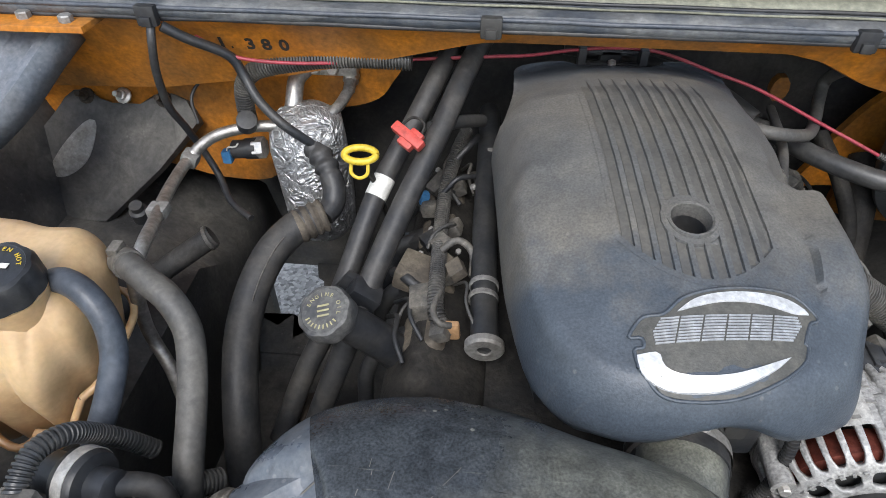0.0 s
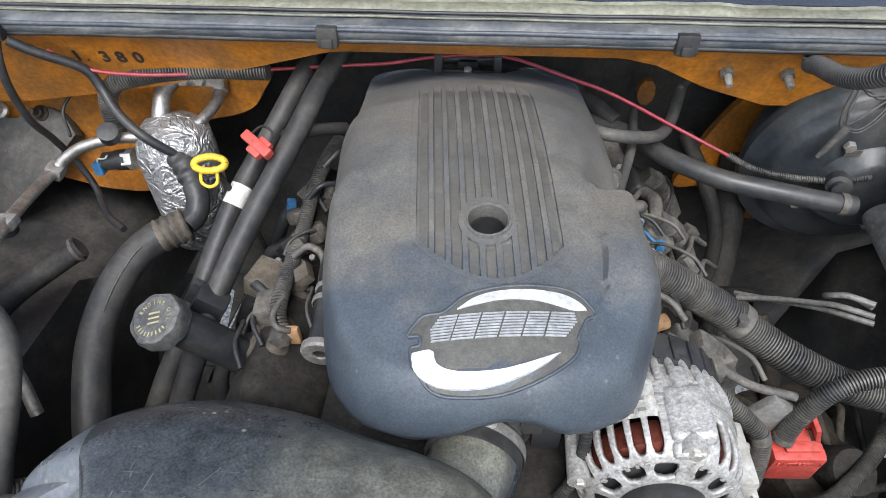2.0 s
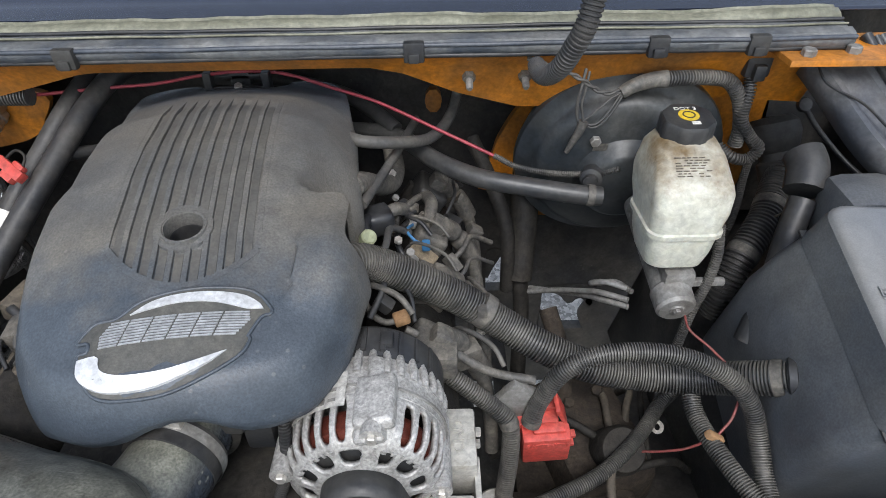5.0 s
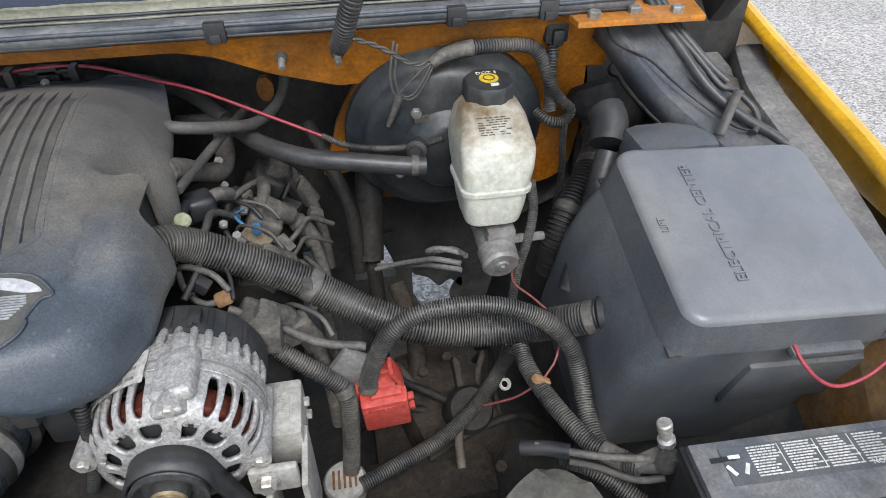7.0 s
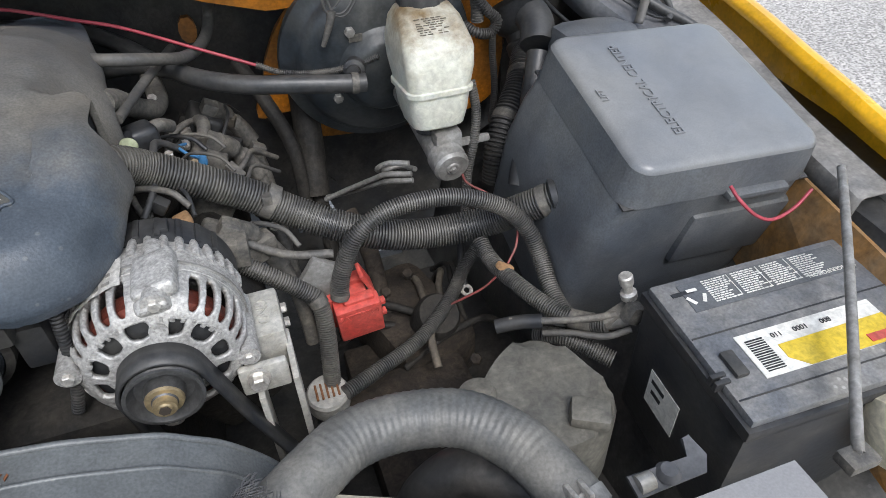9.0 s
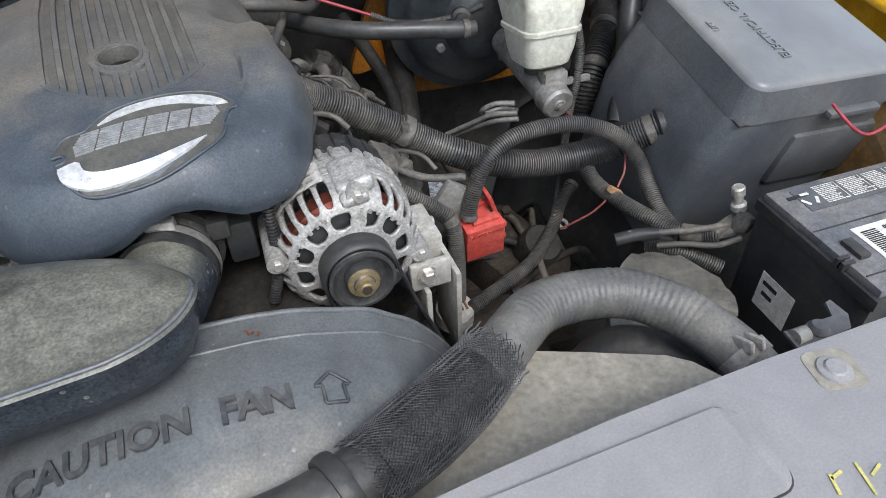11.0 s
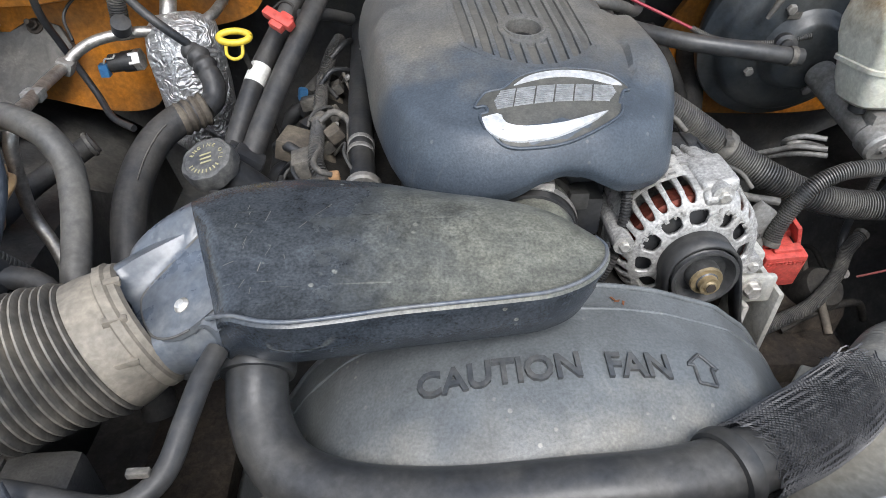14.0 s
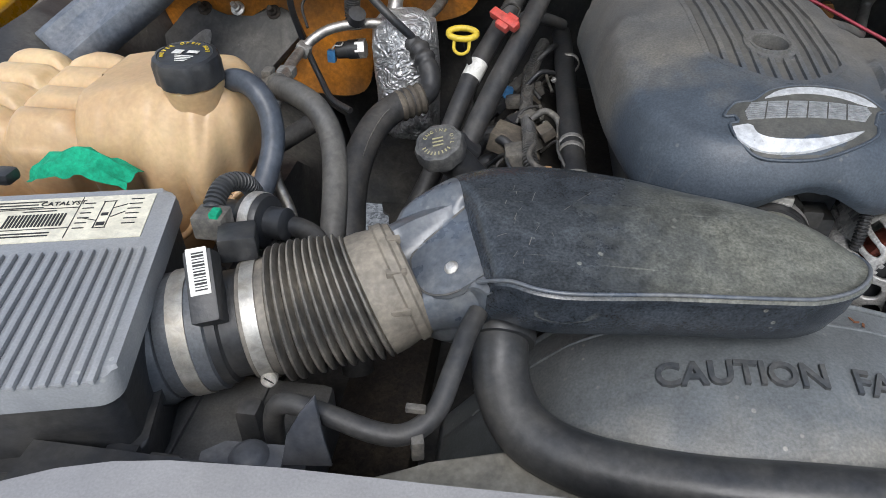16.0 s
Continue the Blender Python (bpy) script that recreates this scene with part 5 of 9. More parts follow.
for x, y, w, h, a in ((0.099, 0.106, 0.012, 0.0007, 0), (0.094, 0.085, 0.0007, 0.042, 0), (0.104, 0.085, 0.0007, 0.042, 0), (0.099, 0.064, 0.012, 0.0007, 0), (0.110, 0.097, 0.014, 0.0007, 25), (0.111, 0.084, 0.014, 0.0007, 35), (0.087, 0.078, 0.014, 0.0007, -20), (0.099, 0.070, 0.007, 0.005, 0), (0.099, 0.085, 0.006, 0.004, 0)):
    print_bar(x, y, w, h, a)
for j in range(6):
    print_bar(0.081, 0.104 - j * 0.0078, 0.010, 0.0011)
    print_bar(0.1235, 0.108 - j * 0.0078, 0.012, 0.0011)
lettering("print_word", "CATALYST", 0.0085, 0.0006, fl @ Matrix.Translation((0.0565, 0.1055, 0.0216)), INK, fbl)
fb2 = rbox("side_label", fl @ Vector((-0.09, -0.1148, -0.026)), (0.05, 0.0012, 0.020), WHITE, fbx, 0, fl.to_3x3().to_4x4(), "small white label")
tagged(rbox("grommet_bolt", (-0.615, 0.262, 1.008), (0.022, 0.022, 0.014), BLACK, None, 0.005), "black plastic fastener behind the filter box", "fastener")


# ---- fan shroud ----
ARCH = [(-0.30, 0.60), (-0.14, 0.72), (-0.085, 0.80), (-0.05, 0.86), (-0.01, 0.905), (0.05, 0.945), (0.12, 0.962), (0.19, 0.967), (0.25, 0.962), (0.29, 0.954), (0.356, 0.930), (0.40, 0.895), (0.43, 0.855), (0.455, 0.80), (0.48, 0.70)]


def shroud_z(x, y):
    a = interp(x, ARCH)
    front_ = interp(y, [(0.0, -0.075), (0.03, -0.055), (0.07, -0.025), (0.11, -0.008), (0.15, 0.0), (0.203, -0.002), (0.205, -0.006), (0.24, -0.004)])
    return a + front_ * (0.6 + 0.4 * min(1, max(0, (a - 0.8) / 0.1)))


shr = thing("fan_shroud", (0.19, 0.12, 0.7), "dusty grey plastic fan shroud with raised warning lettering", "fan shroud")
xs = np.linspace(-0.14, 0.475, 84)
ys = [0.0, 0.015, 0.03, 0.05, 0.07, 0.09, 0.11, 0.13, 0.15, 0.17, 0.19, 0.2028, 0.2052, 0.222, 0.236, 0.240]
V = [(x, y, shroud_z(x, y) - (0.004 if y == 0.240 else 0)) for x in xs for y in ys]
m = len(ys)
F = [(i * m + j, (i + 1) * m + j, (i + 1) * m + j + 1, i * m + j + 1) for i in range(len(xs) - 1) for j in range(m - 1)]
sh = link_mesh("shroud_dome", V, F, SHROUD, shr, "", 30)
sh.modifiers.new("thickness", 'SOLIDIFY').thickness = 0.004


for nm, y, r in (("rim_bead", 0.237, 0.0032), ("step_bead", 0.2035, 0.0022)):
    tube(nm, [(x, y, shroud_z(x, y) + 0.0004) for x in np.linspace(-0.10, 0.455, 30)], r, SHROUD, shr, seg=10, step=0.008)


def shroud_warp(co):
    return Vector((co.x, co.y, shroud_z(co.x, co.y) + co.z))


# word and arrow darker than the shroud: relief shade put into their colour
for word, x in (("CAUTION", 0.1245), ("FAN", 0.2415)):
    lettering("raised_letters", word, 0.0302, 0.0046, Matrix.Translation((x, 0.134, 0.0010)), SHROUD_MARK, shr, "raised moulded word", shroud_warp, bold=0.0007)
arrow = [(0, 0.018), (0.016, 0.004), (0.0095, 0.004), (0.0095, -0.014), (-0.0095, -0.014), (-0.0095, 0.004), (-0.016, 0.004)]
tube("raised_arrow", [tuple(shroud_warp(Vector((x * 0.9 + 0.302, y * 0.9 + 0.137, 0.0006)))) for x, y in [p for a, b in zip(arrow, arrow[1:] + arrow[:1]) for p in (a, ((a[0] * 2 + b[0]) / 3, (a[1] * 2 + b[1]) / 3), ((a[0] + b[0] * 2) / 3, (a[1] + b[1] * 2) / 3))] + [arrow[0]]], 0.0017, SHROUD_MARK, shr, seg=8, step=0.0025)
slab_o = [(0.42, 0.17), (0.47, 0.145), (0.53, 0.118), (0.60, 0.086), (0.618, 0.070), (0.640, 0.030), (0.640, -0.004), (0.28, -0.004), (0.30, 0.05)]
prism("side_plate", slab_o, 0.900, 0.912, SLAB, shr, Matrix.Identity(4), 0.003, "tan dusty flat side plate")
prism("side_plate", [(-0.13, -0.004), (0.02, -0.004), (0.0, 0.06), (-0.05, 0.085), (-0.13, 0.06), (-0.175, 0.04), (-0.18, -0.004)], 0.878, 0.890, SLAB, shr, Matrix.Identity(4), 0.003, "tan dusty flat side plate")

lf = thing("dry_leaf", (0.247, 0.216, 0.958), "tiny curled brown leaf scraps on the fan shroud", "leaf")
for dx, dy, a in ((0.0, 0.0, 0.3), (0.006, -0.002, 1.4), (-0.003, 0.003, 2.2)):
    m_ = Matrix.Translation((0.247 + dx, 0.216 + dy, shroud_z(0.247 + dx, 0.216 + dy) + 0.0012)) @ Matrix.Rotation(a, 4, 'Z')
    prism("scrap", [(-0.0035, 0), (-0.001, 0.0015), (0.0035, 0.0006), (0.002, -0.0012)], 0, 0.0007, LEAF, lf, m_)


# ---- upper radiator hose ----
rh = thing("radiator_hose", (0.2, 0.06, 0.92), "thick black upper radiator hose running across the shroud", "radiator hose")
tube("hose", [(-0.078, 0.178, 0.948), (-0.078, 0.160, 0.940), (-0.073, 0.128, 0.920), (-0.050, 0.092, 0.905), (0.0, 0.066, 0.905), (0.08, 0.048, 0.918), (0.17, 0.040, 0.935), (0.25, 0.040, 0.942), (0.32, 0.060, 0.940), (0.38, 0.088, 0.938), (0.41, 0.1045, 0.9367)], 0.0258, RUBBER, rh, seg=24, step=0.008)
tube("dusty_hose_end", [(0.40, 0.099, 0.937), (0.44, 0.122, 0.935), (0.475, 0.150, 0.930), (0.512, 0.174, 0.924), (0.560, 0.180, 0.918), (0.612, 0.166, 0.914), (0.648, 0.130, 0.908), (0.666, 0.090, 0.902), (0.675, 0.060, 0.895), (0.680, 0.035, 0.886)], lambda t: 0.0259 + 0.00035 * math.sin(t * 330) * (0.25 < t < 0.8), HOSE_DUSTY, rh, "dusty grey hose end with faint ribs", seg=28, step=0.0015)
for c, d in (((-0.078, 0.167, 0.943), (0, 0.9, 0.35)), ((0.285, 0.048, 0.941), (1, 0.4, 0))):
    turned("collar", [(0.025, -0.007), (0.031, -0.007), (0.0325, -0.003), (0.0325, 0.003), (0.031, 0.007), (0.025, 0.007)], c, d, BLACK, rh)
turned("steel_clamp", [(0.0262, -0.007), (0.0274, -0.007), (0.0274, 0.007), (0.0262, 0.007)], (0.673, 0.062, 0.898), (0.2, -0.85, -0.25), GREY_METAL, rh)
for k in (-0.006, 0.006):
    rbox("clamp_ear", (0.668 + k, 0.060, 0.925), (0.005, 0.022, 0.012), STEEL, rh, 0.002, Matrix.Rotation(radians(-25), 4, 'X'))

# braided sleeve: crossing cords round the hose
slv = thing("braided_sleeve", (0.39, 0.1, 0.94), "frayed black braided mesh sleeve over the radiator hose", "hose sleeve")
SC = spline([(0.300, 0.052, 0.9405), (0.32, 0.060, 0.940), (0.38, 0.088, 0.938), (0.425, 0.115, 0.936), (0.443, 0.128, 0.9345)], 0.004)
ST = np.gradient(SC, axis=0)
ST /= np.linalg.norm(ST, axis=1)[:, None]
SU = np.cross(ST, (0, 0, 1))
SU /= np.linalg.norm(SU, axis=1)[:, None]
SW = np.cross(SU, ST)
tube("sleeve_core", [tuple(p) for p in SC[4:-6:6]], lambda t: 0.0285 + 0.0030 * math.sin(math.pi * t), BRAID_DARK, slv, "dark inner layer", seg=30)
rs = np.random.RandomState(4)
V, F = [], []
NC = 60
for hand in (1, -1):
    for k in range(NC):
        ph = 2 * math.pi * k / NC
        n = len(SC)
        end = n - rs.randint(0, 3)
        start = rs.randint(0, 3)
        fr = rs.uniform(0, 0.006)
        for i in range(start, end):
            t = i / (n - 1)
            a = ph + hand * t * 4.6
            r = 0.0300 + 0.0032 * math.sin(math.pi * t) + 0.0008 * hand * math.cos(a * NC / 2) + fr * max(0, (t - 0.9) / 0.1) ** 2 + 0.6 * fr * max(0, (0.06 - t) / 0.06) ** 2
            c = SC[i] + r * (math.cos(a) * SU[i] + math.sin(a) * SW[i])
            rad = math.cos(a) * SU[i] + math.sin(a) * SW[i]
            side = np.cross(ST[i] + hand * 0.8 * np.cross(ST[i], rad), rad)
            side /= np.linalg.norm(side)
            b = len(V)
            V.extend([c - side * 0.0015, c + rad * 0.0010, c + side * 0.0015])
            if i > start:
                F.extend([(b - 3, b - 2, b + 1, b), (b - 2, b - 1, b + 2, b + 1)])
tagged(link_mesh("braid", V, F, MESHCORD, slv, "frayed crossing cords", 60), kind="stuff")


# ---- alternator ----
alt = thing("alternator", (0.363, 0.36, 0.85), "oxidised cast aluminium alternator with copper windings showing", "alternator")
AO, AX = (0.363, 0.318, 0.931), (0, 1, 0)
turned("rear_shell", [(0.079, 0.040), (0.0818, 0.042), (0.0818, 0.074), (0.079, 0.076), (0.076, 0.098), (0.066, 0.108), (0, 0.112)], AO, AX, ALU, alt, seg=56)
def cast_frame(prof, windows, material, label, cells=360, wall=0.0055):
    """A turned shell round the alternator's axis with rounded windows; prof: (radius, depth); windows(s, angle) tells what is open, s along the profile."""
    C = spline(prof, 0.0016)
    S = np.concatenate([[0], np.cumsum(np.linalg.norm(np.diff(C, axis=0), axis=1))])
    bm = bmesh.new()
    rows = []
    for r, d in C:
        rows.append([bm.verts.new((AO[0] + r * math.cos(2 * math.pi * j / cells), AO[1] + d, AO[2] + r * math.sin(2 * math.pi * j / cells))) for j in range(cells)])
    for i in range(len(C) - 1):
        for j in range(cells):
            if not windows((S[i] + S[i + 1]) / 2, 360.0 * (j + 0.5) / cells):
                k = (j + 1) % cells
                bm.faces.new((rows[i][j], rows[i + 1][j], rows[i + 1][k], rows[i][k]))
    bmesh.ops.delete(bm, geom=[v for v in bm.verts if not v.link_faces], context='VERTS')
    ends = set(rows[0]) | set(rows[-1])
    edge = [v for v in bm.verts if v.is_boundary and v not in ends]
    for _ in range(5):
        move = {v: sum((e.other_vert(v).co for e in v.link_edges if e.is_boundary), Vector()) / 2 for v in edge if sum(e.is_boundary for e in v.link_edges) == 2}
        for v, c in move.items():
            v.co = v.co * 0.5 + c * 0.5
    ob = part("front_frame", bm, material, alt, label, 50)
    mod = ob.modifiers.new("wall", 'SOLIDIFY')
    mod.thickness, mod.offset = wall, -1.0
    return ob


FRAME_PROF = [(0.0815, 0.052), (0.0810, 0.036), (0.0802, 0.020), (0.0778, 0.007), (0.0720, -0.0020), (0.0650, -0.0068), (0.0560, -0.0105), (0.0460, -0.0135), (0.0360, -0.0150), (0.0250, -0.0160)]


def frame_windows(s, a):
    top = 60 < a < 96
    if not top:
        q = ((a / 12.0) % 1 - 0.5) / 0.315
        if abs((s - 0.0365) / 0.0225) ** 4 + abs(q) ** 4 < 1:
            return True
    q = (((a + 8) / 30.0) % 1 - 0.5) / 0.36
    return abs((s - 0.0755) / 0.0088) ** 4 + abs(q) ** 4 < 1 and not 70 < a < 86


cast_frame(FRAME_PROF, frame_windows, ALU, "pitted cast front frame with cooling slots")
turned("winding", [(0.048, 0.004), (0.060, 0.002), (0.070, 0.008), (0.072, 0.022), (0.066, 0.034), (0.05, 0.036)], AO, AX, COPPER, alt, "varnished copper winding", seg=56)
turned("dark_core", [(0.0, -0.004), (0.056, 0.0), (0.063, 0.003), (0.063, 0.012), (0.05, 0.012), (0.05, 0.04), (0.0, 0.04)], AO, AX, BLACK, alt, seg=32)
for i in range(22):
    a = radians(20 + 220 * i / 21) - radians(10)
    V, F = sweep([(AO[0] + r * math.cos(a), AO[1] + h, AO[2] + r * math.sin(a)) for r, h in ((0.0805, 0.068), (0.081, 0.082), (0.074, 0.104))], 0.0044, 8, 0.006)
    link_mesh("rear_fin", V, F, ALU, alt, "", 50)
for (x, z) in ((0.285, 0.948), (0.377, 1.008), (0.439, 0.913), (0.35, 0.855)):
    dx, dz = x - AO[0], z - AO[2]
    V, F = sweep([(x, 0.312, z), (x, 0.34, z), (x, 0.40, z)], lambda t: 0.0115 - 0.002 * t, 16, 0.006)
    bo = link_mesh("bolt_boss", V, F, ALU, alt, "", 50)
    hexbolt("through_bolt", (x, 0.3125, z), (0, -1, 0), 0.0058, STEEL, bo)
turned("stator_band", [(0.0795, 0.050), (0.0832, 0.052), (0.0832, 0.066), (0.0795, 0.068)], AO, AX, ALU, alt, seg=56)
turned("seam_ring", [(0.081, 0.0495), (0.0838, 0.0500), (0.0838, 0.0525), (0.081, 0.053)], AO, AX, GREY_METAL, alt, seg=56)
lugm = Matrix.Rotation(radians(-11), 4, 'Y')
rbox("top_lug", (AO[0] + 0.0155, 0.350, AO[2] + 0.0795), (0.040, 0.058, 0.018), ALU, alt, 0.007, lugm, "", 3)
rbox("top_lug", (AO[0] + 0.0125, 0.322, AO[2] + 0.066), (0.030, 0.016, 0.030), ALU, alt, 0.006, lugm @ Matrix.Rotation(radians(30), 4, 'X'), "", 3)
turned("lug_eye", [(0.004, 0.0), (0.0085, 0.0), (0.0085, 0.004), (0.004, 0.004)], (AO[0] + 0.010, 0.309, AO[2] + 0.050), (0, -1, 0.15), ALU, alt, seg=20)
for i in range(14):
    a = radians(112 + 52 * (i % 7) / 6 - (0 if i < 7 else 88))
    rbox("cast_mark", (AO[0] + 0.0625 * math.cos(a), AO[1] - 0.0085, AO[2] + 0.0625 * math.sin(a)), (0.0045 - 0.0015 * (i % 3 == 1), 0.0018, 0.0055), ALU, alt, 0.0006, Matrix.Rotation(math.pi / 2 - a, 4, 'Y'))
turned("pulley", [(0.0, -0.050), (0.008, -0.050), (0.010, -0.052), (0.0135, -0.048), (0.0165, -0.046), (0.018, -0.040), (0.018, -0.034), (0.026, -0.034), (0.032, -0.046), (0.0355, -0.046), (0.0355, -0.043), (0.033, -0.041), (0.0345, -0.039), (0.0335, -0.036), (0.0335, -0.018), (0.036, -0.016), (0.036, -0.013), (0.02, -0.012)], AO, AX, PULLEY, alt, seg=44)
turned("pulley_nut", [(0, -0.060), (0.006, -0.060), (0.007, -0.058), (0.0105, -0.058), (0.0105, -0.050), (0.0165, -0.050), (0.0175, -0.047)], AO, AX, BRASS, alt, "dull brass pulley nut", seg=24)
turned("nut_centre", [(0, -0.0612), (0.0055, -0.0612), (0.0055, -0.0595)], AO, AX, RUST, alt, seg=6)
# label patch over the left shoulder
V, F = [], []
for i in range(13):
    a = radians(99 + 58 * i / 12)
    for h in np.linspace(0.026, 0.066, 4):
        rr = 0.0848 + 0.0006 * math.sin(i * 2.2 + h * 200)
        V.append((AO[0] + rr * math.cos(a), AO[1] + h, AO[2] + rr * math.sin(a)))
F = [(i * 4 + j, i * 4 + j + 1, (i + 1) * 4 + j + 1, (i + 1) * 4 + j) for i in range(12) for j in range(3)]
alab = link_mesh("label", V, F, GREYLABEL, alt, "torn silver-white label")
for i in range(6):
    a = radians(108 + 7.5 * i)
    for h in (0.034, 0.046, 0.056):
        rbox("print_bar", (AO[0] + 0.0853 * math.cos(a), AO[1] + h, AO[2] + 0.0853 * math.sin(a)), (0.0075, 0.0035 + 0.003 * (i % 2), 0.0008), GREY_METAL, alab, 0, Matrix.Rotation(math.pi / 2 - a, 4, 'Y'))
turned("rear_cap", [(0.070, 0.090), (0.0785, 0.092), (0.0805, 0.098), (0.0805, 0.128), (0.076, 0.134), (0, 0.136)], AO, AX, BLACK, alt, "dusty black plastic rear cap", seg=56)
rbox("cap_clip", (0.385, 0.430, 1.006), (0.014, 0.020, 0.014), BLACK, alt, 0.003)
for i in range(9):
    a = radians(35 + 14 * i)
    rbox("cap_rib", (AO[0] + 0.0805 * math.cos(a), AO[1] + 0.111, AO[2] + 0.0805 * math.sin(a)), (0.006, 0.030, 0.005), BLACK, alt, 0.001, Matrix.Rotation(math.pi / 2 - a, 4, 'Y'))
belt = thing("drive_belt", (0.363, 0.29, 0.9), "black ribbed serpentine belt round the alternator pulley", "drive belt")
V, F = [], []
path = [(AO[0] + 0.0365 * math.cos(a), AO[2] + 0.0365 * math.sin(a)) for a in np.linspace(radians(200), radians(18), 22)]
path = [(AO[0] - 0.02, AO[2] - 0.10)] + path + [(0.420, 0.868), (0.457, 0.764), (0.48, 0.70)]
for x, z in path:
    V.extend([(x, 0.277, z), (x, 0.303, z)])
F = [(i * 2, i * 2 + 1, i * 2 + 3, i * 2 + 2) for i in range(len(path) - 1)]
bo = link_mesh("belt", V, F, BLACK, belt)
bo.modifiers.new("thickness", 'SOLIDIFY').thickness = 0.004

# bracket beside it
brk = thing("accessory_bracket", (0.46, 0.36, 0.8), "cast grey metal accessory bracket with a bolt and raised letters", "bracket")
rbox("block", (0.452, 0.385, 0.872), (0.052, 0.075, 0.058), BRACKET, brk, 0.005)
rbox("wing_plate", (0.448, 0.312, 0.880), (0.050, 0.010, 0.038), BRACKET, brk, 0.004)
rbox("web", (0.478, 0.335, 0.815), (0.007, 0.075, 0.13), BRACKET, brk, 0.002)
rbox("web", (0.440, 0.318, 0.800), (0.007, 0.045, 0.13), BRACKET, brk, 0.002)
bb = turned("bolt_washer", [(0, 0.004), (0.012, 0.004), (0.012, 0)], (0.442, 0.307, 0.886), (0, -1, 0), STEEL, brk)
hexbolt("bolt", (0.442, 0.303, 0.886), (0, -1, 0), 0.0095, STEEL, brk)
lettering("raised_letters", "GND", 0.018, 0.002, frame_m((0.458, 0.385, 0.9018), (0, -1, 0), (1, 0, 0)), BRACKET, brk)
for z in (0.862, 0.885):
    hexbolt("side_bolt", (0.4785, 0.400, z), (1, 0, 0), 0.006, STEEL, brk)

# ---- red positive terminal box ----
rb = thing("terminal_box", (0.57, 0.45, 0.76), "red plastic positive terminal cover with raised lettering", "terminal cover")
rm = frame_m((0.571, 0.440, 0.800), (0.99, 0.02, 0.06), (0.02, -0.16, 0.98))
rbox("cover", rm @ Vector((0, 0, 0)), (0.060, 0.062, 0.024), RED, rb, 0.004, rm.to_3x3().to_4x4())
rbox("back_shell", rm @ Vector((-0.008, 0.004, -0.030)), (0.052, 0.060, 0.040), RED, rb, 0.004, rm.to_3x3().to_4x4())
rbox("top_step", rm @ Vector((0.004, 0.031, -0.004)), (0.040, 0.010, 0.014), RED, rb, 0.003, rm.to_3x3().to_4x4())
for v in (-0.012, 0.012):
    rbox("hinge_tab", rm @ Vector((0.033, v, -0.004)), (0.010, 0.007, 0.010), RED, rb, 0.002, rm.to_3x3().to_4x4())
rbox("open_flap", rm @ Vector((0.020, 0.046, -0.022)), (0.006, 0.038, 0.026), RED, rb, 0.002, rm.to_3x3().to_4x4() @ Matrix.Rotation(radians(18), 4, 'Z'))
rbox("flap_hinge", rm @ Vector((0.006, 0.036, -0.030)), (0.034, 0.012, 0.008), RED, rb, 0.002, rm.to_3x3().to_4x4())
lettering("raised_letters", "BATTERY(+)", 0.0098, 0.0016, rm @ Matrix.Translation((0, 0.020, 0.0125)), RED, rb)
rbox("stay_plate", (0.535, 0.462, 0.862), (0.05, 0.012, 0.05), GREY_METAL, None, 0.003, Matrix.Rotation(radians(35), 4, 'Y'))
tagged(bpy.data.objects["stay_plate"], "grey steel stay behind the red terminal cover", "bracket")


# ---- looms ----
def loom(label, pts, r, pitch=0.0034, depth=0.0015, material=LOOM, name="wiring_loom", cat="wiring loom", seg=16, cuff=(), **kw):
    """A corrugated sleeve; cuff lists the runs (from, to, of 0..1) that are wrapped in tape."""
    if not cuff:
        return tagged(tube(name, pts, r, material, None, "", corr=(pitch, depth), seg=seg, **kw), label, cat)
    ob = thing(name, pts[0], label, cat)
    tube("sleeve", pts, r, material, ob, "", corr=(pitch, depth), seg=seg, **kw)
    C = spline(pts, 0.004)
    for t0, t1 in cuff:
        i0, i1 = int(t0 * (len(C) - 1)), max(int(t0 * (len(C) - 1)) + 2, int(t1 * (len(C) - 1)))
        tube("tape_wrap", [tuple(p) for p in C[i0:i1 + 1]], r + 0.0009, CLIPGREY, ob, "grey tape wrap", seg=seg)
    return ob


loom("thin ribbed black lead below the engine cover", [(0.290, 0.350, 1.005), (0.289, 0.338, 0.975), (0.287, 0.332, 0.945), (0.281, 0.326, 0.918), (0.272, 0.325, 0.89)], 0.0062, 0.0036, 0.001, RUBBER_DARK, seg=12)
big = loom("thick dusty corrugated loom across the engine bay", [(0.322, 0.50, 1.040), (0.345, 0.526, 1.036), (0.374, 0.543, 1.014), (0.42, 0.546, 0.985), (0.47, 0.545, 0.953), (0.52, 0.535, 0.920), (0.57, 0.515, 0.897), (0.63, 0.500, 0.875), (0.70, 0.495, 0.862), (0.77, 0.480, 0.872), (0.82, 0.455, 0.900), (0.87, 0.43, 0.93)], 0.0212, 0.0040, 0.0018, seg=22, cuff=((0.0, 0.03), (0.93, 0.945)))
lc = thing("loom_clip", (0.496, 0.545, 0.93), "grey plastic clip round the thick loom", "clip")
V, F = sweep([(0.490, 0.5435, 0.9415), (0.502, 0.540, 0.933)], 0.0228, 24)
link_mesh("band", V, F, CLIPGREY, lc)
rbox("latch", (0.493, 0.526, 0.952), (0.012, 0.014, 0.012), CLIPGREY, lc, 0.002)
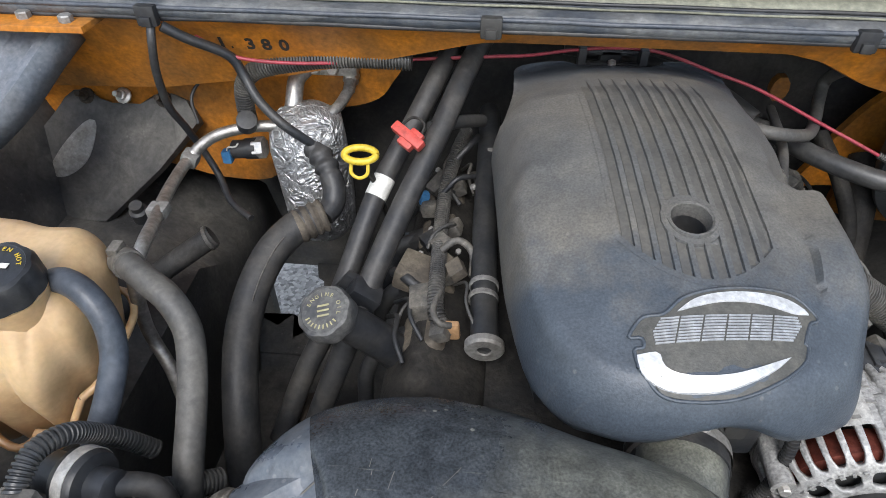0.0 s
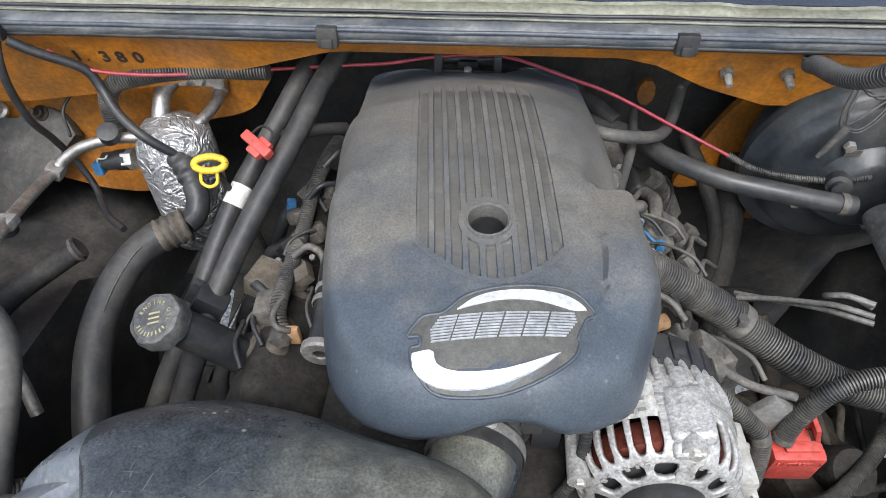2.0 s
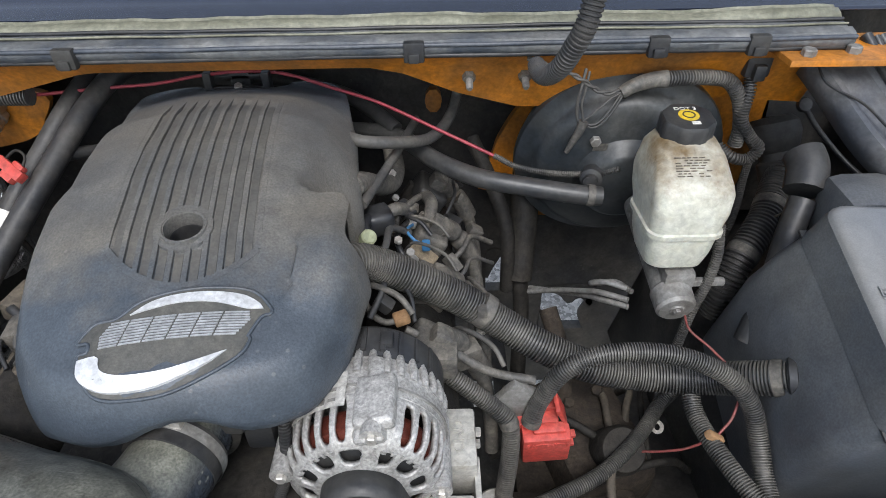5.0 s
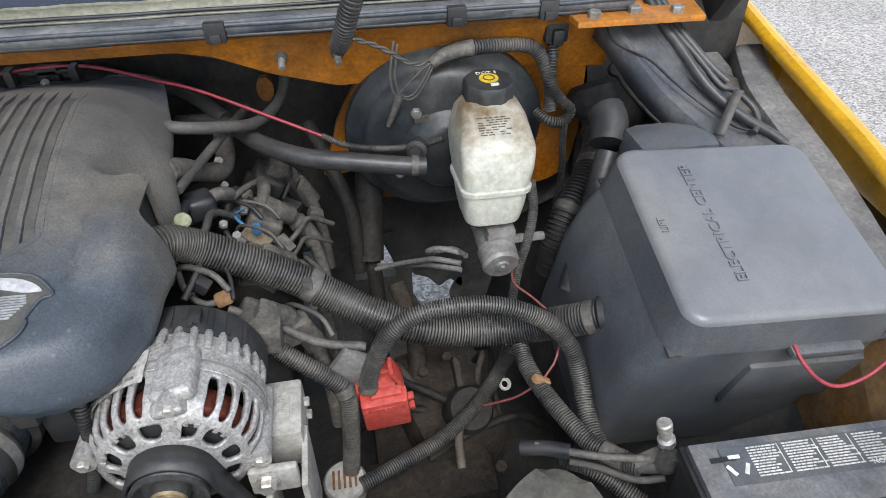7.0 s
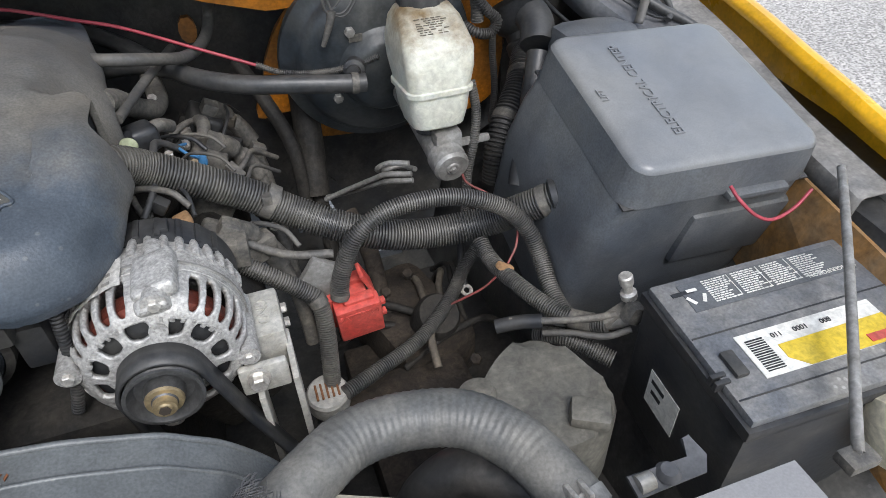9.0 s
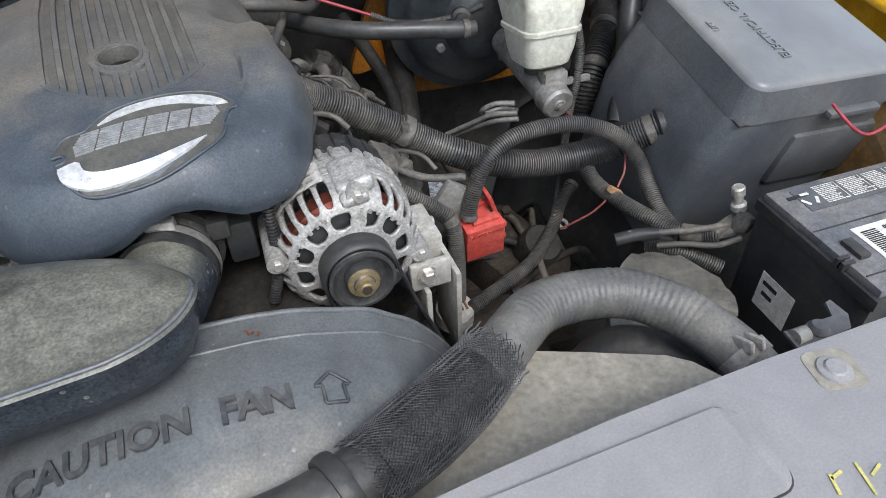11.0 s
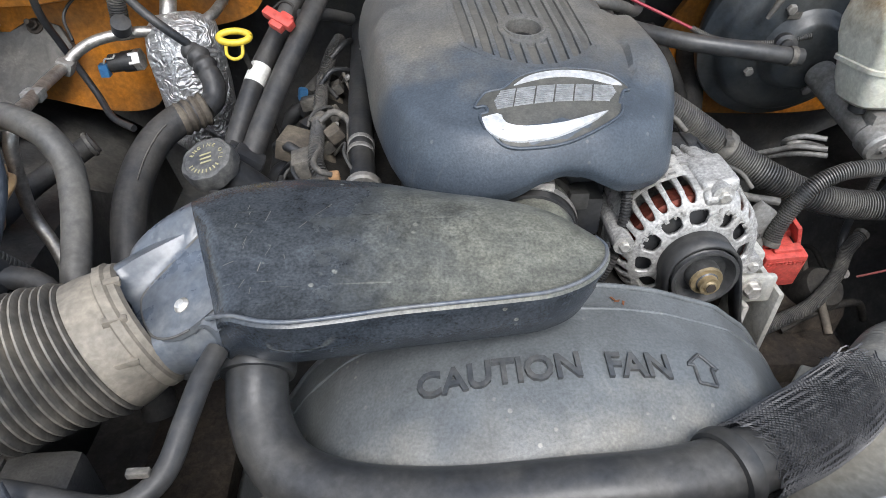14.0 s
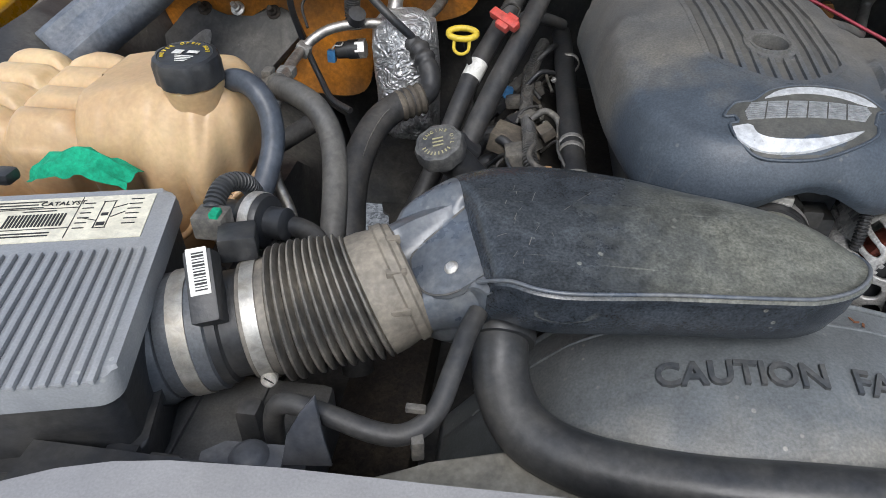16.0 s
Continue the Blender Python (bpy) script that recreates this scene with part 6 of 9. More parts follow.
loom("grey corrugated loom arching into the red terminal cover", [(0.551, 0.445, 0.835), (0.560, 0.452, 0.870), (0.585, 0.459, 0.915), (0.625, 0.463, 0.938), (0.68, 0.462, 0.943), (0.73, 0.455, 0.937), (0.775, 0.443, 0.917), (0.803, 0.428, 0.886), (0.813, 0.405, 0.852), (0.812, 0.370, 0.828), (0.815, 0.335, 0.815), (0.83, 0.31, 0.81)], 0.0116, 0.0033, 0.0014, cuff=((0.0, 0.02), (0.97, 1.0)))
loom("grey corrugated loom dropping towards the battery cable", [(0.755, 0.475, 0.85), (0.757, 0.45, 0.838), (0.765, 0.415, 0.833), (0.782, 0.365, 0.830), (0.803, 0.325, 0.825), (0.825, 0.300, 0.828), (0.842, 0.28, 0.836)], 0.0115, 0.0033, 0.0014, cuff=((0.80, 0.92),))
loom("dusty corrugated loom low beside the steering gear", [(0.79, 0.56, 0.76), (0.755, 0.535, 0.745), (0.725, 0.500, 0.737), (0.685, 0.462, 0.730), (0.64, 0.430, 0.728), (0.585, 0.405, 0.728), (0.53, 0.38, 0.73)], 0.0105, 0.0033, 0.0014, cuff=((0.0, 0.03),))
loom("dusty corrugated loom between alternator and red cover", [(0.40, 0.50, 0.93), (0.43, 0.480, 0.915), (0.475, 0.460, 0.885), (0.505, 0.450, 0.862), (0.524, 0.440, 0.84), (0.525, 0.425, 0.80), (0.520, 0.41, 0.75), (0.515, 0.40, 0.70)], 0.0115, 0.0033, 0.0014, cuff=((0.50, 0.545),))
loom("corrugated loom along the orange cowl", [(-0.366, 0.792, 1.005), (-0.368, 0.797, 1.035), (-0.364, 0.797, 1.068), (-0.348, 0.796, 1.090), (-0.318, 0.796, 1.102), (-0.250, 0.798, 1.114), (-0.188, 0.800, 1.117), (-0.120, 0.802, 1.116)], 0.0135, 0.0042, 0.0013)
loom("corrugated loom arching over the brake booster", [(0.744, 0.757, 1.143), (0.776, 0.762, 1.142), (0.808, 0.768, 1.139), (0.836, 0.772, 1.132), (0.854, 0.771, 1.113), (0.864, 0.769, 1.090), (0.871, 0.768, 1.060), (0.872, 0.770, 1.035)], 0.0105, 0.0042, 0.0009)
tagged(tube("taped_sleeve", [(0.688, 0.752, 1.127), (0.700, 0.754, 1.134), (0.714, 0.756, 1.139), (0.730, 0.757, 1.142), (0.747, 0.757, 1.143)], lambda t: 0.0085 + 0.0035 * t, CLIPGREY, seg=16), "grey taped sleeve where the wires enter the loom", "cable sleeve")
loom("corrugated loom below the fluid reservoir", [(0.793, 0.60, 1.02), (0.797, 0.59, 0.98), (0.790, 0.58, 0.94), (0.778, 0.572, 0.90), (0.77, 0.565, 0.85), (0.765, 0.56, 0.80)], 0.0068, 0.0034, 0.001)
loom("short corrugated loom end near the battery", [(0.845, 0.262, 0.79), (0.825, 0.285, 0.795), (0.80, 0.31, 0.80), (0.775, 0.335, 0.79)], 0.011, 0.0033, 0.0014)
loom("black corrugated hose rising to the raised hood", [(0.572, 0.752, 1.168), (0.567, 0.718, 1.180), (0.564, 0.670, 1.192), (0.565, 0.630, 1.208), (0.570, 0.595, 1.232), (0.577, 0.578, 1.258), (0.588, 0.572, 1.295), (0.605, 0.60, 1.38), (0.62, 0.68, 1.50), (0.62, 0.77, 1.60)], 0.0112, 0.0045, 0.0008, RUBBER_DARK, name="hood_hose", cat="hose")


# ---- electrical centre ----
ec = thing("electrical_center", (0.98, 0.41, 0.75), "black plastic electrical centre box with a smooth grey lid", "fuse box")
EX, EY = Vector((0.238, 0.009, -0.008)).normalized(), Vector((0.018, 0.243, 0.059)).normalized()
eo = Vector((1.000, 0.430, 1.048))
emx = frame_m(eo, EX, EY) @ Matrix.Rotation(radians(-4), 4, 'Z')


def ec_sec(w, d, r, z, dx=0.0, dy=0.0):
    return [tuple(emx @ Vector((x + dx, y + dy, z))) for x, y in rrect(w, d, r, 6)]


# one plastic: lit top in the lighter colour, shaded sides in the darker one
lid = loft("lid", [ec_sec(0.250, 0.252, 0.023, -0.0085), ec_sec(0.2475, 0.2495, 0.0225, -0.0050), ec_sec(0.243, 0.245, 0.022, -0.0022), ec_sec(0.232, 0.234, 0.018, 0.0), ec_sec(0.10, 0.10, 0.01, 0.0008)], LID, ec, "grey top with its lit tone in the colour", True, 60)
loft("shaded_lid_skirt", [ec_sec(0.262, 0.262, 0.026, -0.052, -0.003, -0.004), ec_sec(0.258, 0.259, 0.025, -0.036, -0.002, -0.003), ec_sec(0.254, 0.256, 0.024, -0.018), ec_sec(0.2505, 0.2525, 0.023, -0.0086)], BOX, ec, "", True, 60)
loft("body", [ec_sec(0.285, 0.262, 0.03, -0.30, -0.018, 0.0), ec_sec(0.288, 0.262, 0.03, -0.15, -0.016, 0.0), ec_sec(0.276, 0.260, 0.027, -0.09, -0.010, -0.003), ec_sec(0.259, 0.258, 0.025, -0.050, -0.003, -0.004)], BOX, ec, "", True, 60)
rbox("lid_shadow_gap", emx @ Vector((-0.003, -0.004, -0.0525)), (0.256, 0.2585, 0.003), BLACK, ec, 0.001, emx.to_3x3().to_4x4())
rbox("latch_ledge", emx @ Vector((0.045, -0.138, -0.052)), (0.085, 0.016, 0.011), BOX, ec, 0.005, emx.to_3x3().to_4x4())
rbox("front_step", emx @ Vector((0.05, -0.130, -0.13)), (0.15, 0.02, 0.09), BOX, ec, 0.008, emx.to_3x3().to_4x4())
lettering("raised_letters", "ELECTRICAL CENTER", 0.0182, 0.002, emx @ Matrix.Translation((-0.049, 0.005, 0.0017)) @ Matrix.Rotation(radians(91), 4, 'Z'), LID, ec)
lettering("raised_letters", "LIFT", 0.012, 0.0016, emx @ Matrix.Translation((-0.108, -0.0004, 0.0017)) @ Matrix.Rotation(radians(91), 4, 'Z'), LID, ec)
turned("cable_port", [(0.021, 0), (0.0245, 0.002), (0.0245, 0.010), (0.021, 0.012)], (0.842, 0.442, 0.917), (0.8, -0.3, 0.3), BLACK, ec)
tagged(tube("red_wire", [(0.988, 0.300, 0.985), (0.990, 0.284, 0.976), (1.008, 0.272, 0.958), (1.032, 0.268, 0.948), (1.062, 0.270, 0.955), (1.085, 0.275, 0.972)], 0.0022, RED_WIRE, seg=8), "loose red wire hanging from the electrical box lid", "wire")


# ---- battery ----
bat = thing("car_battery", (0.99, 0.15, 0.72), "black lead-acid car battery with white and yellow label", "battery")
bm_ = frame_m((0.990, 0.1545, 0.916), (0.997, -0.055, 0.03), (0.10, 0.99, 0.04))
br3 = bm_.to_3x3().to_4x4()
rbox("case", bm_ @ Vector((0, 0, -0.115)), (0.268, 0.180, 0.19), BLACK, bat, 0.006, br3)
rbox("top_rim", bm_ @ Vector((0, 0, -0.018)), (0.276, 0.188, 0.016), BLACK, bat, 0.003, br3)
lidb = rbox("top_lid", bm_ @ Vector((0, 0, -0.006)), (0.266, 0.178, 0.012), BATTERY_TOP, bat, 0.003, br3)
for y in (-0.066, 0.010):
    rbox("lid_seam", bm_ @ Vector((0, y, 0.0002)), (0.262, 0.0016, 0.0012), BLACK, bat, 0, br3)
rbox("vent_bar", bm_ @ Vector((-0.112, -0.030, 0.003)), (0.014, 0.03, 0.006), BLACK, bat, 0.002, br3)
rbox("slot", bm_ @ Vector((-0.105, 0.068, 0.0006)), (0.026, 0.005, 0.0012), BLACK, bat, 0, br3)
lb = rbox("maker_label", bm_ @ Vector((-0.012, -0.027, 0.0007)), (0.160, 0.052, 0.001), WHITE, bat, 0, br3, "white and yellow printed label")
prism("yellow_band", [(-0.03, -0.026), (0.063, -0.026), (0.08, -0.01), (0.08, 0.006), (-0.045, 0.004), (-0.045, -0.012)], 0.0012, 0.0020, YEL_PLASTIC, lb, bm_ @ Matrix.Translation((-0.012, -0.027, 0)))
rbox("brand_block", bm_ @ Vector((0.048, -0.045, 0.0024)), (0.034, 0.009, 0.0008), RED, lb, 0, br3)
for i in range(14):
    rbox("barcode_bar", bm_ @ Vector((-0.076, -0.047 + i * 0.0028, 0.0018)), (0.020, (0.0011, 0.0017)[i % 2], 0.0006), INK, lb, 0, br3)
for x, s in ((-0.050, "110"), (-0.022, "1000"), (0.008, "800")):
    lettering("printed_number", s, 0.0085, 0.0006, bm_ @ Matrix.Translation((x, -0.011, 0.0018)) @ Matrix.Rotation(math.pi, 4, 'Z'), INK, lb)
wp = rbox("warning_panel", bm_ @ Vector((-0.006, 0.060, 0.0005)), (0.20, 0.040, 0.0008), BOX, bat, 0, br3)
lettering("printed_word", "DANGER/POISON", 0.0075, 0.0005, bm_ @ Matrix.Translation((0.066, 0.046, 0.0014)) @ Matrix.Rotation(math.pi, 4, 'Z'), WHITE, wp)
rng = random.Random(5)
for c in range(4):
    for r in range(11):
        x, x1 = -0.066 + c * 0.037, -0.066 + c * 0.037 + rng.uniform(0.020, 0.033)
        while x < x1:
            w = rng.uniform(0.002, 0.006)
            rbox("print_bar", bm_ @ Vector((x + w / 2 - 0.012, 0.0465 + r * 0.0030, 0.0015)), (w, 0.0014, 0.0005), WHITE, wp, 0, br3)
            x += w + 0.0011
for c in range(3):
    rbox("column_rule", bm_ @ Vector((-0.046 + c * 0.037, 0.062, 0.0015)), (0.0008, 0.032, 0.0005), WHITE, wp, 0, br3)
for i in range(3):
    a = radians(90 + 120 * i)
    rbox("recycle_mark", bm_ @ Vector((-0.094 + 0.009 * math.cos(a), 0.060 + 0.009 * math.sin(a), 0.0012)), (0.012, 0.004, 0.0005), WHITE, wp, 0, br3 @ Matrix.Rotation(a + math.pi / 2, 4, 'Z'))
slb = rbox("side_label", bm_ @ Vector((-0.1345, 0.020, -0.122)), (0.001, 0.056, 0.056), WHITE, bat, 0, br3, "small pale test label")
for v, w in ((-0.108, 0.024), (-0.124, 0.018)):
    rbox("print_bar", bm_ @ Vector((-0.1354, 0.030, v)), (0.0006, w, 0.006), INK, slb, 0, br3)
for y in (-0.036, -0.044):
    rbox("lid_clip", bm_ @ Vector((-0.134, y, -0.003)), (0.016, 0.005, 0.012), BLACK, bat, 0.001, br3)
st = turned("terminal_stud", [(0.010, 0), (0.010, 0.008), (0.006, 0.010), (0.006, 0.022), (0.0085, 0.023), (0.0085, 0.034), (0.007, 0.036), (0, 0.036)], (0.868, 0.285, 0.868), (-0.25, 0.1, 0.95), STEEL, bat, "brass side terminal bolt", seg=12)
tray = thing("battery_tray", (0.78, 0.22, 0.7), "stained grey plastic reservoir housing beside the battery", "housing")
prism("housing", [tuple(p) for p in spline([(0.63, 0.20), (0.68, 0.275), (0.74, 0.315), (0.78, 0.30), (0.80, 0.245), (0.81, 0.20), (0.77, 0.165), (0.70, 0.160), (0.64, 0.170)], 0.012, True)[:-1]], 0.70, 0.815, HOUSING, tray, None, 0.02)
rbox("boss", (0.765, 0.185, 0.82), (0.045, 0.035, 0.02), HOUSING, tray, 0.008, Matrix.Rotation(radians(-30), 4, 'Z'))
turned("drain", [(0, 0.022), (0.02, 0.02), (0.026, 0.0)], (0.665, 0.255, 0.80), (-0.2, 0.2, 1), HOUSING, tray)
rod = thing("prop_rod", (0.97, 0.06, 0.93), "thin grey steel hood prop rod in its bracket", "prop rod")
tube("rod", [(0.895, 0.010, 0.930), (0.902, 0.019, 0.932), (1.000, 0.132, 0.958), (1.086, 0.232, 0.978), (1.13, 0.283, 0.985)], 0.0050, GREY_METAL, rod, seg=12)
rbox("clip", (0.893, 0.008, 0.926), (0.03, 0.02, 0.012), CLIPGREY, rod, 0.003)
lamp = thing("headlamp_housing", (1.02, 0.04, 0.85), "ivory plastic back of a headlamp with dark cap", "headlamp housing")
turned("back_shell", [(0.05, -0.05), (0.05, 0.0), (0.042, 0.02), (0, 0.025)], (1.03, 0.045, 0.885), (-0.1, 0.5, 0.85), OFFWHITE, lamp)
turned("cap", [(0, 0.012), (0.035, 0.010), (0.04, 0.004), (0.04, -0.004), (0.03, -0.01)], (1.06, 0.055, 0.945), (-0.3, 0.2, 0.9), BLACK, lamp)


# ---- brake booster and reservoir ----
bst = thing("brake_booster", (0.71, 0.80, 0.85), "large round dusty black brake booster", "brake booster")
turned("drum", [(0.0, -0.034), (0.052, -0.033), (0.060, -0.028), (0.066, -0.014), (0.072, -0.008), (0.100, -0.004), (0.118, 0.002), (0.126, 0.008), (0.130, 0.020), (0.135, 0.027), (0.146, 0.031), (0.155, 0.034), (0.157, 0.042), (0.155, 0.05), (0.148, 0.052), (0.145, 0.075), (0.12, 0.12), (0, 0.13)], (0.715, 0.775, 0.985), (0.03, 0.985, 0.17), BOOSTER, bst, seg=64)
turned("valve", [(0.016, 0), (0.016, 0.018), (0.010, 0.02), (0.010, 0.03), (0, 0.03)], (0.665, 0.745, 1.005), (-0.3, -0.9, 0.1), BLACK, bst)
mc = thing("master_cylinder", (0.745, 0.64, 0.9), "grey cast aluminium brake master cylinder", "master cylinder")
turned("cylinder", [(0, -0.002), (0.008, -0.002), (0.010, 0.0), (0.022, 0.0), (0.026, 0.004), (0.027, 0.03), (0.024, 0.034), (0.024, 0.19)], (0.7485, 0.556, 0.916), (-0.03, 0.985, 0.20), GREY_METAL, mc)
hexbolt("end_plug", (0.7485, 0.555, 0.916), (0.03, -0.985, -0.2), 0.005, GREY_METAL, mc)
rbox("port_block", (0.752, 0.59, 0.945), (0.04, 0.03, 0.03), GREY_METAL, mc, 0.006)
rbox("port_stub", (0.79, 0.585, 0.938), (0.05, 0.010, 0.010), GREY_METAL, mc, 0.003)
rsv = thing("brake_fluid_reservoir", (0.745, 0.63, 0.95), "stained milky white brake fluid reservoir with black cap", "fluid reservoir")


def rsec(cx, cy, z, w, d, r):
    return [(cx + x, cy + y, z + (y) * -0.10) for x, y in rrect(w, d, r, 6)]


loft("tank_shell", [rsec(0.742, 0.615, 0.962, 0.060, 0.060, 0.018), rsec(0.742, 0.615, 0.968, 0.074, 0.078, 0.020), rsec(0.742, 0.618, 0.990, 0.082, 0.094, 0.020), rsec(0.743, 0.622, 1.014, 0.086, 0.100, 0.018), rsec(0.743, 0.622, 1.0155, 0.094, 0.108, 0.020), rsec(0.743, 0.622, 1.0215, 0.094, 0.108, 0.020), rsec(0.743, 0.622, 1.023, 0.088, 0.102, 0.018),
                rsec(0.744, 0.628, 1.048, 0.094, 0.114, 0.015), rsec(0.745, 0.634, 1.070, 0.096, 0.114, 0.014), rsec(0.745, 0.637, 1.078, 0.094, 0.108, 0.014), rsec(0.747, 0.656, 1.100, 0.084, 0.080, 0.016), rsec(0.748, 0.665, 1.110, 0.072, 0.062, 0.022), rsec(0.748, 0.668, 1.114, 0.056, 0.054, 0.025)], RESV, rsv, "", True, 32)
V, F = lathe([(0.029, 0.0), (0.0335, 0.001), (0.0335, 0.020), (0.031, 0.024), (0.012, 0.025), (0, 0.025)], (0.748, 0.668, 1.112), (0, -0.06, 1), 48)
for i, v in enumerate(V):
    if i < 48 * 4:
        k = 1 - 0.05 * (math.cos((i % 48) / 48 * 2 * math.pi * 8) > 0.2)
        V[i] = np.array((0.748, 0.668, v[2])) * (1 - k) + np.array(v) * k
capb = link_mesh("cap", V, F, BLACK, rsv, "black ridged cap")
turned("dark_ring", [(0.0062, 0.0012), (0.0062, 0.0018), (0.0078, 0.0018), (0.0078, 0.0012)], (0.748, 0.667, 1.1366), (0, -0.06, 1), BLACK, capb)
turned("yellow_disc", [(0, 0.0013), (0.0125, 0.0012), (0.0125, 0.0)], (0.748, 0.667, 1.1366), (0, -0.06, 1), YEL_PLASTIC, capb)
lettering("printed_word", "DOT 3", 0.0095, 0.0006, frame_m((0.748, 0.683, 1.1376), (-1, 0, 0), (0, -1, -0.06)) @ Matrix.Rotation(math.pi, 4, 'Z'), WHITE, capb)
rbox("symbol", (0.752, 0.650, 1.1360), (0.010, 0.006, 0.0012), WHITE, capb, 0)
rp = random.Random(8)
for i in range(8):
    # faded printing on the sloping shoulder
    t = 0.42 + 0.080 * i
    y, z = 0.583 + 0.036 * t, 1.0840 + 0.0235 * t
    x = 0.722 + rp.uniform(0, 0.005)
    while x < 0.760:
        w = rp.uniform(0.003, 0.009)
        if rp.random() < 0.85:
            rbox("print_bar", (x + w / 2, y, z), (w, 0.0011, 0.0006), BROWNISH, rsv, 0, Matrix.Rotation(radians(33), 4, 'X'))
        x += w + 0.002
for pts in ([(0.70, 0.61, 0.905), (0.675, 0.63, 0.90), (0.66, 0.645, 0.885), (0.672, 0.66, 0.87), (0.70, 0.66, 0.872), (0.715, 0.63, 0.88)], [(0.70, 0.60, 0.893), (0.668, 0.625, 0.885), (0.652, 0.65, 0.865), (0.62, 0.69, 0.83), (0.585, 0.72, 0.80)], [(0.70, 0.595, 0.885), (0.672, 0.62, 0.875), (0.655, 0.655, 0.852), (0.625, 0.70, 0.818), (0.59, 0.74, 0.79)]):
    tagged(tube("brake_line", pts, 0.0042, GREY_METAL, seg=10), "bent grey steel brake line under the master cylinder", "brake line", "brake lines")


# ---- hoses on the driver's side ----
def hose(label, pts, r, material=RUBBER, name="hose", cat="hose", group="", **kw):
    return tagged(tube(name, pts, r, material, **kw), label, cat, group)


vh = thing("vacuum_hose", (0.30, 0.90, 1.0), "black rubber vacuum hose clamped to the brake booster", "hose")
tube("hose", [(0.30, 0.90, 1.00), (0.36, 0.87, 1.01), (0.40, 0.835, 1.012), (0.44, 0.775, 1.015), (0.50, 0.728, 1.014), (0.57, 0.708, 1.010), (0.63, 0.698, 1.004), (0.668, 0.696, 1.0)], 0.0135, RUBBER, vh)
hose("thin grey rubber hose beside the engine cover", [(0.325, 0.74, 1.075), (0.345, 0.725, 1.077), (0.39, 0.745, 1.063), (0.43, 0.795, 1.04), (0.455, 0.845, 1.036), (0.470, 0.885, 1.045), (0.478, 0.90, 1.07), (0.485, 0.84, 1.12), (0.487, 0.79, 1.143)], 0.0085, RUBBER_GREY)
hose("thin black hose along the firewall", [(0.10, 0.97, 1.07), (0.20, 0.96, 1.06), (0.29, 0.93, 1.05), (0.34, 0.90, 1.035), (0.38, 0.86, 1.02)], 0.012)
hose("red wire stretched across the engine", [(-0.40, 0.765, 1.155), (-0.355, 0.767, 1.128), (-0.28, 0.775, 1.118), (-0.19, 0.80, 1.112), (-0.11, 0.825, 1.108), (-0.02, 0.835, 1.111), (0.04, 0.843, 1.112), (0.10, 0.848, 1.120), (0.16, 0.852, 1.124), (0.22, 0.856, 1.118), (0.30, 0.845, 1.096), (0.36, 0.832, 1.080), (0.45, 0.807, 1.045), (0.528, 0.783, 1.015)], 0.0026, RED_WIRE, name="red_wire", cat="wire", seg=8)
loom("thin corrugated sleeve over the end of the red wire", [(0.526, 0.784, 1.016), (0.56, 0.770, 1.004), (0.61, 0.757, 1.0), (0.66, 0.745, 1.006), (0.70, 0.735, 1.02)], 0.005, 0.003, 0.0008, seg=10)

# second hose below the radiator hose, and the steel bracket at the battery's foot
hose("lower black radiator hose beneath the upper one", [(0.560, 0.16, 0.79), (0.580, 0.165, 0.815), (0.612, 0.160, 0.835), (0.645, 0.130, 0.842), (0.668, 0.098, 0.842), (0.684, 0.062, 0.836), (0.69, 0.03, 0.81)], 0.0270, RUBBER_DARK, name="radiator_hose", cat="radiator hose", seg=22)
bkb = thing("battery_bracket", (0.75, 0.05, 0.9), "folded dark steel bracket with a bolt beside the battery", "bracket")
bk_ = frame_m((0.716, 0.056, 0.912), (1, 0.03, 0.0), (0, 1, 0.25))
prism("foot_plate", [(0.0, -0.010), (0.066, -0.011), (0.075, 0.002), (0.070, 0.022), (0.062, 0.021), (0.058, 0.005), (0.0, 0.010)], -0.0015, 0.0015, HINGE, bkb, bk_, 0.001)
turned("bolt_head", [(0, 0.007), (0.007, 0.006), (0.009, 0.003), (0.011, 0.0)], bk_ @ Vector((0.034, 0.0, 0.0015)), (0, 0, 1), HINGE, bkb, seg=18)
V, F = sweep([bk_ @ Vector((0.004, 0, 0.002)), bk_ @ Vector((0.018, 0, 0.002))], 0.008, 18)
link_mesh("worm_clamp", V, F, CLAMP, bkb, "dusty slotted clamp band")
# battery cable end and its torn cover
cb = thing("battery_cable", (0.85, 0.28, 0.84), "grey battery cable end bolted to the side terminal", "cable")
tube("cable", [(0.815, 0.307, 0.828), (0.84, 0.285, 0.834), (0.858, 0.275, 0.842), (0.866, 0.272, 0.852)], 0.0085, CLIPGREY, cb, seg=14)
rbox("lug", (0.866, 0.270, 0.856), (0.022, 0.020, 0.026), CLIPGREY, cb, 0.006, Matrix.Rotation(radians(25), 4, 'Y'))
tube("thin_cable", [(0.775, 0.315, 0.812), (0.80, 0.298, 0.820), (0.835, 0.272, 0.826), (0.862, 0.262, 0.838)], 0.0042, RUBBER_GREY, cb, seg=10)

# on the booster: clamp, studs, label, hanging wires and the loom beside it
turned("hose_clamp_ring", [(0.0137, -0.005), (0.0150, -0.005), (0.0150, 0.005), (0.0137, 0.005)], (0.652, 0.6965, 1.002), (1, -0.05, -0.1), CLIPGREY, vh)
rbox("paper_label", (0.672, 0.752, 1.045), (0.020, 0.001, 0.012), CLIPGREY, bst, 0, Matrix.Rotation(radians(12), 4, 'X'))
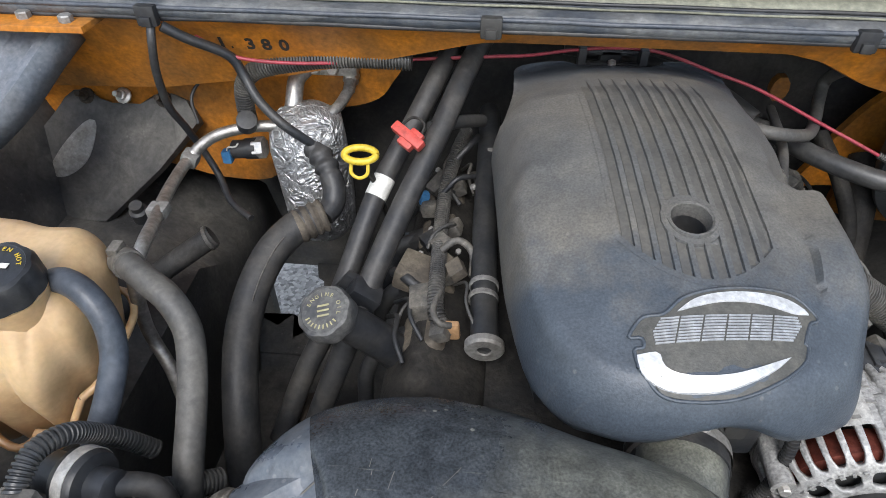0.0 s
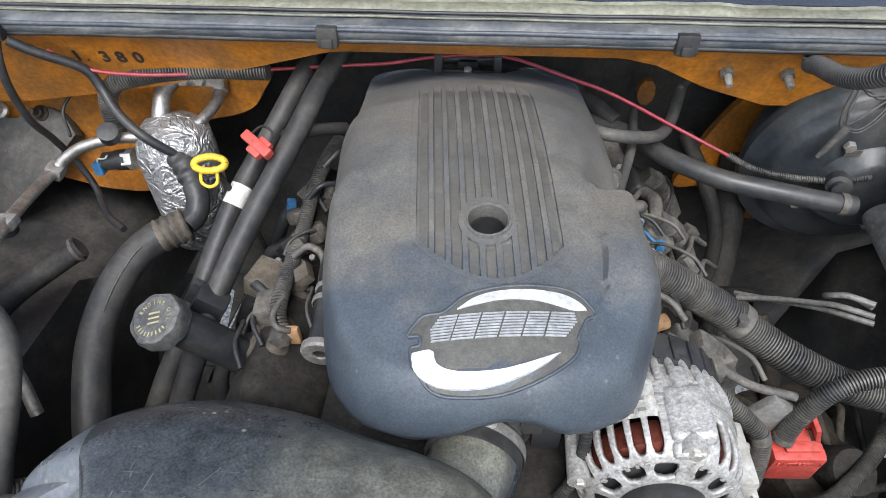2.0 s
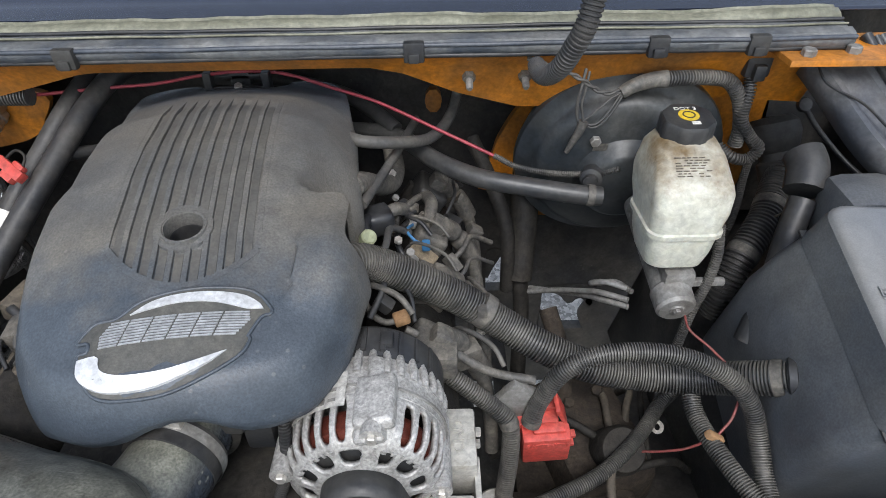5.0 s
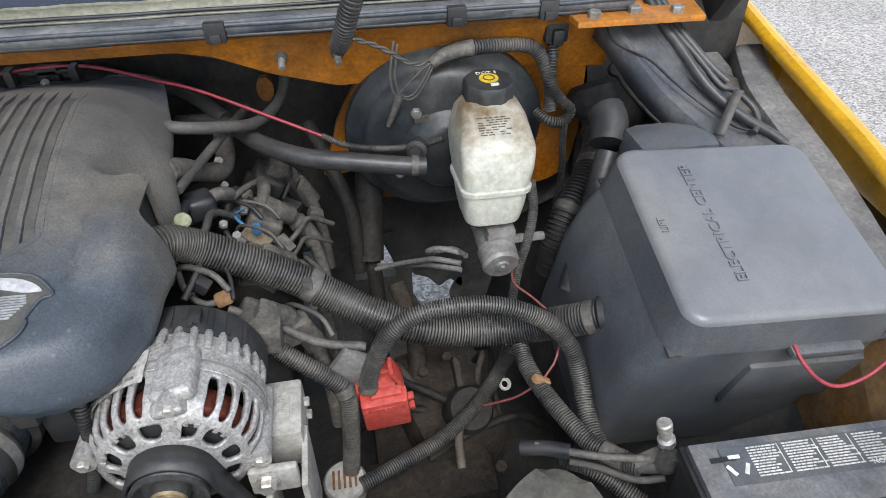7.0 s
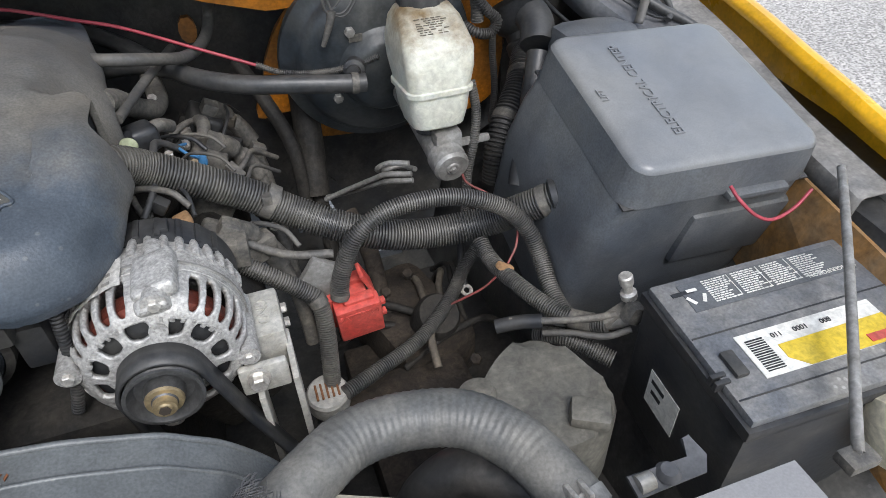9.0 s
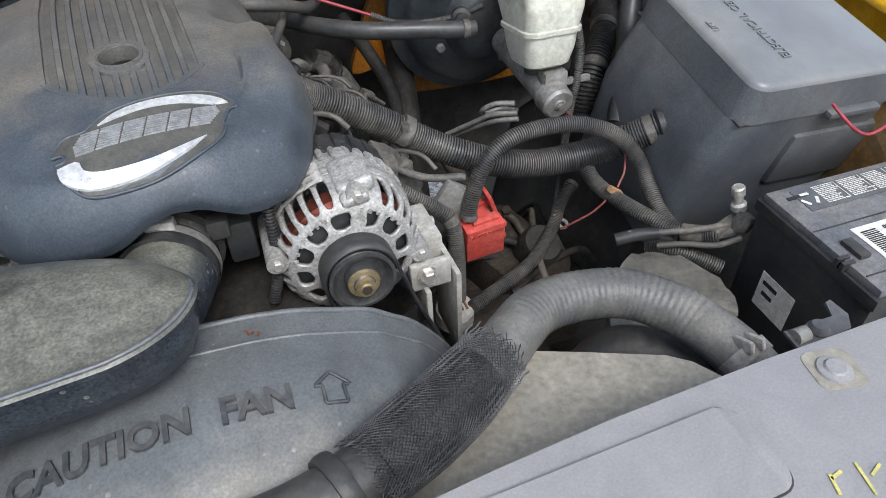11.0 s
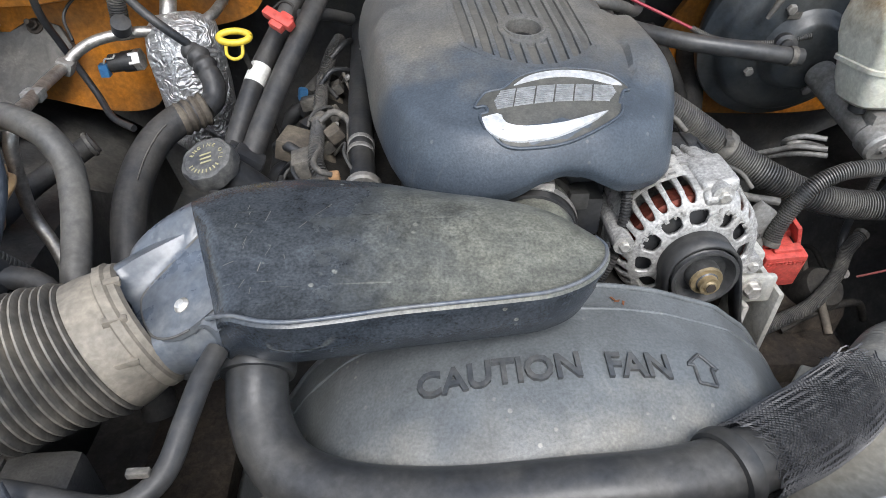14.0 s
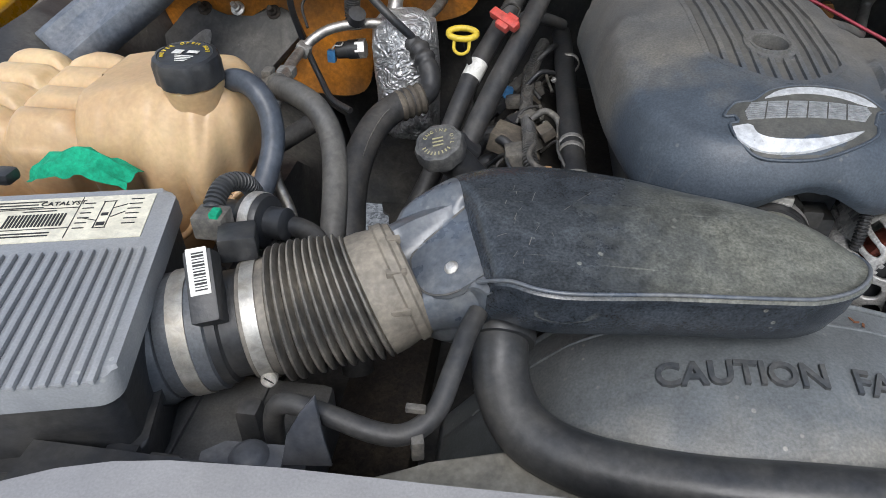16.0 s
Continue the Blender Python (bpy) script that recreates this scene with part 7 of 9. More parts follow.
for a in (0.6, 2.2, 3.6, 5.2):
    hexbolt("drum_nut", (0.715 + 0.086 * math.cos(a), 0.768 - 0.17 * 0.086 * math.sin(a), 0.985 + 0.086 * math.sin(a)), (-0.03, -0.985, -0.17), 0.008, GREY_METAL, bst)
wb = thing("wire_bundle", (0.634, 0.745, 1.15), "twisted grey wires hanging in a loop before the brake booster", "wires")
for k in (-1, 1):
    C = spline([(0.560, 0.752, 1.178), (0.588, 0.747, 1.169), (0.609, 0.745, 1.162), (0.630, 0.744, 1.151), (0.661, 0.746, 1.131), (0.692, 0.752, 1.130)], 0.004)
    tube("twisted_wire", [tuple(p + np.array((0, 0.0022 * k * math.sin(i * 0.75), 0.0022 * k * math.cos(i * 0.75)))) for i, p in enumerate(C)], 0.0020, RUBBER_GREY, wb, seg=8)
for pts, r in (([(0.637, 0.752, 1.162), (0.632, 0.744, 1.139), (0.629, 0.742, 1.115), (0.632, 0.742, 1.094), (0.638, 0.741, 1.084)], 0.0022),
               ([(0.642, 0.752, 1.158), (0.638, 0.744, 1.137), (0.635, 0.742, 1.115), (0.640, 0.740, 1.092)], 0.0018),
               ([(0.640, 0.741, 1.088), (0.651, 0.740, 1.083), (0.662, 0.741, 1.085), (0.676, 0.742, 1.102), (0.691, 0.750, 1.127)], 0.0018),
               ([(0.640, 0.740, 1.091), (0.650, 0.739, 1.087), (0.660, 0.740, 1.090), (0.671, 0.741, 1.103), (0.688, 0.750, 1.128)], 0.0016),
               ([(0.636, 0.741, 1.090), (0.648, 0.740, 1.100), (0.660, 0.741, 1.112), (0.676, 0.746, 1.124), (0.69, 0.751, 1.129)], 0.0014)):
    tube("wire", pts, r, RUBBER_GREY, wb, seg=8)
tube("tape_tail", [(0.640, 0.741, 1.092), (0.637, 0.740, 1.080), (0.631, 0.741, 1.065), (0.622, 0.742, 1.044)], lambda t: 0.0068 - 0.0035 * t, CLIPGREY, wb, seg=12)
loom("ribbed black loom hanging beside the brake booster", [(0.870, 0.80, 1.165), (0.868, 0.77, 1.12), (0.866, 0.762, 1.08), (0.885, 0.758, 1.052), (0.900, 0.756, 1.036), (0.890, 0.757, 1.018), (0.868, 0.758, 1.020), (0.850, 0.775, 1.03)], 0.0085, 0.004, 0.0013, RUBBER_DARK)
loom("thin ribbed black loom dropping beside the booster", [(0.893, 0.757, 1.022), (0.895, 0.76, 0.982), (0.900, 0.762, 0.94), (0.902, 0.765, 0.90), (0.90, 0.77, 0.85)], 0.0058, 0.0034, 0.001, RUBBER_DARK)
cj = thing("wiring_junction", (0.872, 0.79, 1.15), "black plastic wiring junction under the cowl", "junction")
rbox("shell", (0.872, 0.785, 1.155), (0.034, 0.030, 0.040), BLACK, cj, 0.005)
rbox("latch", (0.872, 0.766, 1.145), (0.016, 0.010, 0.022), BLACK, cj, 0.003)
sc_ = thing("steering_joint", (0.985, 0.86, 0.95), "dark round rubber boot over the steering joint", "boot")
turned("boot", [(0.0, 0.0), (0.03, 0.002), (0.040, 0.012), (0.042, 0.03), (0.036, 0.05), (0.026, 0.058), (0.026, 0.07), (0.032, 0.074), (0.032, 0.10), (0.026, 0.104), (0.026, 0.14)], (0.975, 0.88, 1.02), (0.18, -0.55, -0.82), DARK, sc_, seg=28)
tube("cable", [(1.018, 0.868, 1.040), (1.035, 0.84, 1.015), (1.065, 0.80, 0.985), (1.10, 0.77, 0.96)], 0.0042, BLACK, sc_, seg=8)
turned("cable_grommet", [(0.0, 0.01), (0.010, 0.008), (0.012, 0.0)], (1.016, 0.872, 1.043), (-0.1, -0.8, 0.5), BLACK, sc_, seg=14)
for i in range(5):
    a = random.Random(20 + i)
    hose("thin tan wire between firewall and electrical box", [(0.93 + a.uniform(-0.02, 0.02), 0.72, 0.93), (0.965, 0.70 + a.uniform(-0.02, 0.02), 0.96 + a.uniform(-0.015, 0.02)), (1.0, 0.70, 0.985 + a.uniform(-0.015, 0.015)), (1.05 + a.uniform(-0.02, 0.02), 0.72, 1.0 + a.uniform(-0.02, 0.01))], 0.0016, BROWNISH, name="wire", cat="wire", group="firewall wires", seg=6)
loom("thick ribbed black hose beside the brake booster", [(0.99, 0.82, 0.955), (0.965, 0.785, 0.948), (0.934, 0.734, 0.932), (0.905, 0.70, 0.915), (0.881, 0.676, 0.895), (0.865, 0.66, 0.86), (0.858, 0.65, 0.81)], 0.0235, 0.0062, 0.0016, RUBBER_DARK, seg=22, cuff=((0.28, 0.34), (0.62, 0.66)))
# underside of the reservoir: neck to the cylinder
for x in (0.728, 0.757):
    turned("filler_grommet", [(0.011, -0.012), (0.013, -0.010), (0.013, 0.004), (0.011, 0.006)], (x, 0.612, 0.962), (0, 0, 1), BLACK, rsv, seg=18)


# ---- surge tank ----
tank = thing("coolant_tank", (-0.53, 0.42, 0.9), "yellowed translucent coolant surge tank with lobed walls", "coolant tank")
TOUT = [(-0.405, 0.345), (-0.390, 0.365), (-0.392, 0.42), (-0.400, 0.455), (-0.425, 0.482), (-0.465, 0.482), (-0.50, 0.49), (-0.55, 0.50), (-0.575, 0.50), (-0.60, 0.515), (-0.64, 0.52), (-0.665, 0.505), (-0.69, 0.515), (-0.74, 0.515), (-0.765, 0.48), (-0.76, 0.41), (-0.765, 0.36), (-0.74, 0.325),
        (-0.70, 0.322), (-0.675, 0.332), (-0.65, 0.322), (-0.60, 0.322), (-0.578, 0.330), (-0.555, 0.314), (-0.532, 0.310), (-0.512, 0.314), (-0.503, 0.3205), (-0.494, 0.313), (-0.474, 0.308), (-0.455, 0.313), (-0.447, 0.3205), (-0.438, 0.314), (-0.42, 0.314)]


def tank_z(x, y, d):
    lobe = 0.0
    if x < -0.575:
        lx = abs(((x + 0.575) / 0.095) % 1 - 0.5) * 2
        ly = abs(((y - 0.325) / 0.048) % 1 - 0.5) * 2
        top = 1.048 + 0.12 * (y - 0.42)
        lobe = -0.020 * max(lx ** 5, ly ** 4)
    else:
        top = 1.078 - 0.05 * max(0, (0.37 - y) / 0.06) ** 2 + 0.02 * (y - 0.4)
        lobe = -0.014 * (abs(((x + 0.5325) / 0.0565) % 1 - 0.5) * 2) ** 6 * min(1, max(0, (0.358 - y) / 0.03)) - 0.012 * max(0, (-0.50 - x) / 0.06)
    edge = top - 0.040
    k = min(1, d / 0.032)
    return edge + (top - edge + lobe) * (1 - (1 - k) ** 2.2) ** 0.6


V, F = pillow(TOUT, [(-0.44, 0.41), (-0.55, 0.41), (-0.70, 0.41)], tank_z, 30, [(-0.001, 0.012), (0.003, 0.03), (0.010, 0.065), (0.018, 0.10), (0.030, 0.13)], step=0.006)
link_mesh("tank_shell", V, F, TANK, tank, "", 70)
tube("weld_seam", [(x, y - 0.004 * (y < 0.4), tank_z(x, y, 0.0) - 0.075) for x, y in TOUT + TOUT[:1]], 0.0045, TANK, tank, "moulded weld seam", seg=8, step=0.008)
turned("neck", [(0.030, -0.03), (0.031, -0.004), (0.033, 0.0), (0.033, 0.006), (0.029, 0.008)], (-0.436, 0.366, 1.078), (0.02, -0.10, 1), TANK, tank)


def grip_cap(name, o, axis, r, h, n, material, parent, label):
    V, F = lathe([(r * 0.93, 0), (r, 0.002), (r, h * 0.75), (r * 0.93, h * 0.95), (r * 0.80, h), (r * 0.78, h * 0.97), (0, h * 0.97)], o, axis, n * 6)
    o_, u, w, a = axis_frame(o, axis)
    for i in range(n * 6 * 5):
        j = i % (n * 6)
        p = np.array(V[i])
        hh = (p - o_) @ a
        c = o_ + a * hh
        k = 1 - 0.055 * (0.5 + 0.5 * math.cos(j / 6 * 2 * math.pi)) ** 2
        if i < n * 6 * 4:
            V[i] = c + (p - c) * k
    return link_mesh(name, V, F, material, parent, label, 35)


cap = grip_cap("pressure_cap", (-0.436, 0.364, 1.086), (0.02, -0.10, 1), 0.036, 0.030, 9, BLACK, tank, "black ridged pressure cap with printed warnings")
cm = frame_m((-0.4355, 0.361, 1.1158), (1, 0, -0.02), (0, 1, 0.10))


def ring_words(text, r, size, a0, a1, mtx, material, parent):
    for i, ch in enumerate(text):
        if ch == " ":
            continue
        a = radians(a0 + (a1 - a0) * i / max(1, len(text) - 1))
        lettering("printed_letter", ch, size, 0.0006, mtx @ Matrix.Translation((r * math.cos(a), r * math.sin(a), 0.0004)) @ Matrix.Rotation(a - math.pi / 2, 4, 'Z'), material, parent)


ring_words("NEVER OPEN HOT", 0.023, 0.0062, 205, 20, cm, YEL_PLASTIC, cap)
rbox("symbol", cm @ Vector((-0.008, 0.002, 0.0004)), (0.010, 0.010, 0.0006), WHITE, cap, 0)
rbox("symbol", cm @ Vector((0.008, 0.004, 0.0004)), (0.012, 0.006, 0.0006), WHITE, cap, 0)
for i in range(4):
    rbox("print_bar", cm @ Vector((0.002, -0.006 - i * 0.0036, 0.0004)), (0.020 - i * 0.003, 0.0014, 0.0005), WHITE, cap, 0)
hose("bluish grey rubber hose from the surge tank neck", [(-0.412, 0.392, 1.072), (-0.395, 0.386, 1.079), (-0.372, 0.376, 1.075), (-0.354, 0.364, 1.055), (-0.348, 0.348, 1.025), (-0.352, 0.325, 0.995), (-0.362, 0.305, 0.965), (-0.372, 0.29, 0.94)], 0.0128, BLUEGREY, seg=18)
hose("grey rubber hose looping down behind the surge tank", [(-0.385, 0.455, 1.043), (-0.365, 0.438, 1.050), (-0.340, 0.420, 1.051), (-0.314, 0.406, 1.042), (-0.294, 0.388, 1.018), (-0.282, 0.355, 0.995), (-0.274, 0.315, 0.970), (-0.270, 0.285, 0.95), (-0.268, 0.26, 0.92), (-0.266, 0.24, 0.88)], 0.0145, RUBBER_GREY, seg=18)
hc_ = thing("hose_clip", (-0.39, 0.474, 1.03), "dusty metal spring clip on the tank hose", "clip")
V, F = sweep([(-0.384, 0.454, 1.044), (-0.370, 0.442, 1.049)], 0.0165, 20)
link_mesh("band", V, F, CLIPGREY, hc_)
rbox("ear", (-0.385, 0.452, 1.062), (0.012, 0.018, 0.010), CLIPGREY, hc_, 0.002)
cl = thing("green_cloth", (-0.48, 0.29, 1.0), "crumpled green cloth between tank and filter box", "cloth")
V, F = [], []
for i in range(16):
    for j in range(8):
        u, v = i / 15, j / 7
        V.append((-0.600 + 0.115 * u, 0.268 + 0.040 * v, 0.992 + 0.040 * math.sin(math.pi * (0.1 + 0.8 * u)) * math.sin(math.pi * (0.15 + 0.7 * v)) + 0.010 * noise.noise((u * 6, v * 4, 2))))
F = [(i * 8 + j, (i + 1) * 8 + j, (i + 1) * 8 + j + 1, i * 8 + j + 1) for i in range(15) for j in range(7)]
link_mesh("cloth", V, F, GREEN, cl, "", 30)
pv = thing("purge_valve", (-0.34, 0.225, 0.96), "black purge valve with metal band and wiring plug", "valve")
turned("can", [(0, -0.05), (0.016, -0.05), (0.018, -0.046), (0.018, -0.012), (0.026, -0.010), (0.028, -0.004), (0.028, 0.010), (0.026, 0.014), (0.016, 0.016), (0.016, 0.034), (0.012, 0.036), (0, 0.036)], (-0.328, 0.234, 1.000), (0.97, -0.2, 0.10), BLACK, pv)
turned("metal_band", [(0.0282, -0.003), (0.0290, -0.003), (0.0290, 0.008), (0.0282, 0.008)], (-0.328, 0.234, 1.000), (0.97, -0.2, 0.10), STEEL, pv)
rbox("plug", (-0.352, 0.195, 1.022), (0.03, 0.026, 0.024), CLIPGREY, pv, 0.003)
rbox("plug_tab", (-0.345, 0.190, 1.036), (0.008, 0.012, 0.006), GREEN, pv, 0.001)
loom("ribbed black hose over the purge valve", [(-0.354, 0.196, 1.020), (-0.356, 0.212, 1.032), (-0.354, 0.236, 1.038), (-0.346, 0.260, 1.026), (-0.344, 0.282, 0.992), (-0.332, 0.298, 0.955), (-0.318, 0.305, 0.93)], 0.0098, 0.0045, 0.0010, RUBBER)
hose("smooth black outlet hose of the purge valve", [(-0.300, 0.232, 1.0), (-0.285, 0.240, 0.990), (-0.272, 0.242, 0.978), (-0.264, 0.236, 0.955), (-0.262, 0.23, 0.92)], 0.0105, RUBBER_DARK)
loom("ribbed black hose low behind the bellows", [(-0.315, 0.232, 0.985), (-0.29, 0.25, 0.955), (-0.27, 0.27, 0.93), (-0.25, 0.29, 0.91)], 0.0125, 0.0045, 0.0012, RUBBER)

# lines in front of the shroud
acl = thing("cooler_line", (-0.16, 0.05, 0.93), "black rubber cooler line held by a spring clip", "cooler line")
tube("line", [(-0.262, 0.06, 0.86), (-0.262, 0.058, 0.91), (-0.256, 0.057, 0.942), (-0.243, 0.056, 0.953), (-0.21, 0.050, 0.952), (-0.17, 0.042, 0.948), (-0.145, 0.044, 0.948), (-0.125, 0.062, 0.955), (-0.115, 0.095, 0.970), (-0.108, 0.125, 0.980), (-0.100, 0.150, 0.985)], 0.0088, RUBBER_DARK, acl, seg=16)
rbox("spring_clip", (-0.137, 0.043, 0.942), (0.010, 0.022, 0.022), CLIPGREY, acl, 0.002, Matrix.Rotation(radians(15), 4, 'Z'))
rbox("clip_tab", (-0.140, 0.058, 0.962), (0.016, 0.006, 0.006), CLIPGREY, acl, 0.001)
hb = thing("hood_latch_bracket", (-0.24, 0.02, 0.93), "black sheet metal bracket behind the front support", "bracket")
prism("foot", [(-0.066, -0.012), (0.0, -0.014), (0.0, 0.016), (-0.052, 0.014), (-0.068, 0.002)], -0.0015, 0.0015, HINGE, hb, frame_m((-0.240, 0.020, 0.924), (1, 0, 0.02), (0, 1, 0.05)), 0.001)
prism("gusset", [(0.0, 0.0), (0.040, 0.0), (0.034, 0.030), (0.030, 0.066), (0.018, 0.050), (0.006, 0.028)], -0.0015, 0.0015, HINGE, hb, frame_m((-0.241, 0.020, 0.924), (0.99, 0.10, 0.0), (0.0, 0.25, 0.97)), 0.001)
turned("foot_bolt", [(0, 0.007), (0.009, 0.006), (0.013, 0.003), (0.016, 0.0)], (-0.268, 0.022, 0.926), (0, 0, 1), HINGE, hb, seg=20)
rbox("upright_pipe", (-0.29, 0.075, 0.86), (0.022, 0.022, 0.12), RUBBER_DARK, hb, 0.008)
flt = thing("filter_box_tray", (-0.30, 0.06, 0.80), "dark dusty plastic tray under the air meter", "tray")
rbox("tray", (-0.315, 0.075, 0.835), (0.16, 0.14, 0.08), TRAY, flt, 0.01)
for x in (-0.36, -0.30):
    rbox("tray_rib", (x, 0.075, 0.876), (0.006, 0.12, 0.006), TRAY, flt, 0.002)
rbox("tray_lip", (-0.315, 0.004, 0.870), (0.15, 0.006, 0.012), TRAY, flt, 0.002)
brv = thing("slotted_rail", (-0.45, -0.015, 0.93), "black plastic rail with notches before the filter box", "rail")
for i in range(5):
    rbox("rail_block", (-0.47 + i * 0.036, 0.0 + 0.004 * (i % 2), 0.928), (0.026, 0.016, 0.022), BLACK, brv, 0.003)
rbox("rail_base", (-0.43, 0.002, 0.913), (0.24, 0.026, 0.014), BLACK, brv, 0.003)


# ---- air conditioning accumulator and lines ----
ac = thing("ac_accumulator", (-0.275, 0.765, 0.85), "foil-wrapped air conditioning accumulator can", "accumulator")
V, F = lathe([(0.0, -0.01), (0.040, -0.008), (0.052, 0.01), (0.055, 0.05), (0.056, 0.10), (0.056, 0.15), (0.052, 0.185), (0.035, 0.20), (0, 0.205)], (-0.268, 0.770, 0.842), (-0.06, 0.10, 1), 44)
V = [tuple(np.array(v) + 0.0035 * np.array(noise.noise_vector(Vector(v) * 40)) + 0.002 * np.array(noise.noise_vector(Vector(v) * 95))) for v in V]
link_mesh("foil_wrap", V, F, FOIL, ac, "crinkled silver foil wrap", 70)
tube("inlet_pipe", [(-0.298, 0.80, 1.035), (-0.297, 0.808, 1.045), (-0.296, 0.83, 1.065), (-0.285, 0.85, 1.075)], 0.0125, ALU_TUBE, ac, seg=18)
rbox("manifold", (-0.252, 0.862, 1.073), (0.085, 0.022, 0.022), ALU_TUBE, ac, 0.005)
for x in (-0.272, -0.245):
    hexbolt("fitting_nut", (x, 0.852, 1.072), (0, -0.8, 0.5), 0.009, STEEL, ac)
turned("fitting", [(0.012, 0), (0.012, 0.012), (0.009, 0.014), (0.009, 0.03)], (-0.222, 0.868, 1.058), (0, -0.7, -0.3), ALU_TUBE, ac)
tube("outlet_sleeve", [(-0.262, 0.748, 1.005), (-0.246, 0.735, 0.998), (-0.232, 0.718, 0.985), (-0.222, 0.702, 0.968), (-0.222, 0.685, 0.952), (-0.232, 0.668, 0.945)], lambda t: 0.0165 + 0.002 * math.sin(t * 40) * (0.1 < t < 0.45), RUBBER_DARK, ac, seg=20, step=0.003)
ach = thing("ac_hose", (-0.30, 0.5, 0.88), "thick black air conditioning hose with faded print and ferrule", "hose")
tube("hose", [(-0.246, 0.658, 0.943), (-0.268, 0.642, 0.939), (-0.290, 0.605, 0.928), (-0.303, 0.555, 0.908), (-0.306, 0.50, 0.880), (-0.300, 0.45, 0.842), (-0.290, 0.40, 0.795), (-0.28, 0.36, 0.74), (-0.27, 0.33, 0.68)], 0.0225, RUBBER_DARK, ach, seg=22)
hose("bare aluminium air conditioning pipe", [(-0.222, 0.858, 1.05), (-0.224, 0.84, 1.044), (-0.235, 0.805, 1.035), (-0.26, 0.778, 1.027), (-0.30, 0.764, 1.027), (-0.345, 0.757, 1.027), (-0.39, 0.746, 1.02), (-0.417, 0.735, 1.007), (-0.433, 0.722, 0.993), (-0.434, 0.69, 0.993), (-0.422, 0.62, 1.003), (-0.404, 0.55, 1.014), (-0.392, 0.50, 1.022), (-0.395, 0.47, 1.0), (-0.405, 0.468, 0.93), (-0.402, 0.465, 0.895), (-0.384, 0.45, 0.862), (-0.37, 0.43, 0.82)], 0.0082, ALU_TUBE, name="ac_pipe", cat="pipe", seg=14)
tube("ferrule", [(-0.230, 0.668, 0.946), (-0.246, 0.658, 0.943), (-0.266, 0.643, 0.939)], lambda t: 0.0235 + 0.0018 * math.sin(t * 24), BROWNISH, ach, "ribbed brown ferrule", seg=20, step=0.003)
for i in range(7):
    t = 0.16 + 0.075 * i
    C_ = spline([(-0.268, 0.642, 0.939), (-0.290, 0.605, 0.928), (-0.303, 0.555, 0.908), (-0.306, 0.50, 0.880), (-0.300, 0.45, 0.842)], 0.004)
    k = int(t * (len(C_) - 12))
    seg_ = C_[k:k + 5 + 2 * (i % 2)] + np.array((0.012, -0.0085, 0.0175))
    tube("print_mark", [tuple(p) for p in seg_], 0.0012, CLIPGREY, ach, "faded grey print", seg=6)
pb = thing("pipe_bracket", (-0.435, 0.723, 0.985), "grey metal joint on the aluminium pipe", "bracket")
rbox("collar", (-0.434, 0.722, 0.991), (0.024, 0.024, 0.022), GREY_METAL, pb, 0.006, Matrix.Rotation(radians(25), 4, 'Y'))
rbox("collar", (-0.412, 0.58, 1.010), (0.024, 0.022, 0.014), GREY_METAL, pb, 0.003)
ps = thing("pressure_switch", (-0.36, 0.775, 0.975), "black pressure switch with steel hex and blue clip", "sensor")
turned("body", [(0.012, 0), (0.014, 0.002), (0.014, 0.022), (0.016, 0.022), (0.016, 0.040), (0.010, 0.042), (0, 0.042)], (-0.395, 0.778, 0.972), (1, 0.02, 0.12), BLACK, ps)
turned("hex", [(0.0165, 0), (0.0165, 0.016), (0, 0.016)], (-0.360, 0.778, 0.977), (1, 0.02, 0.12), STEEL, ps, seg=6)
rbox("blue_clip", (-0.402, 0.770, 0.965), (0.014, 0.014, 0.020), BLUE, ps, 0.002)
tube("clip_wire", [(-0.40, 0.768, 0.976), (-0.395, 0.765, 0.985), (-0.385, 0.766, 0.984), (-0.38, 0.768, 0.990)], 0.0015, WHITE, ps, seg=6)
for pts, r in (([(-0.437, 0.735, 1.185), (-0.436, 0.722, 1.165), (-0.445, 0.725, 1.12), (-0.455, 0.745, 1.06), (-0.458, 0.775, 1.01), (-0.45, 0.79, 0.96), (-0.43, 0.78, 0.92), (-0.40, 0.74, 0.90), (-0.36, 0.71, 0.895)], 0.0055),
               ([(-0.425, 0.735, 1.18), (-0.40, 0.745, 1.16), (-0.36, 0.765, 1.13), (-0.345, 0.765, 1.10), (-0.325, 0.748, 1.075), (-0.292, 0.732, 1.050), (-0.262, 0.738, 1.02), (-0.248, 0.75, 1.0)], 0.0068),
               ([(-0.45, 0.80, 1.0), (-0.465, 0.83, 1.03), (-0.44, 0.85, 1.055), (-0.40, 0.85, 1.05)], 0.0025)):
    hose("thin black cable hanging from the cowl", pts, r, BLACK, name="cable", cat="cable", group="cowl cables", seg=10)
turned("plug_end", [(0.011, 0), (0.014, 0.004), (0.014, 0.022), (0, 0.024)], (-0.352, 0.752, 1.03), (0.3, -0.5, 0.8), BLACK)
tagged(bpy.data.objects["plug_end"], "black round plug end beside the foil-wrapped can", "plug")

# heater hoses
hh1 = thing("heater_hose", (-0.15, 0.68, 0.99), "thick black heater hose with a white paper band", "hose", "heater hoses")
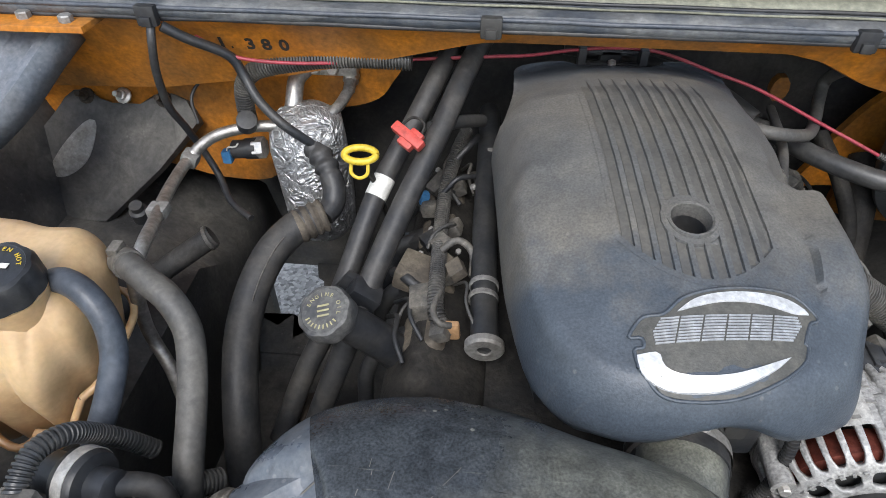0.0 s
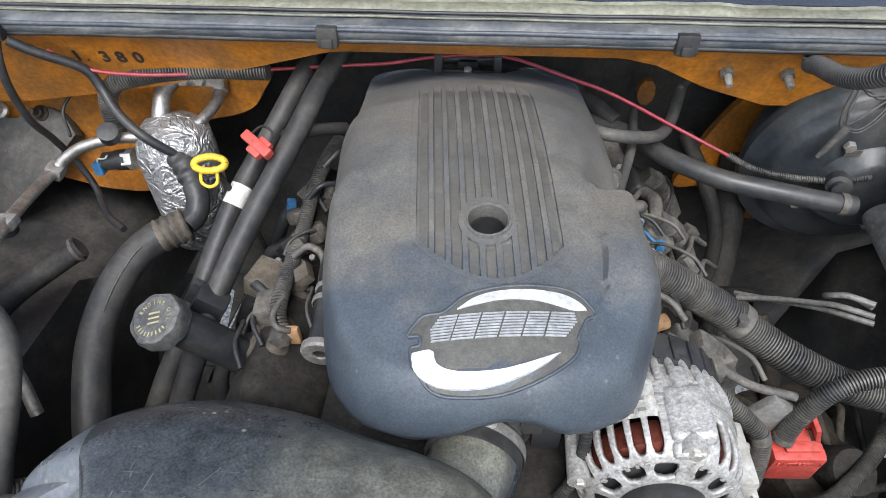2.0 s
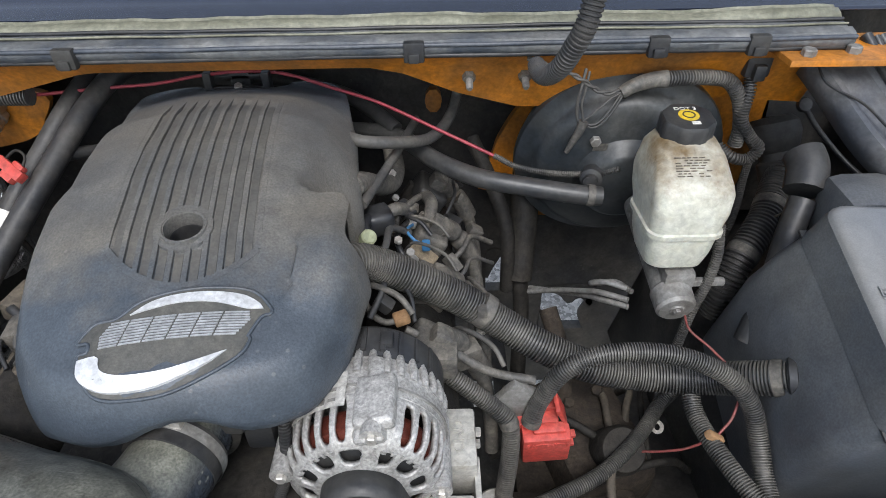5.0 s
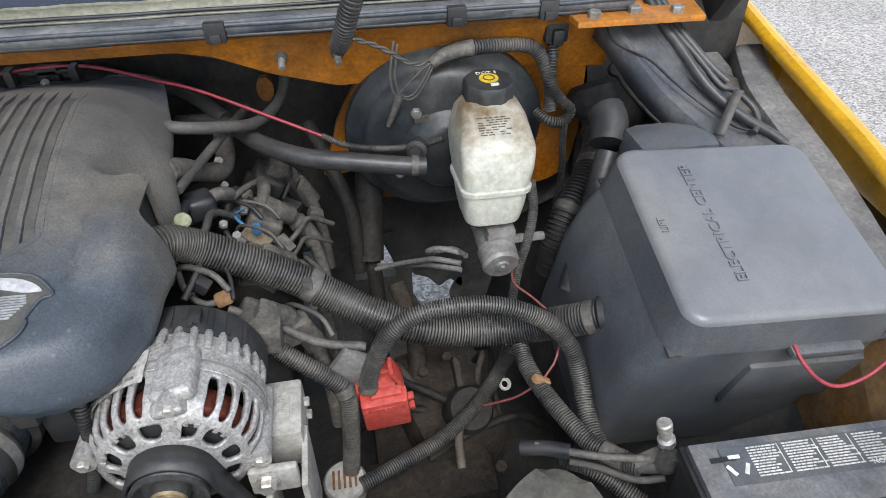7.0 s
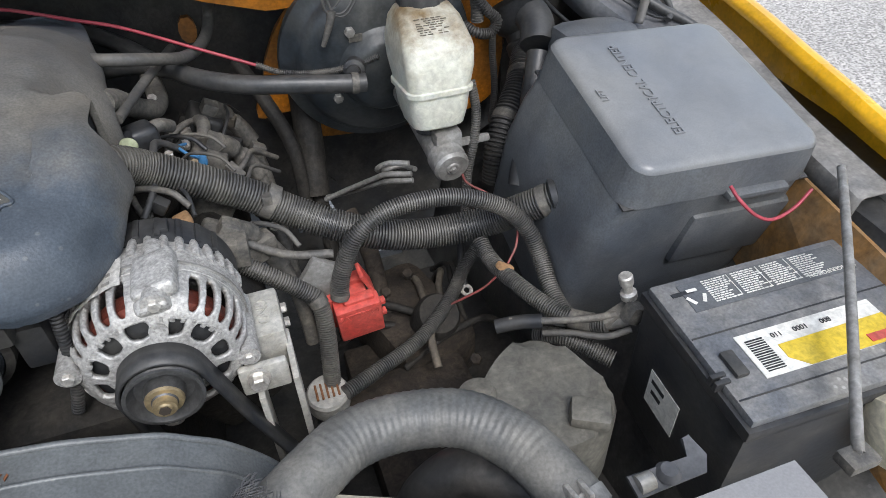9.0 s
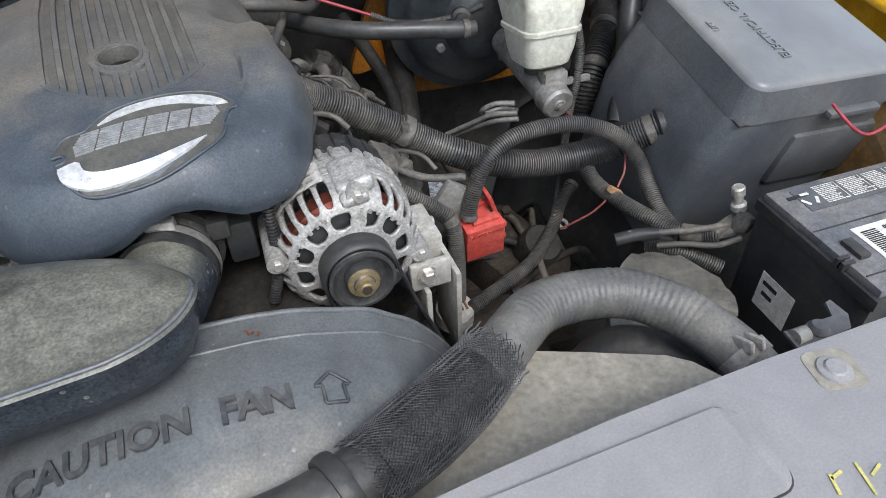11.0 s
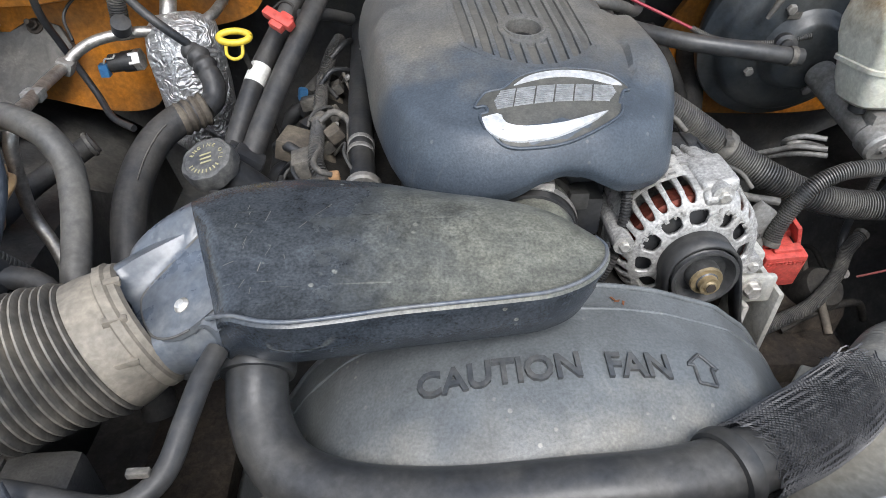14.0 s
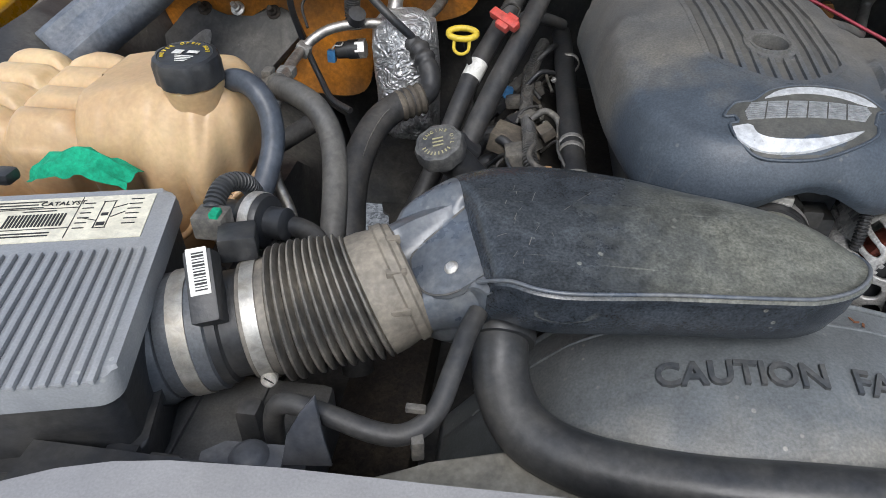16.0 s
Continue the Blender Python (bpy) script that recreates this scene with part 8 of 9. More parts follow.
tube("hose", [(-0.055, 0.93, 1.11), (-0.068, 0.87, 1.112), (-0.085, 0.815, 1.090), (-0.118, 0.745, 1.040), (-0.150, 0.682, 0.993), (-0.166, 0.635, 0.960), (-0.182, 0.585, 0.920), (-0.205, 0.54, 0.865), (-0.236, 0.50, 0.805), (-0.27, 0.45, 0.72)], 0.0148, RUBBER_DARK, hh1, seg=18)
hose("thick black heater hose beside the labelled one", [(-0.015, 0.93, 1.11), (-0.03, 0.865, 1.115), (-0.050, 0.795, 1.095), (-0.080, 0.705, 1.048), (-0.112, 0.628, 1.0), (-0.138, 0.560, 0.955), (-0.155, 0.515, 0.915), (-0.180, 0.48, 0.855), (-0.205, 0.45, 0.79), (-0.23, 0.42, 0.72)], 0.0152, RUBBER_DARK, name="heater_hose", group="heater hoses", seg=18)
V, F = sweep([(-0.146, 0.690, 0.999), (-0.156, 0.667, 0.982)], 0.0153, 24, cap=False)
link_mesh("paper_band", V, F, WHITE, hh1, "white paper band")
hk = thing("hose_bracket", (-0.155, 0.53, 0.93), "black plastic clip joining both heater hoses", "clip")
rbox("saddle", (-0.150, 0.527, 0.936), (0.040, 0.030, 0.034), BLACK, hk, 0.006, Matrix.Rotation(radians(35), 4, 'Y'))
rbox("strap", (-0.163, 0.545, 0.93), (0.045, 0.012, 0.04), BLACK, hk, 0.004, Matrix.Rotation(radians(35), 4, 'Y'))

# dipsticks
yd = thing("oil_dipstick", (-0.165, 0.66, 1.03), "yellow plastic oil dipstick handle with a ring", "dipstick")
ring_m = frame_m((-0.170, 0.664, 1.052), (1, 0.05, 0.0), (0, 0.86, 0.50))
V, F = sweep([ring_m @ Vector((0.0205 * math.cos(a), 0.0100 * math.sin(a), 0.0)) for a in np.linspace(0, 2 * math.pi, 19)], 0.0048, 10, 0.004)
link_mesh("handle", V, F, YEL_PLASTIC, yd, "flat yellow finger loop")
V, F = sweep([(-0.181, 0.656, 1.044), (-0.180, 0.650, 1.032), (-0.170, 0.648, 1.027), (-0.160, 0.650, 1.032), (-0.159, 0.656, 1.044)], 0.0024, 8, 0.003)
link_mesh("ring", V, F, YEL_PLASTIC, yd)
tube("stem", [(-0.165, 0.664, 1.045), (-0.150, 0.69, 0.95), (-0.13, 0.71, 0.80)], 0.004, IRON, yd, seg=8)
rd = thing("transmission_dipstick", (-0.11, 0.688, 1.05), "red plastic transmission dipstick handle", "dipstick")
dm = frame_m((-0.111, 0.688, 1.068), (0.75, -0.55, -0.25), (0.5, 0.7, 0.5))
d3 = dm.to_3x3().to_4x4()
rbox("handle", dm @ Vector((0, 0, 0)), (0.050, 0.014, 0.013), RED, rd, 0.003, d3)
rbox("thumb_tab", dm @ Vector((0.004, -0.008, -0.002)), (0.022, 0.014, 0.012), RED, rd, 0.003, d3)
rbox("thumb_tab", dm @ Vector((0.008, 0.008, 0.0)), (0.020, 0.010, 0.010), RED, rd, 0.003, d3)
V, F = sweep([dm @ Vector((-0.018, 0.004, 0.0)), dm @ Vector((-0.010, 0.022, 0.006)), dm @ Vector((0.008, 0.024, 0.006)), dm @ Vector((0.014, 0.008, 0.0))], 0.0018, 8, 0.004)
link_mesh("wire_loop", V, F, IRON, rd)
tube("tube", [(-0.085, 0.72, 1.062), (-0.05, 0.76, 1.05), (-0.02, 0.80, 1.03)], 0.009, BLACK, rd, seg=12)

# oil filler
of = thing("oil_filler", (-0.15, 0.46, 0.9), "black oil filler neck with a ribbed printed cap", "oil filler")
tube("neck", [(-0.166, 0.470, 0.957), (-0.150, 0.474, 0.942), (-0.12, 0.483, 0.905), (-0.09, 0.492, 0.86), (-0.06, 0.50, 0.82), (-0.03, 0.505, 0.78)], lambda t: 0.0225 + 0.004 * max(0, (t - 0.55) * 2), BLACK, of, seg=22)
oax = (-0.22, -0.36, 0.90)
oc = grip_cap("filler_cap", (-0.172, 0.466, 0.962), oax, 0.0330, 0.024, 8, OILCAP, of, "dusty grey ribbed oil cap with faded yellow print")
om = frame_m(Vector((-0.172, 0.466, 0.962)) + Vector(oax).normalized() * 0.0237, (0.9, 0.1, 0.26), (-0.1, 0.9, 0.33))
ring_words("ENGINE OIL", 0.019, 0.0068, 150, -20, om, FADED, oc)
for i in range(3):
    rbox("print_bar", om @ Vector((0.0, 0.006 - i * 0.006, 0.0003)), (0.014, 0.0022, 0.0005), FADED, oc, 0, om.to_3x3().to_4x4())
for i in range(9):
    a = radians(200 + 14 * i)
    rbox("print_bar", om @ Vector((0.0195 * math.cos(a), 0.0195 * math.sin(a), 0.0003)), (0.0016, 0.005, 0.0005), FADED, oc, 0, om.to_3x3().to_4x4() @ Matrix.Rotation(a + math.pi / 2, 4, 'Z'))

# rail beside the cover
fr_ = thing("fuel_rail", (0.0, 0.65, 0.93), "black metal rail pipe with a flanged end", "fuel rail")
tube("pipe", [(-0.012, 0.93, 0.972), (-0.010, 0.88, 0.970), (-0.006, 0.64, 0.957), (0.001, 0.50, 0.938), (0.003, 0.465, 0.932)], 0.0165, BLACK, fr_, seg=20, step=0.02)
turned("flange", [(0.008, -0.002), (0.009, -0.004), (0.021, -0.004), (0.0235, -0.001), (0.0235, 0.006), (0.017, 0.009)], (0.003, 0.463, 0.9315), (0.0, 1, 0.13), GREY_METAL, fr_)
turned("flange_bore", [(0, 0.004), (0.009, 0.004), (0.009, -0.002)], (0.003, 0.463, 0.9315), (0.0, 1, 0.13), BLACK, fr_)
for y, z in ((0.53, 0.943), (0.55, 0.945), (0.80, 0.966)):
    turned("band", [(0.0165, -0.004), (0.0185, -0.003), (0.0185, 0.003), (0.0165, 0.004)], (-0.002, y, z), (0, 1, 0.09), GREY_METAL, fr_)


# ---- engine block and clutter ----
blk_ = thing("engine_block", (0.18, 0.6, 0.6), "grimy iron engine block and cylinder heads", "engine")
rbox("block", (0.17, 0.62, 0.66), (0.34, 0.62, 0.44), IRON, blk_, 0.03)
for s, x in ((-1, -0.055), (1, 0.40)):
    rbox("rocker_cover", (x, 0.64, 0.86), (0.11, 0.46, 0.09), IRON, blk_, 0.025, Matrix.Rotation(radians(-35 * s), 4, 'Y'), "", 3)
    rbox("head", (x - 0.01 * s, 0.64, 0.77), (0.10, 0.48, 0.12), IRON, blk_, 0.015, Matrix.Rotation(radians(-35 * s), 4, 'Y'))
rbox("intake_manifold", (0.17, 0.62, 0.965), (0.24, 0.46, 0.10), BLACK, blk_, 0.03)
for i in range(4):
    y, x = 0.50 + i * 0.095, -0.060
    cp = thing("ignition_coil", (x, y, 0.90), "grimy brown ignition coil pack with plug", "ignition coil", "ignition coils")
    rt = Matrix.Rotation(radians(-28), 4, 'Y') @ Matrix.Rotation(radians(8 * (i % 2) - 4), 4, 'Z')
    rbox("coil_body", (x - 0.01, y, 0.900), (0.055, 0.058, 0.034), BROWNISH, cp, 0.010, rt, "", 3)
    rbox("coil_tower", (x - 0.04, y, 0.885), (0.03, 0.03, 0.035), BLACK, cp, 0.008, rt)
    rbox("coil_plug", (x + 0.010, y - 0.012, 0.928), (0.022, 0.026, 0.018), CLIPGREY, cp, 0.004, rt)
    tube("coil_lead", [(x - 0.042, y, 0.89), (x - 0.065, y - 0.005, 0.88), (x - 0.085, y - 0.015, 0.84), (x - 0.09, y - 0.02, 0.78)], lambda t: 0.0125 if t < 0.3 else 0.0105, BLACK, cp, seg=12)
for i, y in enumerate((0.49, 0.60, 0.712, 0.825)):
    cp = thing("ignition_coil", (0.44, y, 0.90), "dusty grey ignition coil with angled plug boot", "ignition coil", "ignition coils")
    rt = Matrix.Rotation(radians(32), 4, 'Y') @ Matrix.Rotation(radians(6 * (i % 2) - 3), 4, 'Z')
    rbox("coil_body", (0.428, y + 0.005, 0.922), (0.050, 0.060, 0.036), CLIPGREY if i < 3 else BLACK, cp, 0.008, rt, "", 3)
    rbox("coil_socket", (0.444, y + 0.004, 0.940), (0.030, 0.028, 0.024), CLIPGREY, cp, 0.006, rt)
    tube("plug_boot", [(0.446, y, 0.942), (0.463, y + 0.014, 0.920), (0.480, y + 0.018, 0.892), (0.493, y + 0.014, 0.866)], lambda t: 0.0150 - 0.003 * (abs(t - 0.45) < 0.06), CLIPGREY, cp, seg=16, step=0.004)
    tube("plug_lead", [(0.491, y + 0.014, 0.872), (0.499, y + 0.004, 0.840), (0.505, y - 0.012, 0.80), (0.507, y - 0.025, 0.75)], 0.0095, CLIPGREY, cp, seg=12)
    rbox("coil_bracket", (0.405, y + 0.02, 0.90), (0.05, 0.015, 0.05), IRON, cp, 0.003, rt)
for c, r_, mt, nm, lb in (((0.403, 0.711, 0.946), 0.008, STEEL, "head_bolt", "plated bolt among the coils"), ((0.375, 0.765, 0.998), 0.007, STEEL, "head_bolt", "plated bolt among the coils")):
    tagged(hexbolt(nm, c, (0.1, -0.5, 0.85), r_, mt), lb, "bolt", "engine bolts")
tagged(turned("pale_plug", [(0.010, -0.01), (0.010, 0.002), (0.008, 0.004), (0, 0.004)], (0.357, 0.580, 1.028), (0.4, -0.4, 0.8), PALE_GREEN), "pale green round plug by the loom opening", "plug")
hose("fat grey vent hose beside the engine cover", [(0.335, 0.65, 1.055), (0.343, 0.675, 1.045), (0.362, 0.73, 1.003), (0.374, 0.765, 0.986), (0.378, 0.80, 0.985), (0.370, 0.86, 0.99), (0.365, 0.90, 0.992)], 0.0145, CLIPGREY, name="vent_hose")
hose("thin dusty rod beside the engine cover", [(0.346, 0.635, 1.037), (0.383, 0.757, 1.037), (0.410, 0.89, 1.022)], 0.0065, RUBBER_GREY, name="vent_pipe", cat="pipe")
vb = thing("valve_unit", (0.361, 0.65, 0.98), "dusty black vacuum valve with stub pipes", "valve")
rbox("body", (0.362, 0.652, 1.000), (0.038, 0.038, 0.034), BLACK, vb, 0.01, Matrix.Rotation(0.4, 4, 'Z'), "", 3)
tube("stub", [(0.362, 0.652, 1.00), (0.382, 0.668, 1.005), (0.395, 0.69, 0.99)], 0.009, CLIPGREY, vb, seg=12)
tube("stub", [(0.350, 0.64, 1.01), (0.346, 0.622, 1.012), (0.352, 0.605, 1.0)], 0.008, BLACK, vb, seg=12)
tc = thing("injector_plug", (0.42, 0.665, 0.92), "tan and blue injector connector with wires", "connector")
rbox("tan_shell", (0.417, 0.668, 0.922), (0.042, 0.026, 0.020), TAN_SHELL, tc, 0.004, Matrix.Rotation(-0.5, 4, 'Z') @ Matrix.Rotation(0.5, 4, 'Y'))
rbox("blue_lock", (0.424, 0.662, 0.947), (0.012, 0.012, 0.014), BLUE, tc, 0.003)
tube("wire", [(0.405, 0.70, 0.955), (0.398, 0.67, 0.968), (0.41, 0.65, 0.965), (0.424, 0.66, 0.95)], 0.0022, BLUE, tc, seg=8)
tube("wire", [(0.40, 0.72, 0.95), (0.385, 0.66, 0.965), (0.395, 0.63, 0.955), (0.415, 0.64, 0.935)], 0.004, BLACK, tc, seg=8)
tube("wire", [(0.42, 0.79, 0.945), (0.405, 0.76, 0.955), (0.385, 0.725, 0.955), (0.378, 0.69, 0.945)], 0.005, CLIPGREY, tc, seg=8)
tube("wire", [(0.425, 0.785, 0.945), (0.432, 0.75, 0.955), (0.428, 0.715, 0.945)], 0.010, CLIPGREY, tc, seg=10)
rbox("clip", (0.398, 0.756, 0.943), (0.026, 0.020, 0.018), CLIPGREY, tc, 0.004, Matrix.Rotation(-0.6, 4, 'Z'))
sw = thing("steering_shaft", (0.585, 0.82, 0.6), "dark steering shaft with rubber boot", "steering shaft")
tube("boot", [(0.598, 0.92, 0.93), (0.592, 0.87, 0.88), (0.582, 0.81, 0.80), (0.578, 0.79, 0.765)], 0.024, IRON, sw, seg=20)
tube("shaft", [(0.58, 0.80, 0.78), (0.585, 0.77, 0.70), (0.58, 0.72, 0.58), (0.575, 0.68, 0.48)], 0.014, IRON, sw, seg=14)
loom("dusty corrugated loom along the rocker cover", [(-0.045, 0.85, 0.98), (-0.055, 0.80, 0.975), (-0.066, 0.74, 0.955), (-0.067, 0.668, 0.938), (-0.063, 0.60, 0.945), (-0.060, 0.545, 0.950), (-0.058, 0.51, 0.94), (-0.045, 0.485, 0.92)], 0.0105, 0.004, 0.001)
for i, (pts, r, mt) in enumerate([([(-0.06, 0.60, 0.955), (-0.04, 0.61, 0.965), (-0.02, 0.60, 0.955), (-0.018, 0.57, 0.94)], 0.005, CLIPGREY), ([(-0.07, 0.72, 0.955), (-0.05, 0.73, 0.975), (-0.03, 0.745, 0.97), (-0.022, 0.76, 0.96)], 0.004, BLACK), ([(-0.055, 0.78, 0.975), (-0.035, 0.80, 0.99), (-0.025, 0.83, 0.985)], 0.005, BLACK),
                                  ([(-0.055, 0.53, 0.952), (-0.06, 0.50, 0.95), (-0.052, 0.485, 0.945), (-0.038, 0.488, 0.938)], 0.004, CLIPGREY), ([(-0.12, 0.58, 0.93), (-0.10, 0.56, 0.94), (-0.085, 0.55, 0.935)], 0.007, BLACK),
                                  ([(0.345, 0.545, 1.0), (0.355, 0.515, 0.975), (0.375, 0.505, 0.958), (0.40, 0.512, 0.958)], 0.004, CLIPGREY), ([(0.40, 0.50, 0.95), (0.45, 0.49, 0.925), (0.50, 0.475, 0.90), (0.555, 0.466, 0.892)], 0.0055, CLIPGREY),
                                  
                                  ([(0.50, 0.90, 0.98), (0.53, 0.84, 0.93), (0.555, 0.80, 0.86), (0.558, 0.78, 0.75)], 0.012, IRON),
                                  ([(0.615, 0.70, 0.78), (0.632, 0.64, 0.73), (0.63, 0.56, 0.66)], 0.015, RUST), ([(0.92, 0.65, 1.02), (0.90, 0.62, 0.98), (0.87, 0.57, 0.95), (0.84, 0.53, 0.88)], 0.017, BLACK), ([(0.93, 0.70, 1.06), (0.93, 0.68, 1.05), (0.92, 0.655, 1.03)], 0.026, BLACK)]):
    hose("dusty grey-black hose or lead among the engine clutter", pts, r, mt, name="engine_lead", cat="lead", group="engine leads", seg=12)
for c, s, mt in (((-0.098, 0.73, 0.938), (0.014, 0.014, 0.02), BLUE), ((-0.085, 0.715, 0.93), (0.03, 0.02, 0.02), CLIPGREY), ((-0.037, 0.490, 0.928), (0.020, 0.010, 0.026), TAN), ((0.395, 0.512, 0.957), (0.020, 0.016, 0.014), TAN), 
                 ((0.43, 0.47, 0.93), (0.06, 0.03, 0.035), CLIPGREY), ((0.46, 0.50, 0.90), (0.06, 0.03, 0.03), CLIPGREY), ((-0.09, 0.58, 0.93), (0.05, 0.05, 0.03), BROWNISH), ((-0.075, 0.53, 0.925), (0.03, 0.04, 0.04), CLIPGREY)):
    tagged(rbox("connector", c, s, mt, None, 0.004, Matrix.Rotation(random.uniform(-0.5, 0.5), 4, 'Z') @ Matrix.Rotation(random.uniform(-0.4, 0.4), 4, 'Y')), "dusty plastic wiring connector on the engine", "connector", "engine connectors")

# fuse link and red wires on the driver's side
hose("thin red wire by the thick loom", [(0.765, 0.565, 0.90), (0.760, 0.53, 0.905), (0.78, 0.50, 0.90), (0.80, 0.46, 0.89), (0.79, 0.43, 0.865), (0.772, 0.416, 0.846)], 0.0017, FADED_WIRE, name="red_wire", cat="wire", seg=8)
hose("thin reddish wire to a ring terminal", [(0.762, 0.413, 0.838), (0.74, 0.42, 0.81), (0.715, 0.43, 0.79), (0.70, 0.44, 0.775)], 0.0017, FADED_WIRE, name="red_wire", cat="wire", seg=8)
tagged(rbox("inline_fuse", (0.767, 0.4145, 0.842), (0.026, 0.010, 0.010), TAN, None, 0.003, Matrix.Rotation(radians(35), 4, 'Y')), "amber inline fuse holder on the red wire", "fuse")
V, F = lathe([(0.005, -0.001), (0.010, -0.001), (0.010, 0.002), (0.005, 0.002)], (0.754, 0.520, 0.712), (0.1, -0.5, 0.8), 20)
tagged(link_mesh("ring_terminal", V, F, STEEL), "steel ring terminal hanging by the loom", "terminal")
hose("slim black lead by the ring terminal", [(0.754, 0.53, 0.715), (0.76, 0.56, 0.75), (0.765, 0.57, 0.80)], 0.006, BLACK, name="lead", cat="lead")
bc = thing("battery_cable", (0.85, 0.27, 0.82), "black battery cable end with green-grey clamp", "battery cable")
tube("cable", [(0.735, 0.33, 0.835), (0.78, 0.305, 0.842), (0.82, 0.29, 0.845), (0.85, 0.28, 0.85)], 0.0045, CLIPGREY, bc, seg=10)
rbox("cable_lug", (0.855, 0.283, 0.848), (0.045, 0.016, 0.012), CLIPGREY, bc, 0.004, Matrix.Rotation(radians(-25), 4, 'Y'))
tube("boot", [(0.72, 0.335, 0.825), (0.745, 0.325, 0.833), (0.77, 0.312, 0.838)], 0.009, BLACK, bc, seg=10)

# power steering cap
pc = thing("steering_fluid_cap", (0.508, 0.395, 0.70), "dirty round power steering cap with rusty ribs", "cap")
turned("cap", [(0.026, -0.03), (0.028, -0.028), (0.028, -0.004), (0.025, 0.0), (0, 0.001)], (0.508, 0.393, 0.728), (0, -0.15, 1), BRACKET, pc)
for i in range(5):
    rbox("cap_rib", (0.494 + i * 0.007, 0.393, 0.730), (0.0030, 0.026, 0.003), RUST_RIB, pc, 0.001)
turned("neck", [(0.022, -0.10), (0.022, -0.03)], (0.508, 0.393, 0.728), (0, -0.15, 1), BLACK, pc)

# driver's side iron below
low = thing("steering_gear", (0.66, 0.50, 0.55), "rusty iron steering gear and frame parts", "steering gear")
rbox("gear", (0.665, 0.55, 0.63), (0.14, 0.20, 0.12), RUST, low, 0.03, Matrix.Rotation(radians(15), 4, 'Z'))
rbox("arm", (0.62, 0.42, 0.62), (0.20, 0.08, 0.08), RUST, low, 0.02)
turned("round_boss", [(0.0, 0.03), (0.03, 0.03), (0.035, 0.02), (0.035, -0.02)], (0.69, 0.49, 0.70), (0.1, -0.5, 0.85), IRON, low)
rail = thing("frame_rail", (0.75, 0.3, 0.5), "rusty steel frame rail under the engine bay", "frame rail", "frame rails")
rbox("rail", (0.60, 0.28, 0.56), (0.10, 0.55, 0.12), RUST, rail, 0.01)
rail2 = thing("frame_rail", (-0.4, 0.3, 0.5), "rusty steel frame rail under the engine bay", "frame rail", "frame rails")
rbox("rail", (-0.24, 0.30, 0.56), (0.12, 0.55, 0.12), RUST, rail2, 0.01)
rbox("shaft", (-0.235, 0.50, 0.70), (0.05, 0.06, 0.06), RUST, rail2, 0.02)

# west side black housing
hs = thing("blower_cover", (-0.60, 0.86, 0.9), "matte black plastic cover bolted to the orange firewall", "cover")
hm = frame_m((-0.60, 0.862, 1.0), (1, 0, 0), (0, 0.58, 0.81))
prism("panel", [(-0.10, 0.0), (-0.085, 0.012), (-0.06, 0.014), (-0.04, -0.004), (-0.02, -0.010), (0.03, -0.010), (0.05, 0.010), (0.08, 0.014), (0.105, 0.004), (0.125, -0.03), (0.06, -0.11), (-0.03, -0.20), (-0.26, -0.20), (-0.12, -0.03)], -0.02, 0.0, LINER, hs, hm, 0.004)
prism("worn_patch", [tuple(p) for p in spline([(-0.10, -0.075), (-0.06, -0.035), (-0.045, -0.045), (-0.06, -0.10), (-0.10, -0.13), (-0.125, -0.12)], 0.01, True)[:-1]], 0.0, 0.0015, GREY_METAL, hs, hm, 0.001, "worn grey raised patch")
for x in (-0.062, 0.0, 0.068):
    st_ = turned("stud", [(0.013, -0.002), (0.013, 0.002), (0.008, 0.004), (0.008, 0.010), (0.005, 0.011), (0.0045, 0.024), (0, 0.025)], hm @ Vector((x, 0.003 if x else 0.006, 0.0)), (0, -0.75, 0.55), RUST if x else STEEL, hs, "rusty stud with washer", 12)
tagged(turned("black_bump_stop", [(0.013, -0.02), (0.013, 0.0), (0.009, 0.003), (0.009, 0.012), (0, 0.012)], (-0.500, 0.66, 0.940), (0.1, -0.3, 1), BLACK), "small black rubber stop on the liner", "rubber stop")
hose("dark drain tube on the inner wing liner", [(-0.40, 0.66, 0.90), (-0.43, 0.64, 0.885), (-0.48, 0.60, 0.86), (-0.52, 0.56, 0.83)], 0.016, DARK, name="drain_tube")
tagged(turned("hose_ring", [(0.0165, -0.003), (0.019, -0.002), (0.019, 0.003), (0.0165, 0.004)], (-0.405, 0.657, 0.898), (-0.8, -0.4, -0.3), CLIPGREY), "dusty spring clip on the drain tube", "clip")


